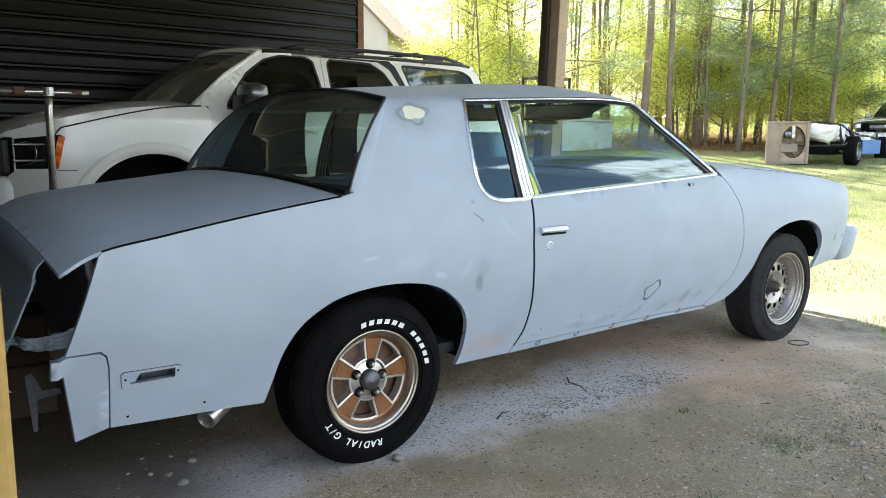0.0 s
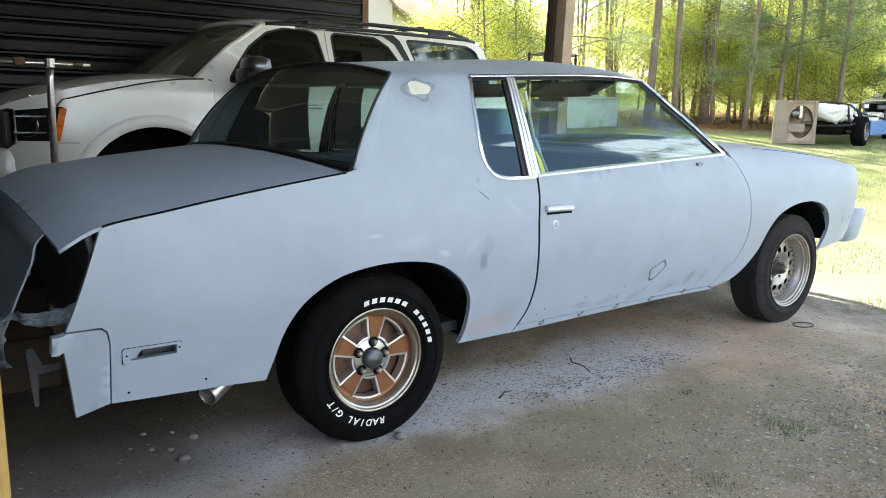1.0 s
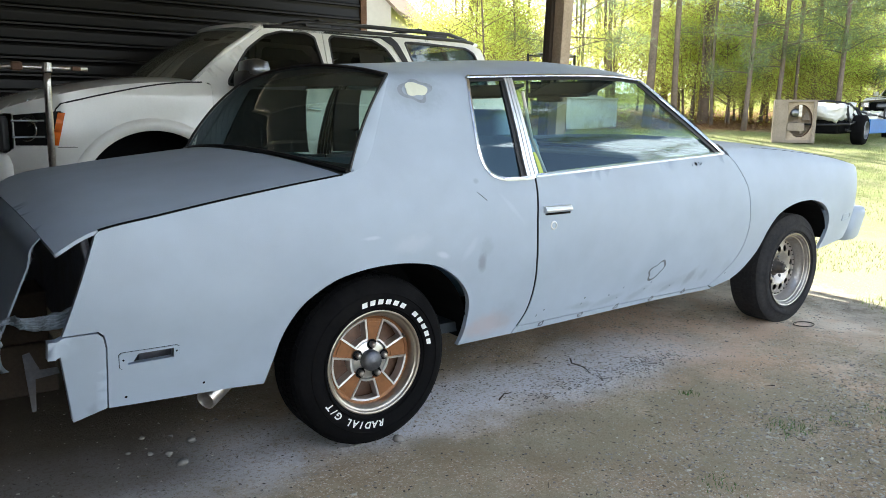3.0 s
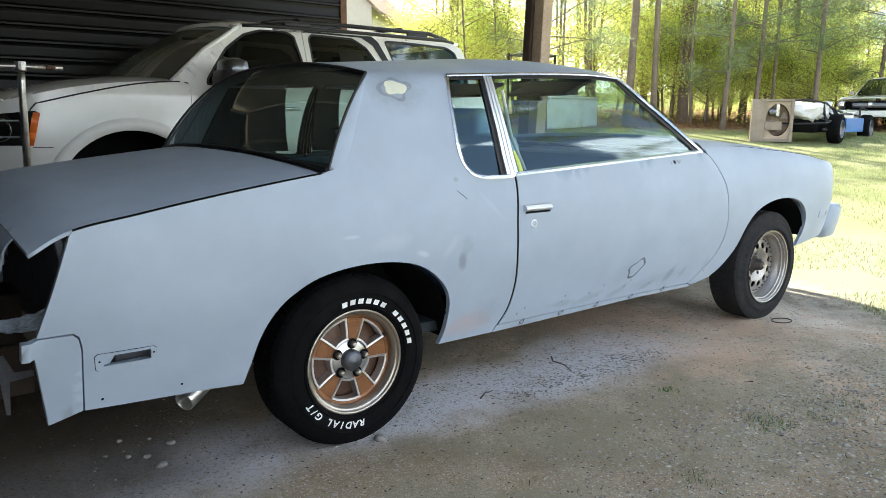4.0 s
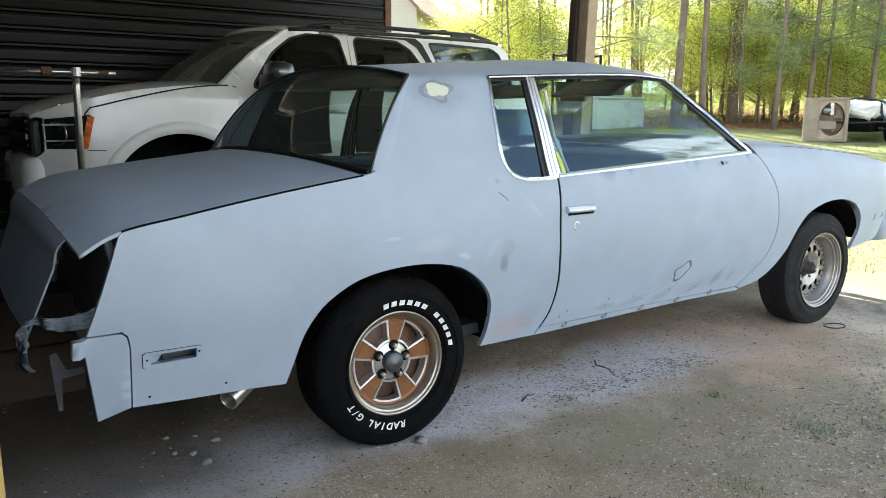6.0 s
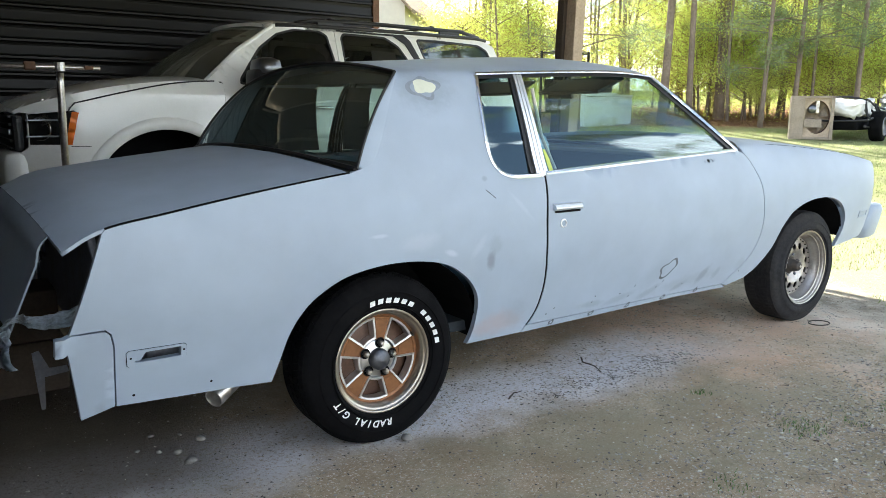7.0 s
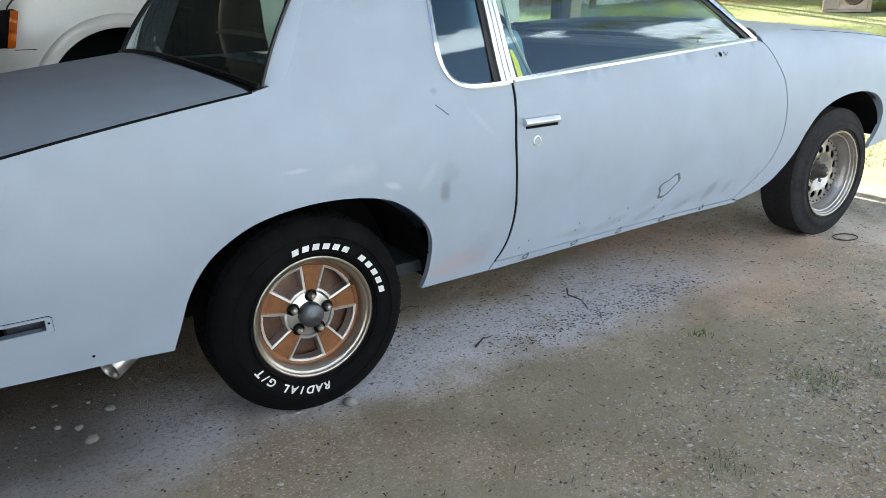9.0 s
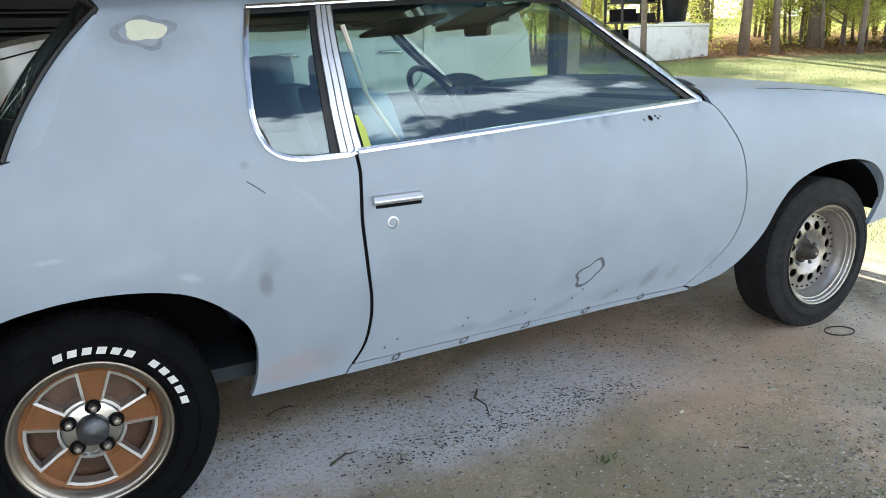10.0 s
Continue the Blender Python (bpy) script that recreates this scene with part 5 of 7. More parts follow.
sw = lathe([(0.185 + 0.014 * math.cos(a), 0.014 * math.sin(a)) for a in np.linspace(0, 2 * math.pi, 8, endpoint=False)], 28, Matrix.Translation((1.60, 0.36, 0.92)) @ Matrix.Rotation(radians(68), 4, "Y") @ Matrix.Rotation(radians(90), 4, "X"), True)
add_tube(sw, [(1.60, 0.36, 0.92), (1.78, 0.36, 0.83)], 0.03)
add_box(sw, (1.585, 0.19, 0.91), (1.61, 0.53, 0.94), 0.008)
part("steering_wheel", sw, M_BLACK, coupe, "dark steering wheel", True)
part("mirror", add_tube(box((1.57, -0.12, 1.215), (1.595, 0.06, 1.268), 0.012), [(1.59, -0.03, 1.26), (1.62, -0.03, 1.35)], 0.008), M_BLACK, coupe, "rear-view mirror")
both("sun_visor", lambda: box((1.34, -0.52, 1.290), (1.53, -0.10, 1.308), 0.008, Matrix.Translation((1.5, 0, 1.3)) @ Matrix.Rotation(radians(-22), 4, "Y") @ Matrix.Translation((-1.5, 0, -1.3))), M_CABIN, "dark sun visor")
part("headliner", sheet([(0.2, -0.56), (1.52, -0.56), (1.52, 0.56), (0.2, 0.56)], lambda x, y: Vector((x, y, roof_z(x, y) - 0.035)), 0.12, rim=0), M_CABIN, coupe, "dark headliner", True)
part("rear_seal", tube([Vector(rg_bottom(s)) + Vector((-0.008, 0, 0.004)) for s in np.linspace(-1, 1, 21)], 0.009, 6), M_BLACK, coupe, "black rear window seal")
def surround():
    """Body-coloured strip between the rear window's edge and the quarter panel."""
    edge = two(smooth_line([(-0.085, 0.956), (-0.045, 0.968), (-0.018, 0.990), (0.02, 1.045), (0.09, 1.160), (0.160, 1.272)], 5))
    bm = bmesh.new()
    rows = []
    for x, z in edge:
        k = min(max((z - 0.952) / 0.332, 0.0), 1.0)
        g = Vector(rg_bottom(-1)).lerp(Vector(rg_top(-1)), k) + Vector((-0.012, 0, 0.012)) * 4 * k * (1 - k)
        s = on_side(x, z, -0.001)
        rows.append([bm.verts.new(g + Vector((0.0, -0.002, -0.002))), bm.verts.new(g.lerp(s, 0.5) + Vector((0, -0.004, 0.002))), bm.verts.new(s + Vector((0.004, 0, 0)))])
    for u, v in zip(rows, rows[1:]):
        for i in range(2):
            bm.faces.new((u[i], u[i + 1], v[i + 1], v[i]))
    bmesh.ops.recalc_face_normals(bm, faces=bm.faces)
    return bm


both("window_surround", surround, M_PRIMER, "grey surround of the rear window", True)
both("side_seal", lambda: tube([Vector(rg_bottom(-1)).lerp(Vector(rg_top(-1)), k) + Vector((-0.012, 0.0, 0.012)) * 4 * k * (1 - k) + Vector((-0.004, -0.002, 0.004)) for k in np.linspace(0, 1, 12)], 0.006, 6), M_BLACK, "black rear window side seal")
part("upper_seal", tube([Vector(rg_top(s)) + Vector((-0.004, 0, 0.003)) for s in np.linspace(-1, 1, 21)], 0.007, 6), M_BLACK, coupe, "black seal above the rear window")
for s in (-0.75, -0.35, 0.1, 0.5):
    c = Vector(rg_bottom(s))
    part("trim_clip", box(c + Vector((-0.014, -0.008, 0.002)), c + Vector((0.002, 0.008, 0.011)), 0.002), M_CAP, coupe, "small metal moulding clip")


# hood shut lines along the fender tops
both("hood_gap", lambda: tube([(x, -(half_width(x, lerp(FENDER_TOP, x)) - 0.035), hood_z(x, half_width(x, lerp(FENDER_TOP, x)) - 0.035) + 0.0002) for x in np.linspace(2.30, 3.42, 30)], 0.0013, 5), M_TAR, "dark hood shut line")

# glasshouse spread above the belt, its points slid towards the camera to fit its view
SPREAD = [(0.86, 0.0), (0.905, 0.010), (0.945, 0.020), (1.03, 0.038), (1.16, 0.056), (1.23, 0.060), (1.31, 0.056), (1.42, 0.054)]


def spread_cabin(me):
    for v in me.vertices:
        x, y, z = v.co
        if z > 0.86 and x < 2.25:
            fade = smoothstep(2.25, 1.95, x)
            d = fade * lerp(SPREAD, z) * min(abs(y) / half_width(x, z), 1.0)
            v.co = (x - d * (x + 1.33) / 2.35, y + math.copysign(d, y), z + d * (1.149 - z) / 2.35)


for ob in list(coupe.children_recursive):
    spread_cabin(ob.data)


# ---- wheels of the coupe ----
def tyre(parent, cx, yo, cz, r, w, rim_r, seg=72, dep=0.007, rubber=None):
    """Carcass with rounded shoulders, and tread blocks round it; yo is the outer wall's y (outside is -y)."""
    m = Matrix.Translation((cx, yo, cz))
    rubber = rubber or M_RUBBER
    prof = [(rim_r - 0.012, 0.03), (rim_r + 0.002, 0.012), (rim_r + 0.02, 0.004), (rim_r + 0.05, 0.0), (r - 0.055, 0.004), (r - 0.028, 0.014), (r - dep - 0.003, 0.027), (r - dep, 0.035),
            (r - dep, w - 0.035), (r - dep - 0.003, w - 0.027), (r - 0.028, w - 0.014), (r - 0.055, w - 0.004), (rim_r + 0.02, w), (rim_r - 0.012, w - 0.03)]
    t = part("tyre", lathe(prof, seg, m), rubber, parent, "worn black tyre", True)
    bm = bmesh.new()
    bands = [(0.029, 0.048), (0.054, 0.090), (0.096, w - 0.096), (w - 0.090, w - 0.054), (w - 0.048, w - 0.029)]
    n = 76
    for b, (y0, y1) in enumerate(bands):
        for k in range(n):
            a0 = 2 * math.pi * (k + 0.5 * (b % 2)) / n
            a1 = a0 + 2 * math.pi / n * (0.88 if b in (0, 4) else 0.8)
            skew = 0.03 * (1 if b % 2 else -1)
            q = []
            for rr in (r - 0.012, r):
                for yy, sh in ((y0, 0), (y1, skew)):
                    for a in (a0 + sh, a1 + sh):
                        e = dep + 0.0005 if (b in (0, 4) and ((b == 0 and yy == y0) or (b == 4 and yy == y1))) else 0.0
                        q.append(bm.verts.new(m @ Vector(((rr - e) * math.cos(a), yy, (rr - e) * math.sin(a)))))
            for f in ((4, 5, 7, 6), (0, 1, 5, 4), (2, 6, 7, 3), (0, 4, 6, 2), (1, 3, 7, 5)):
                bm.faces.new([q[i] for i in f])
    bmesh.ops.recalc_face_normals(bm, faces=bm.faces)
    part("tread", bm, rubber, t)
    for q in (rim_r + 0.012, r - 0.060):
        part("sidewall_rib", lathe([(q, 0.006), (q + 0.002, -0.003), (q + 0.005, 0.006)], seg, m), rubber, t, smooth=True)
    return t


def glyph(ch):
    cu = bpy.data.curves.new("letter", "FONT")
    cu.body, cu.align_x, cu.size, cu.extrude, cu.shear, cu.offset = ch, "CENTER", 1.0, 0.01, 0.15, 0.03
    ob = bpy.data.objects.new("letter", cu)
    scene.collection.objects.link(ob)
    me = bpy.data.meshes.new_from_object(ob.evaluated_get(bpy.context.evaluated_depsgraph_get()))
    bpy.data.objects.remove(ob)
    return me


def arc_letters(parent, text, cx, y, cz, rad, a_start, step, size, upright=True, plain=False):
    """Raised white characters along the sidewall, clockwise as seen from outside; plain: solid slanted blocks."""
    for i, ch in enumerate(text):
        if ch == " ":
            continue
        a = a_start - step * i if upright else a_start + step * i
        if plain:
            bm = raw([(-0.34, 0.08, 0), (0.27, 0.08, 0), (0.38, 0.60, 0), (-0.23, 0.60, 0), (-0.34, 0.08, 0.02), (0.27, 0.08, 0.02), (0.38, 0.60, 0.02), (-0.23, 0.60, 0.02)], [(4, 5, 6, 7), (0, 1, 5, 4), (1, 2, 6, 5), (2, 3, 7, 6), (3, 0, 4, 7)])
            me = bpy.data.meshes.new("block")
            bm.to_mesh(me)
            bm.free()
        else:
            me = glyph(ch)
        me.transform(Matrix.Translation((cx, y, cz)) @ Matrix.Rotation(-a + math.pi / 2, 4, "Y") @ Matrix.Translation((0, 0, rad)) @ Matrix.Rotation(math.pi / 2, 4, "X") @ Matrix.Diagonal((size, size, size * 0.15, 1)))
        link("letter", me, M_WHITE_LETTER, parent, "raised white sidewall lettering")


REAR_R, REAR_Z, REAR_Y, REAR_X = 0.308, 0.285, -0.885, -0.026


def rally_wheel(cx, cz, yo, k_r):
    """Five-window wheel: stepped champagne lip, copper face and spokes, framed windows over pockets darkened for shade,
    polished hub, cap and nuts.
    """
    at = Matrix.Translation((cx, yo, cz)) @ Matrix.Diagonal((k_r, 1, k_r, 1))
    w = part("wheel", lathe([(0.2075, 0.016), (0.2085, 0.003), (0.205, 0.0), (0.199, 0.001), (0.196, 0.006), (0.1945, 0.010), (0.189, 0.010), (0.187, 0.013), (0.183, 0.017), (0.180, 0.024), (0.178, 0.036), (0.1775, 0.060), (0.172, 0.20)], 72, at), M_LIP, coupe, "wheel with copper-painted spokes and bright lip", True)
    part("pocket", lathe([(0.0, 0.078), (0.10, 0.078), (0.150, 0.086), (0.1775, 0.098)], 48, at), M_POCKET, w, "wheel pocket, copper darkened for its shade", True)
    part("face_ring", lathe([(0.1645, 0.062), (0.1645, 0.047), (0.169, 0.045), (0.1778, 0.044)], 64, at), M_COPPER, w, "copper-painted face ring", True)
    h = 2 * math.pi / 5
    for k in range(5):
        a = -math.pi / 2 - 0.14 + h * k
        pos = lambda r, da, d: Vector((cx + k_r * r * math.cos(a + da), yo + d, cz + k_r * r * math.sin(a + da)))

        def slab(outer, inner, top_o, top_i, low):
            """A raised frame between two outlines, or a solid slab where there is no inner one."""
            bm = bmesh.new()
            n = len(outer)
            vo, lo = [bm.verts.new(pos(r, d, top_o)) for r, d in outer], [bm.verts.new(pos(r, d, low)) for r, d in outer]
            if inner:
                vi, li = [bm.verts.new(pos(r, d, top_i)) for r, d in inner], [bm.verts.new(pos(r, d, low)) for r, d in inner]
            else:
                bm.faces.new(vo)
            for i in range(n):
                j = (i + 1) % n
                bm.faces.new((lo[i], lo[j], vo[j], vo[i]))
                if inner:
                    bm.faces.new((vo[i], vo[j], vi[j], vi[i]))
                    bm.faces.new((vi[i], vi[j], li[j], li[i]))
            bmesh.ops.recalc_face_normals(bm, faces=bm.faces)
            return bm

        ring_arc = lambda r, d0, d1, m=5: [(r, d0 + (d1 - d0) * i / m) for i in range(m + 1)]
        sp = part("spoke", slab(ring_arc(0.066, 0.34, h - 0.34) + ring_arc(0.166, h - 0.385, 0.385), None, 0.047, 0, 0.085), M_COPPER, w, "copper-painted spoke")
        part("spoke_panel", slab(ring_arc(0.098, 0.445, h - 0.445) + ring_arc(0.152, h - 0.44, 0.44), None, 0.0445, 0, 0.050), M_COPPER, sp, "raised copper panel")
        part("window_frame", slab(ring_arc(0.080, -0.40, 0.40) + ring_arc(0.1675, 0.405, -0.405), ring_arc(0.0875, -0.315, 0.315) + ring_arc(0.1595, 0.355, -0.355), 0.041, 0.042, 0.080), M_SATIN, w, "bright outlined wheel window")
        b = a + h / 2
        nm = Matrix.Translation((cx + 0.057 * math.cos(b), yo, cz + 0.057 * math.sin(b)))
        part("lug_nut", lathe([(0.0, 0.021), (0.007, 0.022), (0.0105, 0.027), (0.0105, 0.052)], 6, nm), M_STEEL, w, "lug nut")
        part("nut_recess", lathe([(0.0, 0.0435), (0.0165, 0.0435), (0.019, 0.0415)], 18, nm), M_TAR, w, "dark nut recess")
    part("hub", lathe([(0.0, 0.043), (0.068, 0.044), (0.076, 0.048), (0.080, 0.058), (0.081, 0.085)], 40, at), M_ALU, w, "polished hub", True)
    part("centre_cap", lathe([(0.0, 0.006), (0.024, 0.011), (0.037, 0.017), (0.041, 0.023), (0.042, 0.045)], 32, at), M_HUBCAP, w, "dull grey centre cap", True)
    va = radians(27)
    part("valve_stem", tube([(cx + r * math.cos(va), yo + d, cz + r * math.sin(va)) for r, d in ((0.158, 0.05), (0.152, 0.030), (0.150, 0.022))], [0.005, 0.004, 0.0045], 8), M_BLACK, w, "black valve stem")
    return w


def slot_wheel(cx, cz, yo):
    """Deep-dish bright steel wheel with a ring of round holes."""
    m = Matrix.Translation((cx, yo, cz))
    w = part("wheel", lathe([(0.206, 0.014), (0.209, 0.002), (0.206, -0.002), (0.200, 0.0), (0.197, 0.008), (0.193, 0.011), (0.188, 0.022), (0.183, 0.024), (0.180, 0.036), (0.175, 0.042), (0.169, 0.054), (0.163, 0.066), (0.162, 0.080)], 64, m), M_DISC, coupe, "deep-dish bright steel wheel with round holes", True)
    ring = lambda r, c=(0, 0), n=40: [(c[0] + r * math.cos(a), c[1] + r * math.sin(a)) for a in np.linspace(0, 2 * math.pi, n, endpoint=False)]
    holes = [ring(0.0185, (0.114 * math.cos(a), 0.114 * math.sin(a)), 16) for a in np.linspace(0.2, 0.2 + 2 * math.pi, 12, endpoint=False)]
    def dish(u, v):
        r = math.hypot(u, v)
        return Vector((cx + u, yo + 0.074 - 0.012 * smoothstep(0.16, 0.10, r) + 0.03 * smoothstep(0.085, 0.06, r), cz + v))
    part("wheel_disc", sheet(ring(0.163), dish, 0.02, holes=holes + [ring(0.050, n=20)], rim=0.006, edge_step=0.012), M_DISC, w, "drilled wheel disc", True)
    part("brake_drum", lathe([(0.0, 0.13), (0.15, 0.13)], 32, m), M_TAR, w, "dark brake")
    part("hub", lathe([(0.0, 0.030), (0.020, 0.033), (0.027, 0.040), (0.030, 0.056), (0.034, 0.060), (0.036, 0.086), (0.052, 0.092)], 24, m), M_HUB, w, "dark greasy hub", True)
    part("hub_bolt", lathe([(0.0, 0.026), (0.007, 0.027), (0.008, 0.040)], 6, m), M_STEEL, w, "bright hub bolt")
    for k in range(5):
        a = 2 * math.pi * k / 5 + 0.3
        part("lug_nut", lathe([(0.0, 0.074), (0.0085, 0.076), (0.0095, 0.096)], 6, m @ Matrix.Translation((0.064 * math.cos(a), 0, 0.064 * math.sin(a)))), M_BAYGREY, w, "lug nut")
    for k in range(30):
        a = 2 * math.pi * k / 30
        part("rivet", lathe([(0.0, 0.067), (0.004, 0.068), (0.004, 0.078)], 6, m @ Matrix.Translation((0.150 * math.cos(a), 0, 0.150 * math.sin(a)))), M_TAR, w)
    return w


rw = rally_wheel(REAR_X, REAR_Z, REAR_Y + 0.010, 0.91)
rt = tyre(rw, REAR_X, REAR_Y, REAR_Z, REAR_R, 0.222, 0.187)
arc_letters(rt, "###### #####", REAR_X, REAR_Y - 0.001, REAR_Z, 0.209, radians(103), radians(8.3), 0.034, plain=True)
arc_letters(rt, "RADIAL", REAR_X, REAR_Y - 0.001, REAR_Z, 0.211, radians(-86), radians(7.0), 0.034)
arc_letters(rt, "G/T", REAR_X, REAR_Y - 0.001, REAR_Z, 0.211, radians(-134), radians(6.6), 0.034)
FRONT_X = 2.705
fw = slot_wheel(FRONT_X, 0.303, -0.842)
fw.data.set_sharp_from_angle(angle=radians(28))
tyre(fw, FRONT_X, -0.852, 0.305, 0.312, 0.215, 0.205, dep=0.0015, rubber=M_RUBBER_DUSTY)
# far side
for cx, cz, r in ((REAR_X, REAR_Z, REAR_R), (FRONT_X, 0.305, 0.312)):
    far = part("wheel", lathe([(0.0, -0.05), (0.16, -0.05), (0.19, -0.02), (0.205, 0.0)], 32, Matrix.Translation((cx, 0.84, cz))), M_STEEL, coupe, "far-side steel wheel", True)
    part("tyre", lathe([(0.2, -0.2), (r - 0.05, -0.235), (r - 0.01, -0.2), (r, -0.18), (r, -0.04), (r - 0.01, -0.02), (r - 0.05, 0.0), (0.2, -0.01)], 48, Matrix.Translation((cx, 0.86, cz))), M_RUBBER, far, "worn black tyre", True)


# ---- the white SUV ----
SY = 4.2
suv = thing("suv", "white full-size SUV with black roof rails parked nose-in beside the wall", "car", (1.8, SY, 0))


def suv_w(x, z):
    w = 1.0 - 0.05 * max(0, 0.7 - z) - (0.34 * (z - 1.28) if z > 1.28 else 0) - 0.03 * max(0, z - 1.0) ** 0.5 * (z <= 1.28) - (0.016 if z > 1.28 else 0)
    if x < -0.15:
        w -= 0.75 * (-0.15 - x) ** 2
    if x > 3.6:
        w -= 0.22 * (x - 3.6) ** 2
    return w


def on_suv(x, z, proud=0.0):
    return Vector((x, SY - suv_w(x, z) - proud, z))


def flip(bm):
    """Mirror across the SUV's middle."""
    for v in bm.verts:
        v.co.y = 2 * SY - v.co.y
    bmesh.ops.reverse_faces(bm, faces=bm.faces)
    return bm


def suv_both(name, make, material, label="", smooth=False, parent=None):
    return part(name, make(), material, parent or suv, label, smooth), part(name, flip(make()), material, parent or suv, label, smooth)


HOODLINE = fine_table([(-0.76, 1.05), (-0.70, 1.125), (-0.55, 1.19), (-0.30, 1.26), (0.0, 1.325), (0.40, 1.372), (0.80, 1.385)])
arc = lambda cx, cz, r, a0, a1, n=22: [(cx + r * math.cos(radians(a)), cz + r * math.sin(radians(a))) for a in np.linspace(a0, a1, n)]
suv_fender = ([(x, lerp(HOODLINE, x)) for x in np.linspace(-0.70, 0.80, 24)] + [(0.855, 1.36), (0.85, 1.0), (0.86, 0.5)] + arc(0.365, 0.42, 0.575, 8, 172) + [(-0.25, 0.46), (-0.68, 0.46), (-0.69, 0.80), (-0.605, 0.865), (-0.603, 1.118), (-0.69, 1.128)])
LAMP = [(-0.595, 0.885), (-0.335, 0.885), (-0.275, 1.125), (-0.30, 1.14), (-0.595, 1.108)]
suv_both("front_fender", lambda: sheet(suv_fender, on_suv, 0.06, holes=[LAMP], rim=0.03), M_WHITEPAINT, "white front fender", True)
FWIN = [(1.00, 1.37), (1.08, 1.50), (1.22, 1.68), (1.40, 1.81), (1.58, 1.86), (1.80, 1.86), (1.885, 1.82), (1.95, 1.37)]
RWIN = [(2.05, 1.37), (2.03, 1.81), (2.07, 1.85), (2.50, 1.84), (2.64, 1.76), (2.78, 1.55), (2.86, 1.37)]
CWIN = [(2.86, 1.845), (3.62, 1.825), (3.73, 1.77), (3.86, 1.42), (3.05, 1.38)]
fdoor = [(0.86, 0.47), (1.93, 0.47), (1.97, 1.36), (1.965, 1.905), (1.55, 1.91), (1.32, 1.865), (1.10, 1.66), (0.84, 1.385), (0.856, 1.36)]
FWIN, RWIN, CWIN = (two(smooth_line([q for p in zip(w, w[1:] + w[:1]) for q in (Vector(p[0]).lerp(Vector(p[1]), 0.12), Vector(p[0]).lerp(Vector(p[1]), 0.88))], 3, True)) for w in (FWIN, RWIN, CWIN))
rdoor = [(1.937, 0.47), (2.60, 0.47), (2.70, 0.75), (2.90, 0.96), (2.96, 1.36), (2.83, 1.60), (2.70, 1.82), (2.62, 1.895), (1.972, 1.905), (1.977, 1.36)]
rquarter = [(2.70, 0.72), (2.91, 0.96), (2.967, 1.36), (2.84, 1.60), (2.71, 1.82), (2.64, 1.90), (3.66, 1.89), (3.84, 1.82), (3.98, 1.40), (4.05, 1.30), (4.10, 0.50), (3.90, 0.47)] + arc(3.26, 0.42, 0.56, 8, 150)
suv_both("front_door", lambda: sheet(fdoor, on_suv, 0.08, holes=[FWIN], rim=0.03), M_WHITEPAINT, "white front door", True)
suv_both("rear_door", lambda: sheet(rdoor, on_suv, 0.08, holes=[RWIN], rim=0.03), M_WHITEPAINT, "white rear door", True)
suv_both("rear_quarter", lambda: sheet(rquarter, on_suv, 0.08, holes=[CWIN], rim=0.03), M_WHITEPAINT, "white rear quarter", True)
for nm, w in (("front_door_window", FWIN), ("rear_door_window", RWIN), ("cargo_window", CWIN)):
    for g in suv_both(nm, lambda: sheet(w, lambda x, z: on_suv(x, z, -0.012), 0.12, rim=0), M_GLASS_DARK if nm == "cargo_window" else M_GLASS_BLACK, "dark side window glass", True):
        g.visible_shadow = False


def suv_ribbon(line, w, proud):
    return ribbon(line, w, proud, on_suv)


suv_both("wheel_flare", lambda: suv_ribbon(arc(0.365, 0.42, 0.622, 4, 176, 60), 0.10, 0.012), M_WHITEPAINT, "moulded white wheel flare", True)
for hx in (1.72, 2.62):
    suv_both("door_handle", lambda: tube([on_suv(hx - 0.11, 1.17, 0.0), on_suv(hx - 0.09, 1.175, 0.035), on_suv(hx, 1.18, 0.045), on_suv(hx + 0.09, 1.175, 0.035), on_suv(hx + 0.11, 1.17, 0.0)], 0.014, 8), M_CHROME, "chrome door handle", True)
for w in (FWIN, RWIN, CWIN):
    suv_both("window_seal", lambda: suv_ribbon([Vector(p) for p in w + w[:1]], 0.022, 0.001), M_BLACK, "black window seal")


def suv_hood():
    xs = np.linspace(-0.68, 0.74, 18)
    w = lambda x: suv_w(x, lerp(HOODLINE, x)) - 0.004
    line = [(x, -w(x)) for x in xs] + [(0.60, -0.6), (0.46, 0.0), (0.60, 0.6)] + [(x, w(x)) for x in xs[::-1]] + [(-0.73, 0.4), (-0.74, 0.0), (-0.73, -0.4)]
    def place(x, y):
        s = min(abs(y) / max(w(x), 0.1), 1.0)
        return Vector((x, SY + y, lerp(HOODLINE, x) + 0.03 * (1 - s ** 6) + 0.035 * (1 - s * s)))
    return sheet(line, place, 0.08, rim=0.03, rim_dir=(0, 0, -1))


part("hood", suv_hood(), M_WHITEPAINT, suv, "white hood", True)
part("hood_gap", tube([on_suv(-0.335, 1.13, 0.002), on_suv(-0.325, 1.155, 0.002)] + [on_suv(x, lerp(HOODLINE, x) - 0.068 * (1 - smoothstep(-0.25, 0.78, x)), 0.002) for x in np.linspace(-0.29, 0.78, 30)], 0.006, 5), M_BLACK, suv, "dark hood shut line")


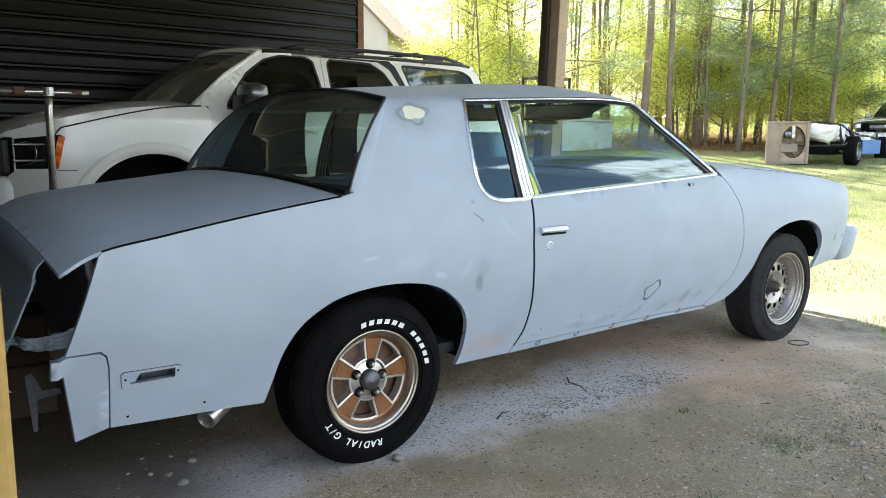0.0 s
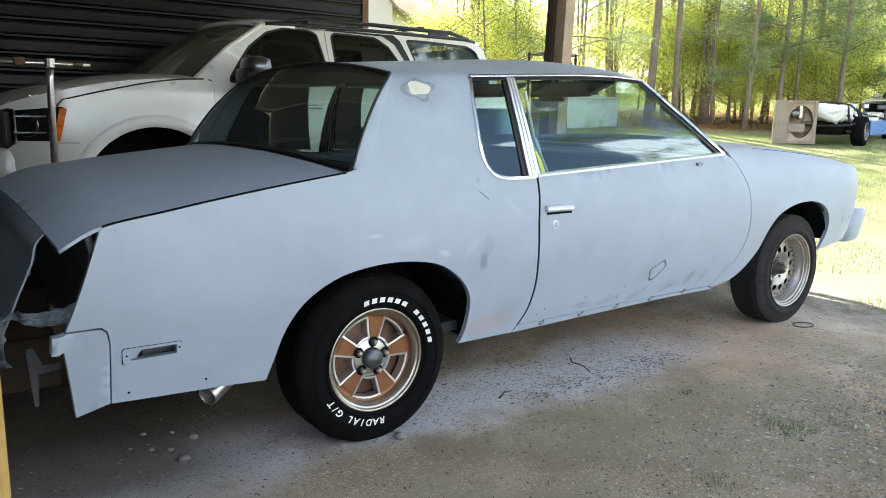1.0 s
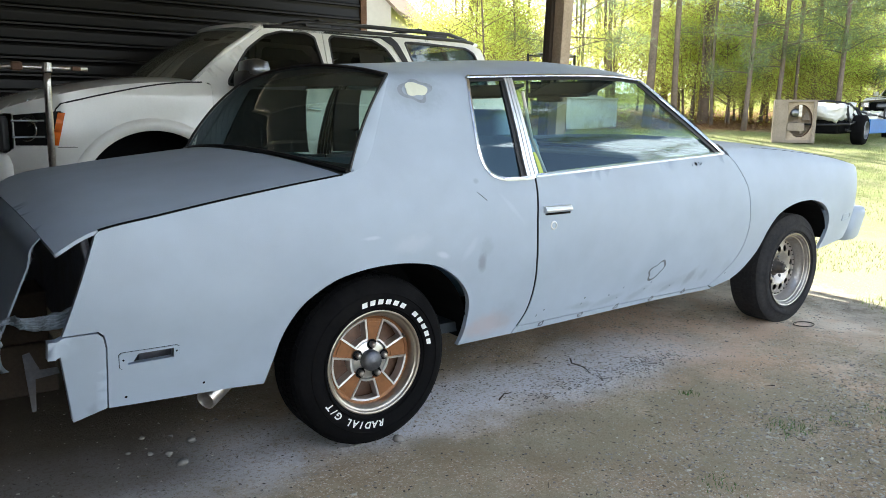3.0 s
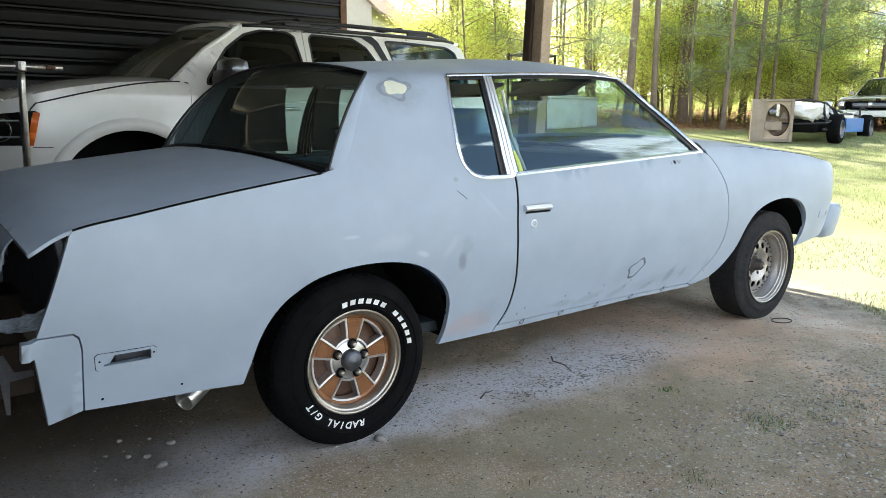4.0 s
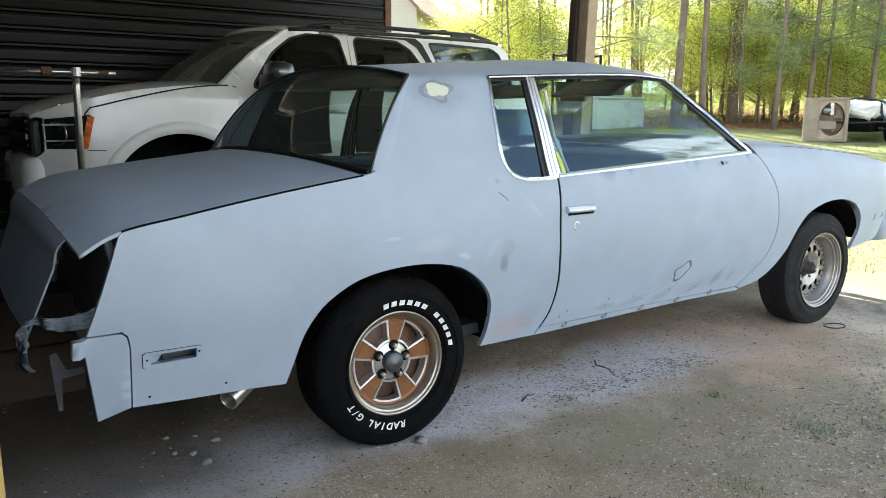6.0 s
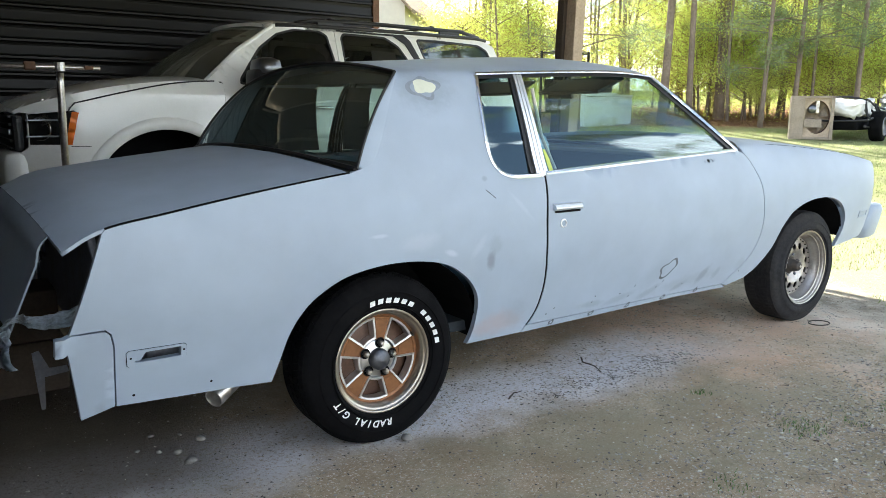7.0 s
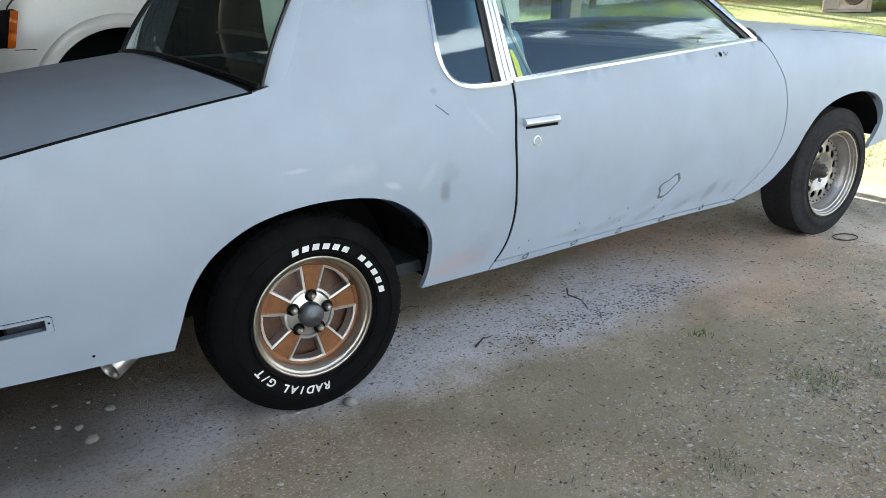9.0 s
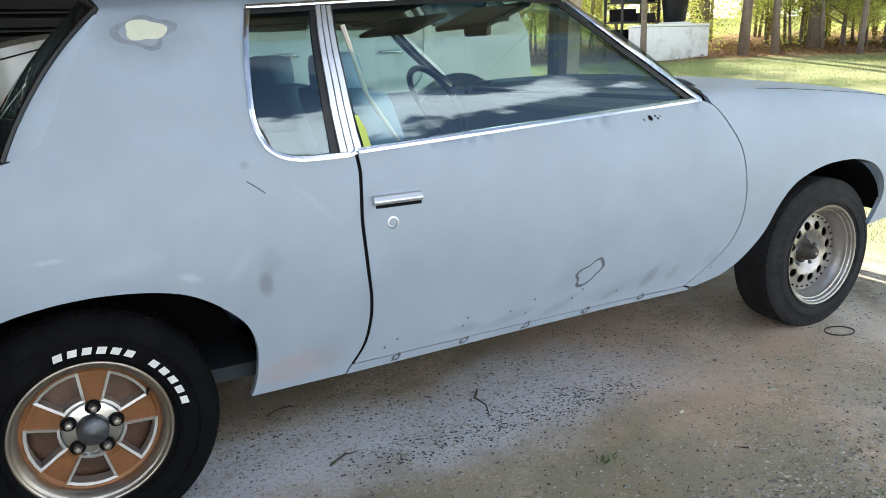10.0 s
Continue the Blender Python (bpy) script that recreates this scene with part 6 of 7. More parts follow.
def suv_roof():
    def place(x, y):
        s = abs(y) / 0.80
        return Vector((x, SY + y * (0.985 if x > 1.4 else 0.985), 1.895 + 0.035 * (1 - s ** 6) + 0.05 * (1 - s * s) - 0.20 * max(0, 1.42 - x) - 0.10 * max(0, x - 3.55)))
    line = [(1.42, -0.80), (2.4, -0.805), (3.70, -0.80), (3.86, -0.72), (3.92, 0.0), (3.86, 0.72), (3.70, 0.80), (2.4, 0.805), (1.42, 0.80)] + [(1.335 - 0.17 * (1 - s * s), 0.79 * s) for s in np.linspace(0.98, -0.98, 15)]
    return sheet(line, place, 0.09, rim=0.03, rim_dir=(0, 0, -1))


part("roof", suv_roof(), M_WHITEPAINT, suv, "white roof", True)
sws_bottom = lambda s: (0.72 - 0.30 * (1 - s * s), SY + 0.905 * s, 1.385 + 0.03 * (1 - s * s))
sws_top = lambda s: (1.36 - 0.17 * (1 - s * s), SY + 0.785 * s, 1.862 + 0.050 * (1 - s * s))
part("windshield", pane_grid(sws_bottom, sws_top, (-0.02, 0.03)), glass("suv_windscreen", (0.42, 0.40, 0.33), 0.02, 0.10, 0.22), suv, "brownish windshield, dust and reflections laid on as a veil", True).visible_shadow = False
suv_both("pillar", lambda: tube([Vector(sws_bottom(-1)) + Vector((0.0, -0.01, 0)), Vector(sws_bottom(-1)).lerp(Vector(sws_top(-1)), 0.5) + Vector((-0.02, -0.01, 0.03)), Vector(sws_top(-1)) + Vector((0, 0.0, 0.01))], 0.020, 8), M_WHITEPAINT, "white windshield pillar", True)
suv_both("pillar_panel", lambda: sheet([(0.70, 1.375), (0.845, 1.383), (1.10, 1.658), (1.325, 1.863), (1.37, 1.885), (1.27, 1.835), (1.0, 1.62)], on_suv, 0.06, rim=0.03), M_WHITEPAINT, "white windshield pillar panel", True)
part("wiper", tube([(0.50, 3.55, 1.41), (0.42, 3.95, 1.43), (0.44, 4.5, 1.44)], 0.012, 6), M_BLACK, suv, "black wiper arm")
part("cowl", box((0.42, SY - 0.86, 1.36), (0.84, SY + 0.86, 1.385), 0.01), M_BLACK, suv, "black wiper cowl")
suv_both("roof_rail", lambda: add_box(add_box(tube([(1.62, SY - 0.70, 1.925), (1.80, SY - 0.70, 1.962), (2.5, SY - 0.70, 1.972), (3.48, SY - 0.70, 1.962), (3.72, SY - 0.68, 1.915)], 0.02, 8), (1.84, SY - 0.715, 1.90), (2.10, SY - 0.685, 1.968), 0.008), (3.2, SY - 0.715, 1.90), (3.45, SY - 0.685, 1.962), 0.008), M_BLACK, "black roof rail", True)
for x in (1.98, 3.1):
    part("cross_bar", box((x, SY - 0.70, 1.975), (x + 0.05, SY + 0.70, 2.0), 0.008), M_BLACK, suv, "black roof cross bar")
part("dark_band", sheet([(1.985, 1.868), (2.60, 1.86), (2.72, 1.79), (2.925, 1.42), (2.975, 1.42), (2.78, 1.83), (2.70, 1.893), (1.985, 1.900)], lambda x, z: on_suv(x, z, 0.012), 0.06, rim=0.014), M_BLACK, suv, "black door-top trim")
suv_both("roof_ditch", lambda: tube([(1.40, SY - 0.782, 1.888), (1.60, SY - 0.792, 1.900), (2.6, SY - 0.797, 1.903), (3.60, SY - 0.792, 1.896), (3.74, SY - 0.775, 1.880)], 0.017, 8), M_BLACK, "black roof ditch moulding", True)
# lamps
head = part("headlight", sheet(LAMP, lambda x, z: on_suv(x, z, -0.05), 0.08, rim=0), M_BLACK, suv, "dark headlight with chrome bars", True)
part("bulb_bowl", lathe([(0.0, 0.03), (0.05, 0.02), (0.085, -0.01), (0.09, 0.0)], 20, Matrix.Translation((-0.52, 3.36, 1.0)) @ Matrix.Rotation(radians(-40), 4, "Z")), M_CHROME, head, "chrome lamp bowl", True)
for z in (0.94, 1.06):
    part("lamp_bar", box((-0.62, 3.30, z), (-0.40, 3.315, z + 0.014), 0.004), M_CAP, head, "dull chrome lamp bar")
part("lens", sheet(LAMP, lambda x, z: on_suv(x, z, 0.002), 0.08, rim=0), glass("lamp_lens", (0.75, 0.75, 0.72)), head, "clear lens", True).visible_shadow = False
part("turn_lamp", sheet([(-0.375, 0.885), (-0.328, 0.885), (-0.268, 1.125), (-0.315, 1.13)], lambda x, z: on_suv(x, z, 0.006), 0.05, rim=0.02), M_ORANGE, head, "amber turn lamp", True)
part("far_headlight", flip(sheet(LAMP, lambda x, z: on_suv(x, z, -0.004), 0.08, rim=0)), M_STEEL, suv, "clear headlight", True)
gr = bmesh.new()
for z in np.arange(0.84, 1.08, 0.06):
    add_box(gr, (-0.715, SY - 0.70, z), (-0.69, SY + 0.70, z + 0.022), 0.006)
add_box(gr, (-0.695, SY - 0.795, 0.83), (-0.62, SY + 0.795, 1.105), 0.03)
part("grille", gr, M_BLACK, suv, "black barred grille")
part("front_bumper", box((-0.775, SY - 0.845, 0.42), (-0.56, SY + 0.845, 0.835), 0.10), M_WHITEPAINT, suv, "white front bumper", True)
part("grille_bar", box((-0.722, SY - 0.74, 0.955), (-0.70, SY + 0.74, 1.0), 0.008), M_CAP, suv, "grey bar across the grille")
part("rear_bumper", box((4.02, SY - 0.88, 0.45), (4.28, SY + 0.88, 0.72), 0.06), M_WHITEPAINT, suv, "white rear bumper", True)
part("tailgate", sheet([(-0.90, 0.6), (0.90, 0.6), (0.90, 1.3), (0.74, 1.84), (-0.74, 1.84), (-0.90, 1.3)], lambda y, z: Vector((4.08 - 0.40 * max(0, z - 1.3), SY + y, z)), 0.1, rim=0.03, rim_dir=(-1, 0, 0)), M_WHITEPAINT, suv, "white tailgate", True)
mir = part("door_mirror", box((1.00, 2.87, 1.27), (1.24, 3.17, 1.49), 0.07), M_BLACK, suv, "black door mirror with chrome cap", True)
part("mirror_cap", box((1.03, 2.86, 1.40), (1.235, 3.15, 1.575), 0.078), M_CAP, mir, "dark chrome mirror cap", True)
part("mirror_base", box((1.08, 3.02, 1.32), (1.26, 3.24, 1.40), 0.02), M_BLACK, mir, "black mirror base", True)
part("hood_emblem", box((-0.50, 3.33, 1.20), (-0.46, 3.34, 1.222), 0.004), M_CHROME, suv, "small chrome hood nozzle")
part("fender_seam", suv_ribbon([(-0.335, 0.873), (-0.28, 0.873), (-0.20, 0.872)], 0.006, 0.0015), M_BLACK, suv, "bumper shut line")
part("suv_floor", box((-0.5, SY - 0.9, 0.35), (3.9, SY + 0.9, 0.46)), M_TAR, suv, "dark floor pan")
part("seats", add_box(add_box(box((1.55, SY - 0.80, 0.46), (1.75, SY - 0.15, 1.62), 0.06), (1.55, SY + 0.15, 0.46), (1.75, SY + 0.80, 1.62), 0.06), (2.6, SY - 0.8, 0.46), (2.8, SY + 0.8, 1.55), 0.06), M_CABIN, suv, "dark seats", True)
part("dash", box((0.70, SY - 0.85, 1.0), (1.05, SY + 0.85, 1.36), 0.06), M_CABIN, suv, "dark dashboard", True)
part("window_sticker", raw([on_suv(2.33, 1.54, -0.016), on_suv(2.62, 1.52, -0.016), on_suv(2.60, 1.70, -0.016), on_suv(2.34, 1.72, -0.016)], [(0, 1, 2, 3)]), M_HOUSE, suv, "pale paper sticker inside the window")
suv_both("wheel_well", lambda: lathe([(0.60, 0.0), (0.60, 0.42), (0.0, 0.42)], 32, Matrix.Translation((0.365, SY - 0.985, 0.44))), M_TAR, "black wheel well")
for cx in (0.365, 3.26):
    for sgn in (-1, 1):
        m = Matrix.Translation((cx, SY + sgn * 0.97, 0.395)) @ Matrix.Scale(-sgn, 4, (0, 1, 0))
        w = part("wheel", lathe([(0.0, 0.02), (0.06, 0.015), (0.08, 0.04), (0.20, 0.03), (0.225, 0.0), (0.23, 0.01)], 32, m), M_STEEL, suv, "alloy wheel", True)
        part("tyre", lathe([(0.22, 0.02), (0.25, 0.0), (0.36, 0.0), (0.395, 0.03), (0.395, 0.24), (0.36, 0.27), (0.22, 0.26)], 40, m), M_RUBBER, w, "black tyre", True)


# ---- pipe stand between the vehicles ----
stand = thing("pipe_stand", "grey steel pipe stand with a rusty cross bar", "stand", (-0.555, 2.0, 0))
part("pole", tube([(-0.575, 2.0, 0.02), (-0.555, 2.0, 1.30), (-0.553, 2.0, 1.36)], 0.021, 10), M_STEEL, stand, "grey steel pole", True)
part("collar", lathe([(0.0, 0.0), (0.03, 0.0), (0.03, 0.05), (0.0, 0.05)], 12, Matrix.Translation((-0.553, 2.0, 1.37)) @ Matrix.Rotation(radians(90), 4, "X")), M_STEEL, stand, "pole collar")
part("cross_bar", tube([(-1.15, 2.0, 1.385), (-0.60, 2.0, 1.392), (-0.33, 2.0, 1.392)], 0.013, 8), M_STEEL, stand, "pale cross bar", True)
part("clamp", box((-0.74, 1.97, 1.37), (-0.68, 2.03, 1.42), 0.01), M_RUST, stand, "rusty clamp")
part("clamp", box((-0.42, 1.98, 1.38), (-0.37, 2.02, 1.405), 0.006), M_RUST, stand, "rusty clamp")
for a in (0.5, 2.6, 4.7):
    part("leg", tube([(-0.575, 2.0, 0.10), (-0.575 + 0.3 * math.cos(a), 2.0 + 0.3 * math.sin(a), 0.015)], 0.014, 7), M_STEEL, stand)


# ---- things in the yard ----
def fan_crate():
    t = thing("fan_crate", "weathered plywood fan housing on the lawn", "crate")
    w, h, d = 0.79, 0.86, 0.55
    for lo, hi in (((0, 0, 0), (0.06, d, h)), ((w - 0.06, 0, 0), (w, d, h)), ((0.06, 0.01, h - 0.05), (w - 0.06, d, h)), ((0.06, 0.01, 0), (w - 0.06, d, 0.05))):
        part("board", box(lo, hi, 0.006), M_GREYPLY, t)
    cx, cz = 0.50, 0.44
    hoop = [(cx + 0.225 * math.cos(a), cz + 0.325 * math.sin(a)) for a in np.linspace(0, 2 * math.pi, 40, endpoint=False)]
    part("front_board", box((0.06, 0.0, 0.05), (0.255, 0.028, h - 0.05), 0.004), M_GREYPLY, t, "wide plywood board")
    part("shroud_panel", sheet([(0.258, 0.05), (w - 0.06, 0.05), (w - 0.06, h - 0.05), (0.258, h - 0.05)], lambda x, z: Vector((x, 0.05, z)), 0.15, holes=[hoop], rim=0.012, edge_step=0.05), M_WOOD, t, "plywood panel with a round fan opening")
    part("shroud_ring", raw([(cx + k * 0.225 * math.cos(a), y, cz + k * 0.325 * math.sin(a)) for y, k in ((0.055, 1.0), (0.245, 0.97)) for a in np.linspace(0, 2 * math.pi, 32, endpoint=False)], [(i, (i + 1) % 32, 32 + (i + 1) % 32, 32 + i) for i in range(32)]), M_RUST, t, "round fan shroud")
    part("back_panel", box((0.06, 0.25, 0.05), (w - 0.06, 0.27, h - 0.05)), M_WOOD, t, "plywood back")
    for k in range(4):
        a = 0.5 + math.pi * k / 2
        bl_v = [(cx + r * math.cos(a + da) * 0.9, y, cz + 1.3 * r * math.sin(a + da)) for y0 in (0.0, 0.006) for r, da, y in ((0.05, -0.3, 0.16 + y0), (0.21, -0.42, 0.12 + y0), (0.22, 0.35, 0.22 + y0), (0.05, 0.4, 0.20 + y0))]
        part("fan_blade", raw(bl_v, [(0, 1, 2, 3), (7, 6, 5, 4), (0, 4, 5, 1), (1, 5, 6, 2), (2, 6, 7, 3), (3, 7, 4, 0)]), M_GREYPLY, t, "bent fan blade")
    part("motor", lathe([(0.0, -0.02), (0.07, -0.015), (0.085, 0.02), (0.085, 0.15), (0.0, 0.16)], 20, Matrix.Translation((0.40, 0.05, 0.60))), M_CAP, t, "grey-blue fan motor", True)
    part("motor_bracket", box((0.46, 0.04, 0.52), (0.52, 0.06, 0.76), 0.004), M_STEEL, t, "pale metal bracket")
    part("cross_board", box((0.26, 0.02, 0.24), (0.58, 0.045, 0.40), 0.004), M_GREYPLY, t)
    return t


def facing(x, y, ang, dz=0.0):
    return Matrix.Translation((x, y, ground_z(x, y) + dz)) @ Matrix.Rotation(ang, 4, "Z")


crate = fan_crate()
crate.matrix_basis = facing(13.24, 5.60, math.atan2(-0.66, 0.43))


def buggy_wheel(t, x, y, r, w):
    m = Matrix.Translation((x, y, r))
    b = part("wheel", lathe([(0.0, 0.05), (0.05, 0.04), (r * 0.55, 0.06), (r * 0.60, 0.0), (r * 0.62, 0.01)], 28, m), M_CAP, t, "grey wheel", True)
    part("tyre", lathe([(r * 0.58, 0.02), (r * 0.75, 0.0), (r * 0.94, 0.02), (r, 0.05), (r, w - 0.05), (r * 0.94, w - 0.02), (r * 0.6, w)], 32, m), M_RUBBER, b, "wide black tyre", True)


def race_car():
    """An open-wheel dirt racer: bare tube frame, pale tarp over the body, blue side panel."""
    t = thing("race_car", "derelict open-wheel race car with white body and black tubes", "car")
    for x, y in ((0.0, -0.05), (2.65, -0.05), (0.0, 1.35), (2.65, 1.35)):
        buggy_wheel(t, x, y, 0.30, 0.26)
    for i, pts in enumerate([[(-0.75, 0.1, 0.42), (0.2, 0.15, 0.50), (1.0, 0.15, 0.62), (2.7, 0.2, 0.55)], [(-0.75, 1.2, 0.42), (1.0, 1.15, 0.62), (2.7, 1.1, 0.55)], [(-0.75, 0.1, 0.42), (-0.8, 0.65, 0.40), (-0.75, 1.2, 0.42)],
                             [(-0.4, 0.2, 0.5), (-0.35, 0.25, 0.82), (0.6, 0.3, 0.70), (1.3, 0.2, 0.62)], [(-0.4, 1.1, 0.5), (-0.35, 1.0, 0.85), (0.6, 1.0, 0.72)], [(-0.35, 0.25, 0.82), (-0.4, 0.62, 0.88), (-0.35, 1.0, 0.85)],
                             [(0.3, 0.15, 0.50), (0.5, 0.30, 0.75), (0.9, 0.15, 0.40)], [(-0.7, 0.15, 0.30), (0.3, 0.2, 0.28), (1.2, 0.1, 0.45)], [(-0.1, 0.0, 0.30), (0.4, 0.5, 0.5)], [(-0.6, 0.1, 0.45), (0.0, 0.4, 0.75), (0.4, 0.2, 0.5)],
                             [(2.2, 0.1, 0.35), (2.3, 0.15, 0.75), (2.9, 0.15, 0.70)], [(0.0, 0.1, 0.3), (0.0, 1.3, 0.3)], [(2.65, 0.1, 0.3), (2.65, 1.3, 0.3)]]):
        part("frame_tube", tube(smooth_line(pts, 4), 0.022, 6), M_BLACK, t, "black frame tube")
    for nm, x0, x1, y0, y1, z0, z1, mt, lb in (("hood_cover", -0.62, 0.45, 0.30, 1.10, 0.50, 0.80, M_PALE_CLOTH, "crumpled white sheet over the nose"), ("tail_cover", 1.1, 2.9, 0.2, 1.1, 0.45, 0.66, M_WHITEPAINT, "white tail cover")):
        bm = box((x0, y0, z0), (x1, y1, z1), 0.06)
        bmesh.ops.subdivide_edges(bm, edges=bm.edges[:], cuts=3, use_grid_fill=True)
        bmesh.ops.subdivide_edges(bm, edges=bm.edges[:], cuts=1, use_grid_fill=True)
        for v in bm.verts:
            v.co += 0.11 * noise.noise_vector(v.co * 4.0) + 0.05 * noise.noise_vector(v.co * 11.0)
        part(nm, bm, mt, t, lb, True)
    part("side_panel", box((0.55, 0.02, 0.22), (2.15, 0.07, 0.52), 0.015), M_BLUE, t, "blue side panel")
    part("engine_block", box((-0.5, 0.35, 0.22), (0.8, 1.0, 0.50), 0.05), M_TAR, t, "dark engine and pan")
    return t


racer = race_car()
racer.matrix_basis = facing(14.68, 4.47, math.atan2(0.57, 2.64))


def pickup():
    t = thing("pickup_truck", "white pickup truck parked on the grass", "car")
    side = [(0.0, 0.45), (0.02, 0.95), (0.15, 1.03), (1.2, 1.10), (1.75, 1.62), (2.1, 1.68), (3.0, 1.66), (3.25, 1.15), (5.2, 1.12), (5.25, 0.55), (4.75, 0.5)] + arc(4.25, 0.42, 0.48, 10, 170, 14) + [(3.7, 0.45), (1.5, 0.45)] + arc(0.95, 0.42, 0.48, 10, 170, 14) + [(0.4, 0.45)]
    win = [(1.35, 1.12), (1.80, 1.56), (2.9, 1.58), (3.02, 1.14)]
    hw = lambda z: 0.92 - 0.32 * max(0, z - 1.1)
    for s in (1, -1):
        part("body_side", sheet(side, lambda x, z: Vector((x, -s * hw(z), z)), 0.12, holes=[win], rim=0.03, rim_dir=(0, s, 0), edge_step=0.05), M_WHITEPAINT, t, "white body side", True)
        part("side_window", sheet(win, lambda x, z: Vector((x, -s * (hw(z) - 0.01), z)), 0.3, rim=0), M_GLASS_DARK, t, "dark window")
        part("headlight", box((-0.02, -0.86 * s - 0.12, 0.74), (0.06, -0.86 * s + 0.12, 0.90), 0.02), M_CHROME, t, "clear headlight")
        part("door_mirror", box((1.42, -1.08 * s - 0.06, 1.12), (1.52, -1.08 * s + 0.08, 1.26), 0.02), M_WHITEPAINT, t, "white mirror")
        for x in (0.95, 4.25):
            m = Matrix.Translation((x, -0.90 * s, 0.36)) @ Matrix.Scale(s, 4, (0, 1, 0))
            w = part("wheel", lathe([(0.0, 0.04), (0.18, 0.04), (0.21, 0.0)], 24, m), M_STEEL, t, "steel wheel", True)
            part("tyre", lathe([(0.2, 0.02), (0.24, 0.0), (0.33, 0.0), (0.36, 0.03), (0.36, 0.22), (0.2, 0.24)], 28, m), M_RUBBER, w, "black tyre", True)
    part("hood", sheet([(0.02, -0.9), (1.25, -0.9), (1.05, 0), (1.25, 0.9), (0.02, 0.9), (-0.06, 0)], lambda x, y: Vector((x, y, 0.97 + 0.10 * min(1, x / 1.2) + 0.05 * (1 - (y / 0.9) ** 2))), 0.12, rim=0.03, rim_dir=(0, 0, -1)), M_WHITEPAINT, t, "white hood", True)
    part("windshield", pane_grid(lambda s: (1.25 - 0.18 * (1 - s * s), 0.88 * s, 1.10), lambda s: (1.80 - 0.08 * (1 - s * s), 0.74 * s, 1.63), (-0.02, 0.02)), M_GLASS_DARK, t, "windshield", True)
    part("roof", sheet([(1.74, -0.74), (3.0, -0.74), (3.0, 0.74), (1.74, 0.74)], lambda x, y: Vector((x, y, 1.64 + 0.05 * (1 - (y / 0.74) ** 2))), 0.15, rim=0.03, rim_dir=(0, 0, -1)), M_WHITEPAINT, t, "white cab roof", True)
    part("grille", box((-0.05, -0.52, 0.70), (0.02, 0.52, 0.86), 0.05), M_CAP, t, "dark grille")
    part("grille_badge", lathe([(0.0, -0.012), (0.05, -0.010), (0.07, 0.0)], 16, Matrix.Translation((-0.05, 0, 0.80)) @ Matrix.Rotation(radians(-90), 4, "Z")), M_CHROME, t, "plain oval badge")
    part("front_bumper", box((-0.12, -0.90, 0.42), (0.10, 0.90, 0.62), 0.04), M_WHITEPAINT, t, "white bumper", True)
    part("cargo_bed", box((3.2, -0.88, 0.5), (5.2, 0.88, 1.0), 0.03), M_WHITEPAINT, t, "white bed")
    part("floor_pan", box((0.2, -0.8, 0.40), (3.2, 0.8, 0.9), 0.03), M_TAR, t, "dark floor")
    return t


truck = pickup()
truck.matrix_basis = facing(18.75, 5.70, radians(5)) @ Matrix.Scale(0.82, 4)
copy_thing(truck, facing(28.6, 25.6, radians(48)))


def freezer():
    t = thing("chest_freezer", "white chest freezer with rust stains standing outdoors", "freezer")
    part("body", box((0, 0, 0.05), (1.95, 0.75, 0.80), 0.02), mat("stained_white_enamel", (0.74, 0.75, 0.74), 0.4, var=0.06, dirt=(0.33, 0.28, 0.22), dirt_amount=0.7, dirt_scale=2.6), t, "white enamel body with stains", True)
    part("lid", box((-0.015, -0.015, 0.805), (1.965, 0.765, 0.87), 0.02), M_WHITEPAINT, t, "white lid", True)
    for x in (0.08, 1.8):
        part("foot", box((x, 0.06, 0), (x + 0.08, 0.14, 0.05)), M_BLACK, t)
    return t


fz = freezer()
fz_m = facing(11.16, 9.27, math.atan2(0.20, 1.95), -0.03) @ Matrix.Scale(0.9, 4)
fz.matrix_basis = fz_m
bin_thing = thing("plastic_bin", "black plastic bin standing on the freezer", "bin")
part("tub", lathe([(0.0, 0.0), (0.24, 0.0), (0.32, 0.62), (0.34, 0.64), (0.34, 0.67), (0.31, 0.67), (0.23, 0.02)], 28, Matrix.Rotation(radians(90), 4, "X")), M_BLACK, bin_thing, smooth=True)
part("handle", box((0.30, -0.06, 0.50), (0.37, 0.06, 0.55), 0.01), M_BLACK, bin_thing)
bin_thing.matrix_basis = fz_m @ Matrix.Translation((1.15, 0.38, 0.872))


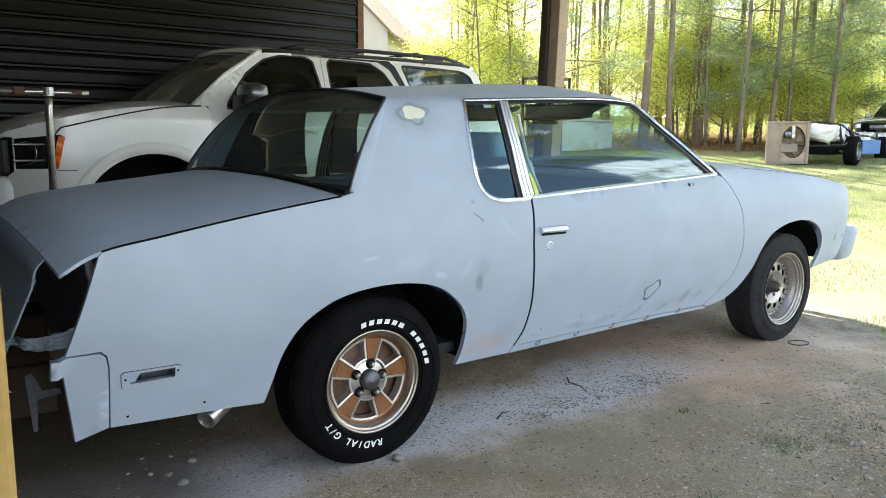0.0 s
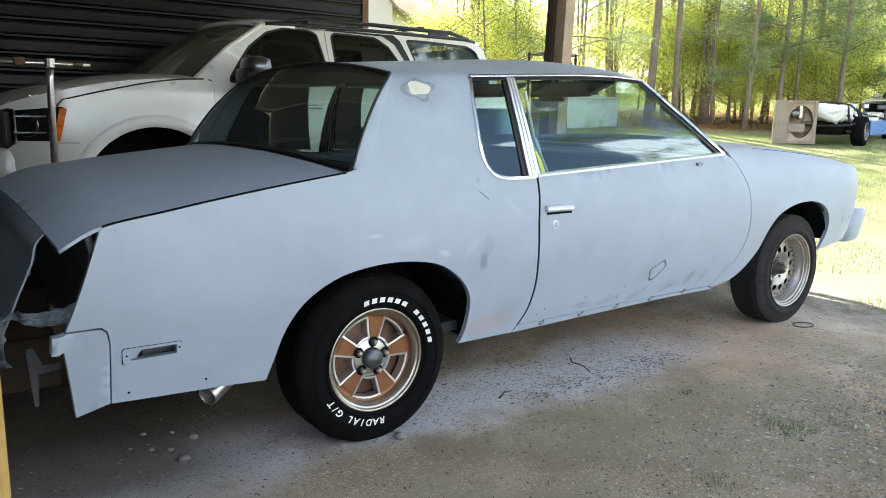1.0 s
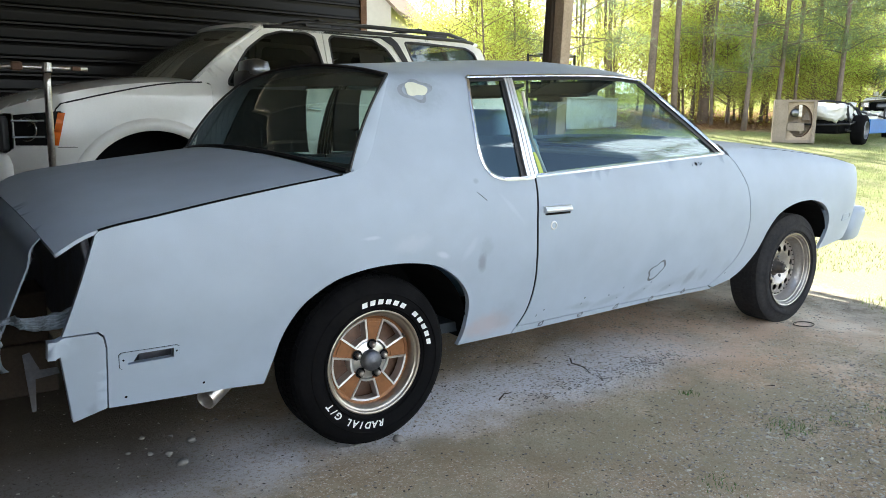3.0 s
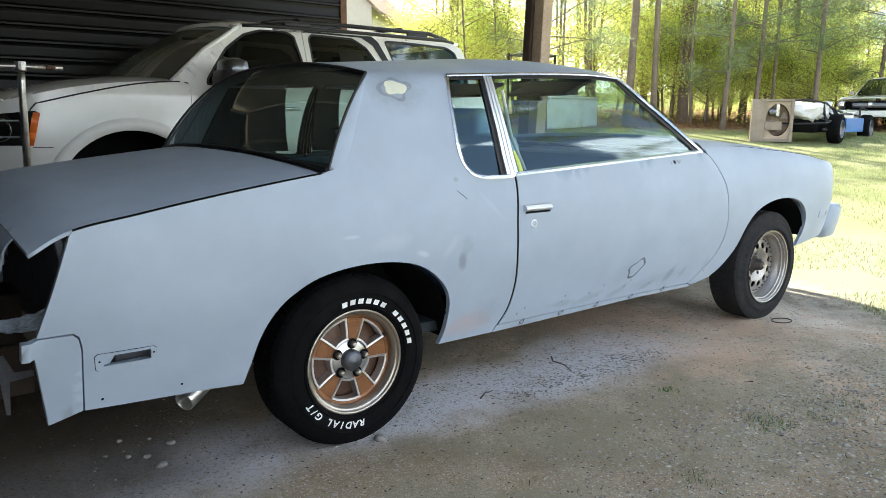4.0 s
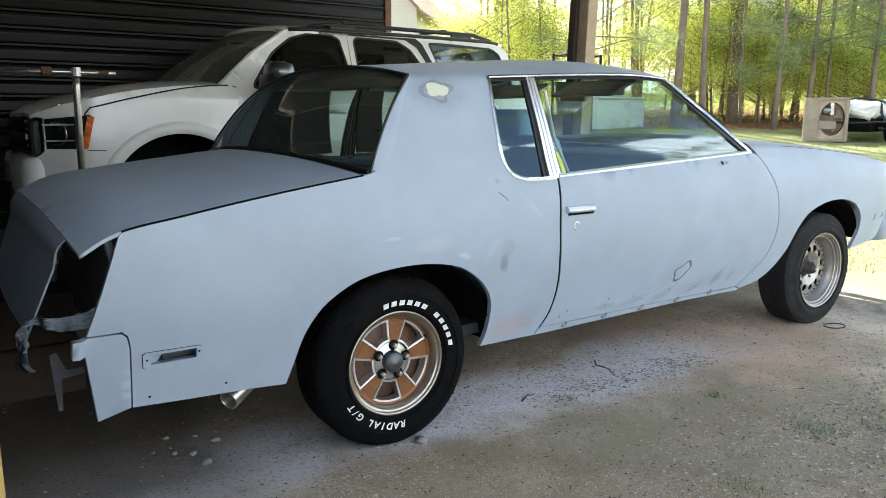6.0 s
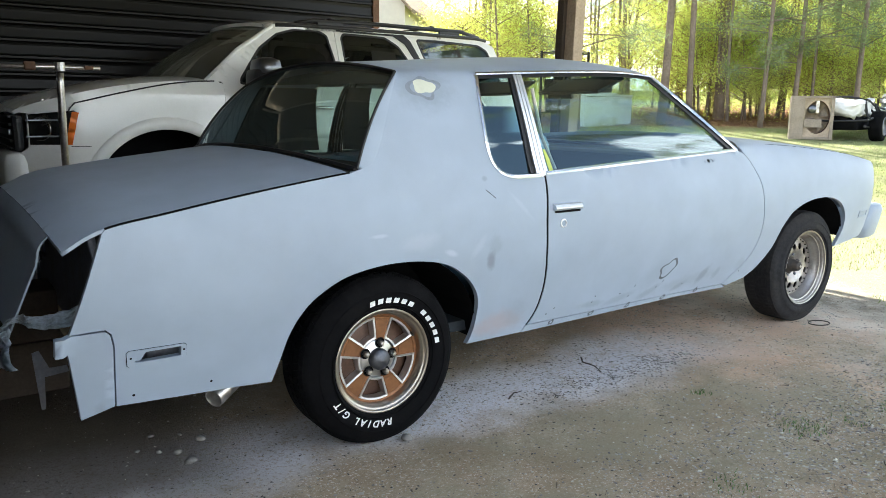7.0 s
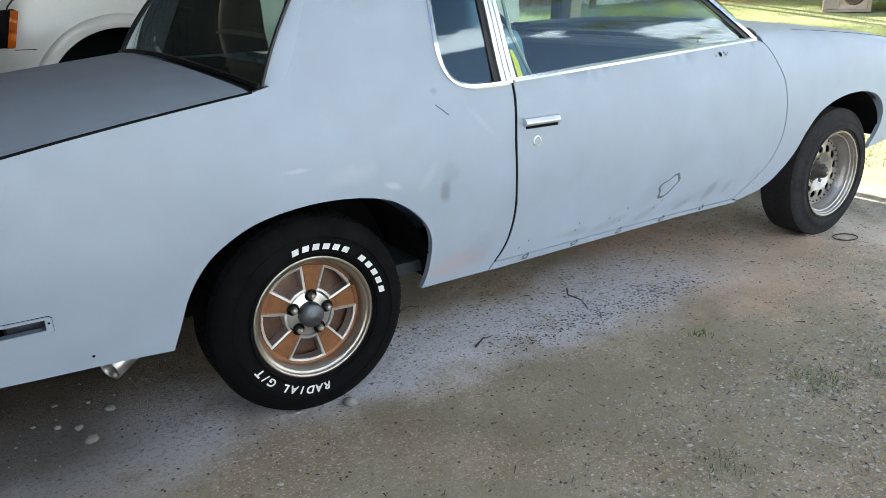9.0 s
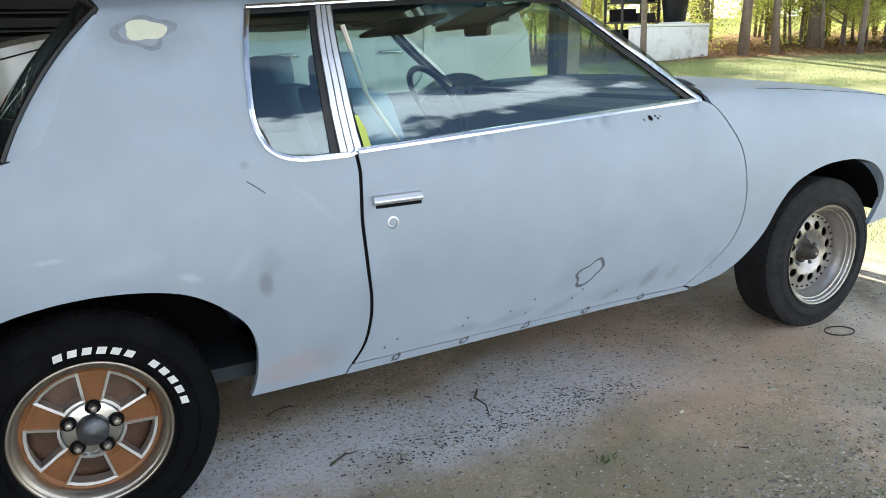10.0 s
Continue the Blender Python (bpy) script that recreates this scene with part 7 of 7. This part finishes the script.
def junk_rack():
    """An open black rack of scrap: posts, shelves, boxes and rods."""
    t = thing("storage_rack", "black open rack heaped with scrap behind the freezer", "rack")
    for x in (0.0, 1.25):
        for y in (0.0, 0.55):
            part("post", box((x, y, 0), (x + 0.05, y + 0.05, 1.95), 0.004), M_BLACK, t)
    for z in (0.35, 0.90, 1.35, 1.88):
        part("shelf", box((0.0, 0.0, z), (1.30, 0.60, z + 0.03), 0.004), M_BLACK, t)
    for lo, hi, m in (((0.08, 0.05, 0.932), (0.52, 0.5, 1.22), M_TAR), ((0.6, 0.05, 0.932), (1.2, 0.5, 1.12), M_BLACK), ((0.1, 0.05, 1.382), (0.7, 0.5, 1.62), M_CABIN), ((0.8, 0.05, 1.382), (1.18, 0.45, 1.72), M_TAR), ((0.15, 0.05, 0.382), (1.1, 0.5, 0.75), M_TAR)):
        part("scrap_box", box(lo, hi, 0.02), m, t)
    for k in range(6):
        part("rod", tube([(0.02, 0.02 + 0.05 * k, 1.925 + 0.02 * (k % 2)), (1.5, 0.05 + 0.07 * k, 1.93 + 0.015 * k)], 0.012, 6), M_STEEL if k % 2 else M_CAP, t, "grey metal rod")
    return t


rack = junk_rack()
rack.matrix_basis = fz_m @ Matrix.Translation((0.0, 0.95, 0.04))
drape = bmesh.new()
drows = [[drape.verts.new((0.62 + 0.10 * (j / 6 - 0.5) * (1 - 0.25 * i / 8) + 0.012 * math.sin(j * 2.1 + i), -0.03 - 0.02 * math.cos(j * 1.7), 1.93 - 0.055 * i)) for j in range(7)] for i in range(9)]
for u, v in zip(drows, drows[1:]):
    for j in range(6):
        drape.faces.new((u[j], u[j + 1], v[j + 1], v[j]))
bmesh.ops.solidify(drape, geom=drape.faces[:], thickness=0.006)
hung = tagged(part("hanging_rag", drape, M_PALE_CLOTH, smooth=True), "white rag hanging from the scrap rack", "cloth")
hung.matrix_basis = rack.matrix_basis.copy()
coil = lathe([(0.36 + 0.02 * math.cos(a), 0.02 * math.sin(a)) for a in np.linspace(0, 2 * math.pi, 7, endpoint=False)], 32, Matrix.Rotation(radians(90), 4, "X"), True)
hose = tagged(part("hose", coil, M_PALE_CLOTH, smooth=True), "white hose ring lying round the black bin", "hose")
hose.matrix_basis = fz_m @ Matrix.Translation((1.15, 0.38, 0.892))


def house():
    t = thing("house", "cream-sided neighbouring house with gabled shingle roof", "house")
    L, w, h, r = 10.0, 4.2, 3.3, 4.2
    part("wall", raw([(0, -w, -1), (0, w, -1), (0, w, h), (0, 0, h + r), (0, -w, h), (L, -w, -1), (L, w, -1), (L, w, h), (L, 0, h + r), (L, -w, h)], [(0, 1, 2, 3, 4), (5, 9, 8, 7, 6), (0, 4, 9, 5), (1, 6, 7, 2)]), M_HOUSE, t, "cream siding")
    for s in (1, -1):
        bm = bmesh.new()
        a = [(-0.3, 0, h + r + 0.05), (L + 0.3, 0, h + r + 0.05), (L + 0.3, s * (w + 0.35), h - 0.30), (-0.3, s * (w + 0.35), h - 0.30)]
        vs = [bm.verts.new(p) for p in a] + [bm.verts.new((x, y, z - 0.14)) for x, y, z in a]
        for f in ((0, 1, 2, 3), (4, 7, 6, 5), (0, 4, 5, 1), (1, 5, 6, 2), (2, 6, 7, 3), (3, 7, 4, 0)):
            bm.faces.new([vs[i] for i in f])
        bmesh.ops.recalc_face_normals(bm, faces=bm.faces)
        part("roof_slope", bm, M_ROOFING, t, "tan shingle slope")
    return t


hs = house()
hs.matrix_basis = Matrix.Translation((12.0, 26.0, 2.1)) @ Matrix.Rotation(radians(45), 4, "Z")

# ---- on the ground by the car ----
def stone_mesh(seed, r):
    bm = bmesh.new()
    bmesh.ops.create_icosphere(bm, subdivisions=2, radius=r)
    for v in bm.verts:
        v.co *= 1 + 0.35 * noise.noise(v.co * (1.2 / r) + Vector((seed * 3.1, 0, 0)))
        v.co.z *= 0.65
    return bm


for i, (x, y, r) in enumerate(((0.05, -0.905, 0.022), (-0.57, -0.52, 0.018), (-0.65, -0.68, 0.019), (-0.67, -0.59, 0.014), (-0.72, -0.55, 0.011), (-0.71, -0.40, 0.010), (-0.62, -0.44, 0.008), (-0.78, -0.50, 0.009))):
    s = tagged(part("stone", stone_mesh(i, r), M_STONE, smooth=True), "pale rounded stone lying on the dirt", "stone", group="loose stones")
    s.matrix_basis = Matrix.Translation((x, y, ground_z(x, y) + r * 0.35)) @ Matrix.Rotation(i * 1.3, 4, "Z")

hoop = lathe([(0.062 + 0.003 * math.cos(a), 0.003 * math.sin(a)) for a in np.linspace(0, 2 * math.pi, 7, endpoint=False)], 30, Matrix.Translation((2.70, -0.95, ground_z(2.70, -0.95) + 0.008)) @ Matrix.Rotation(radians(88), 4, "X") @ Matrix.Diagonal((1, 1, 0.8, 1)), True)
tagged(part("rubber_ring", hoop, M_WOOD_DARK, smooth=True), "thin dark rubber ring lying on the dirt", "ring")
for i, (x, y, a, ln) in enumerate(((1.148, -0.725, -1.83, 0.21), (0.55, -0.42, 0.2, 0.13), (0.62, -0.82, 0.4, 0.10), (1.9, -1.9, 0.9, 0.16))):
    pts = [(x + t * ln * math.cos(a) + 0.012 * math.sin(9 * t + i), y + t * ln * math.sin(a) + 0.012 * math.cos(7 * t), ground_z(x, y) + 0.008) for t in np.linspace(-0.5, 0.5, 7)]
    tagged(part("twig", tube(pts, [0.0035, 0.004, 0.003, 0.003, 0.0025, 0.002, 0.0015], 5), M_WOOD_DARK), "dry dark twig on the dirt", "twig", group="twigs")


def pebbles():
    """Crushed stone strewn over the yard."""
    rng = np.random.default_rng(8)
    verts, faces = [], []
    fan = [(math.cos(a), math.sin(a)) for a in np.linspace(0, 2 * math.pi, 5, endpoint=False)]
    base = [(c, s, -0.3) for c, s in fan] + [(0.62 * c, 0.62 * s, 0.55) for c, s in fan]
    tri = [(5, 6, 7, 8, 9)] + [(k, (k + 1) % 5, 5 + (k + 1) % 5, 5 + k) for k in range(5)]
    n = 0
    while n < 60000:
        x, y = rng.uniform(-1.5, 4.2), rng.uniform(-3.2, 0.6)
        dens = 0.18 + 1.5 * smoothstep(-1.15, -1.9, y) * smoothstep(0.0, 1.5, x) + 0.35 * (noise.noise((x * 1.5, y * 1.5, 9)) > 0.15)
        if rng.uniform() > dens or (x < 0.0 and y > -0.95 and rng.uniform() < 0.8):
            continue
        r = (0.0014 + 0.0046 * rng.uniform() ** 2) * (1 + 0.55 * smoothstep(-1.3, -1.8, y) * smoothstep(0.6, 1.6, x)) * (1 + 0.9 * (rng.uniform() > 0.98))
        q = rng.uniform(0.65, 1.35, (10, 1)) * np.array(base) * r * np.array([1.25, rng.uniform(0.55, 1), 0.55])
        a = rng.uniform(0, 6.28)
        c, s = math.cos(a), math.sin(a)
        z = ground_z(x, y)
        o = len(verts)
        verts += [(x + c * p[0] - s * p[1], y + s * p[0] + c * p[1], z + p[2]) for p in q]
        faces += [tuple(o + i for i in f) for f in tri]
        n += 1
    return verts, faces


def crumbs():
    """Dark bits of dirt and bark fallen along the sill and over the yard."""
    rng = np.random.default_rng(18)
    verts, faces = [], []
    for k in range(7000):
        if k < 700:
            x, y = rng.uniform(0.2, 2.6), -0.55 + rng.normal() * 0.10
        elif k < 1900:
            u = rng.uniform(0, 1) ** 1.3
            x, y = 1.62 - 0.95 * u + rng.normal() * 0.10, -0.88 - 0.02 * u + rng.normal() * 0.055
        else:
            x, y = rng.uniform(-1.2, 3.6), rng.uniform(-2.9, -0.3)
        r, a, z = 0.001 + 0.0036 * rng.uniform() ** 2, rng.uniform(0, 6.28), ground_z(x, y)
        c, s = math.cos(a) * r, math.sin(a) * r
        o = len(verts)
        verts += [(x + 1.8 * c, y + 1.8 * s, z + 0.001), (x - s, y + c, z + 0.001), (x - 1.8 * c, y - 1.8 * s, z + 0.001), (x + s, y - c, z + 0.001), (x, y, z + 0.8 * r)]
        faces += [(o, o + 1, o + 4), (o + 1, o + 2, o + 4), (o + 2, o + 3, o + 4), (o + 3, o, o + 4)]
    return verts, faces


tagged(link("dirt_crumbs", leaf_mesh("dirt_crumbs", *crumbs()), M_CRUMB), "dark crumbs of dirt and bark on the ground", "debris", kind="stuff")


def pebble_mat():
    m = leaf_mat("pebble_mix", (0.40, 0.37, 0.325), 0.6)
    mx = next(q for q in m.node_tree.nodes if q.type == "MIX_SHADER")
    mx.inputs["Fac"].default_value = 0.0
    return m


tagged(link("gravel", leaf_mesh("gravel", *pebbles()), pebble_mat()), "scattered crushed grey gravel on packed dirt", "gravel", kind="stuff")


def blades(rng, spots, h, w):
    verts, faces = [], []
    for x, y in spots:
        a, k = rng.uniform(0, 6.28), rng.uniform(0.5, 1.3)
        z = ground_z(x, y)
        bx, by = rng.normal(size=2) * 0.45 * h * k
        dx, dy = math.cos(a) * w, math.sin(a) * w
        o = len(verts)
        verts += [(x - dx, y - dy, z - 0.004), (x + dx, y + dy, z - 0.004), (x + bx, y + by, z + h * k)]
        faces.append((o, o + 1, o + 2))
    return verts, faces


def lawn():
    rng = np.random.default_rng(4)
    spots = []
    while len(spots) < 85000:
        d = rng.uniform(0, 1) ** 1.5
        x, y = 3.2 + 16 * d + rng.normal() * 0.2, rng.uniform(-4, 10)
        if x - 0.22 * y < 3.6 + 0.35 * noise.noise((x, y, 0)) or 0.45 * x + 0.9 * y > 13.8 or noise.noise((x * 0.9, y * 0.9, 4)) < -0.35:
            continue
        spots.append((x, y))
    return blades(rng, spots, 0.034, 0.0032)


tagged(link("lawn_grass", leaf_mesh("lawn_grass", *lawn()), M_GRASS), "short patchy sunlit lawn grass", "grass", kind="stuff")
for i, (x, y, n, r) in enumerate(((1.30, -1.66, 160, 0.05), (1.28, -1.235, 60, 0.025), (0.70, -1.78, 70, 0.05), (1.75, -1.80, 90, 0.07), (1.5, -1.75, 50, 0.04))):
    rng = np.random.default_rng(70 + i)
    spots = [(x + rng.normal() * r, y + rng.normal() * r) for _ in range(n)]
    tagged(link("grass_tuft", leaf_mesh("grass_tuft", *blades(rng, spots, 0.016, 0.0022)), M_TUFT), "small green grass tuft in the gravel", "grass", kind="stuff")


def straw():
    rng = np.random.default_rng(6)
    verts, faces = [], []
    while len(faces) < 16000:
        x, y = rng.uniform(8, 27), rng.uniform(3, 16)
        if not 13.6 < 0.45 * x + 0.9 * y < 18:
            continue
        z, a, s = ground_z(x, y), rng.uniform(0, 6.28), rng.uniform(0.08, 0.2)
        o = len(verts)
        verts += [(x, y, z + 0.01), (x + s * math.cos(a), y + s * math.sin(a), z + rng.uniform(0.0, 0.12)), (x - 0.012 * math.sin(a), y + 0.012 * math.cos(a), z + 0.015)]
        faces.append((o, o + 1, o + 2))
    return verts, faces


def yard_litter():
    """Dead stems, straw and bark slivers lying flat in the gravel."""
    rng = np.random.default_rng(31)
    verts, faces = [], []
    while len(faces) < 11000:
        x, y = rng.uniform(-0.2, 4.0), rng.uniform(-3.0, -1.0)
        if rng.uniform() > 0.06 + smoothstep(-1.25, -1.9, y) * smoothstep(0.5, 1.6, x):
            continue
        z, a, s, w = ground_z(x, y) + 0.003, rng.uniform(0, 6.28), 0.003 + 0.014 * rng.uniform() ** 2, rng.uniform(0.0006, 0.0014)
        dx, dy = math.cos(a) * s, math.sin(a) * s
        o = len(verts)
        verts += [(x - dx - dy * w / s, y - dy + dx * w / s, z), (x - dx + dy * w / s, y - dy - dx * w / s, z), (x + dx + dy * w / s, y + dy - dx * w / s, z + rng.uniform(0, 0.006)), (x + dx - dy * w / s, y + dy + dx * w / s, z + rng.uniform(0.001, 0.006))]
        faces.append((o, o + 1, o + 2, o + 3))
    return verts, faces


tagged(link("yard_litter", leaf_mesh("yard_litter", *yard_litter()), M_LITTER), "dead stems and straw strewn in the gravel", "litter", kind="stuff")
tagged(link("pine_straw_litter", leaf_mesh("pine_straw_litter", *straw()), M_STRAW), "reddish pine straw under the trees", "litter", kind="stuff")

# rag and block by the open tail
rag_bm = bmesh.new()
path = smooth_line([(-0.95, -0.79, 0.575), (-1.02, -0.76, 0.560), (-1.08, -0.70, 0.560), (-1.13, -0.64, 0.54), (-1.145, -0.62, 0.48), (-1.14, -0.615, 0.40)], 9)
rows = []
for i, p in enumerate(path):
    k = i / (len(path) - 1)
    row = []
    for j in range(17):
        s = j / 16 - 0.5
        q = Vector(p) + Vector((-0.03 * s * k, 0.035 * s * (1 - k), 0.045 * s * (1 - k))) + Vector((0.065 * s * k, -0.05 * s * k, 0))
        q += 0.016 * noise.noise_vector(q * 18) + 0.007 * noise.noise_vector(q * 45) + Vector((0.008, -0.008, 0.004)) * math.sin(j * 1.9 + 0.35 * i)
        row.append(rag_bm.verts.new(q))
    rows.append(row)
for u, v in zip(rows, rows[1:]):
    for j in range(16):
        rag_bm.faces.new((u[j], u[j + 1], v[j + 1], v[j]))
bmesh.ops.solidify(rag_bm, geom=rag_bm.faces[:], thickness=0.004)
tagged(part("rag", rag_bm, M_CLOTH, smooth=True), "crumpled blue-white rag hanging from the open tail", "cloth")
blk = thing("wooden_block", "brown timber block standing on the dirt", "block", (-1.1, 0.35, 0))
part("timber", box((-1.45, 0.30, -0.01), (-0.86, 0.60, 0.21), 0.01), M_WOOD_DARK, blk)
part("timber", box((-1.42, 0.31, 0.212), (-0.88, 0.58, 0.42), 0.01), M_WOOD_DARK, blk)
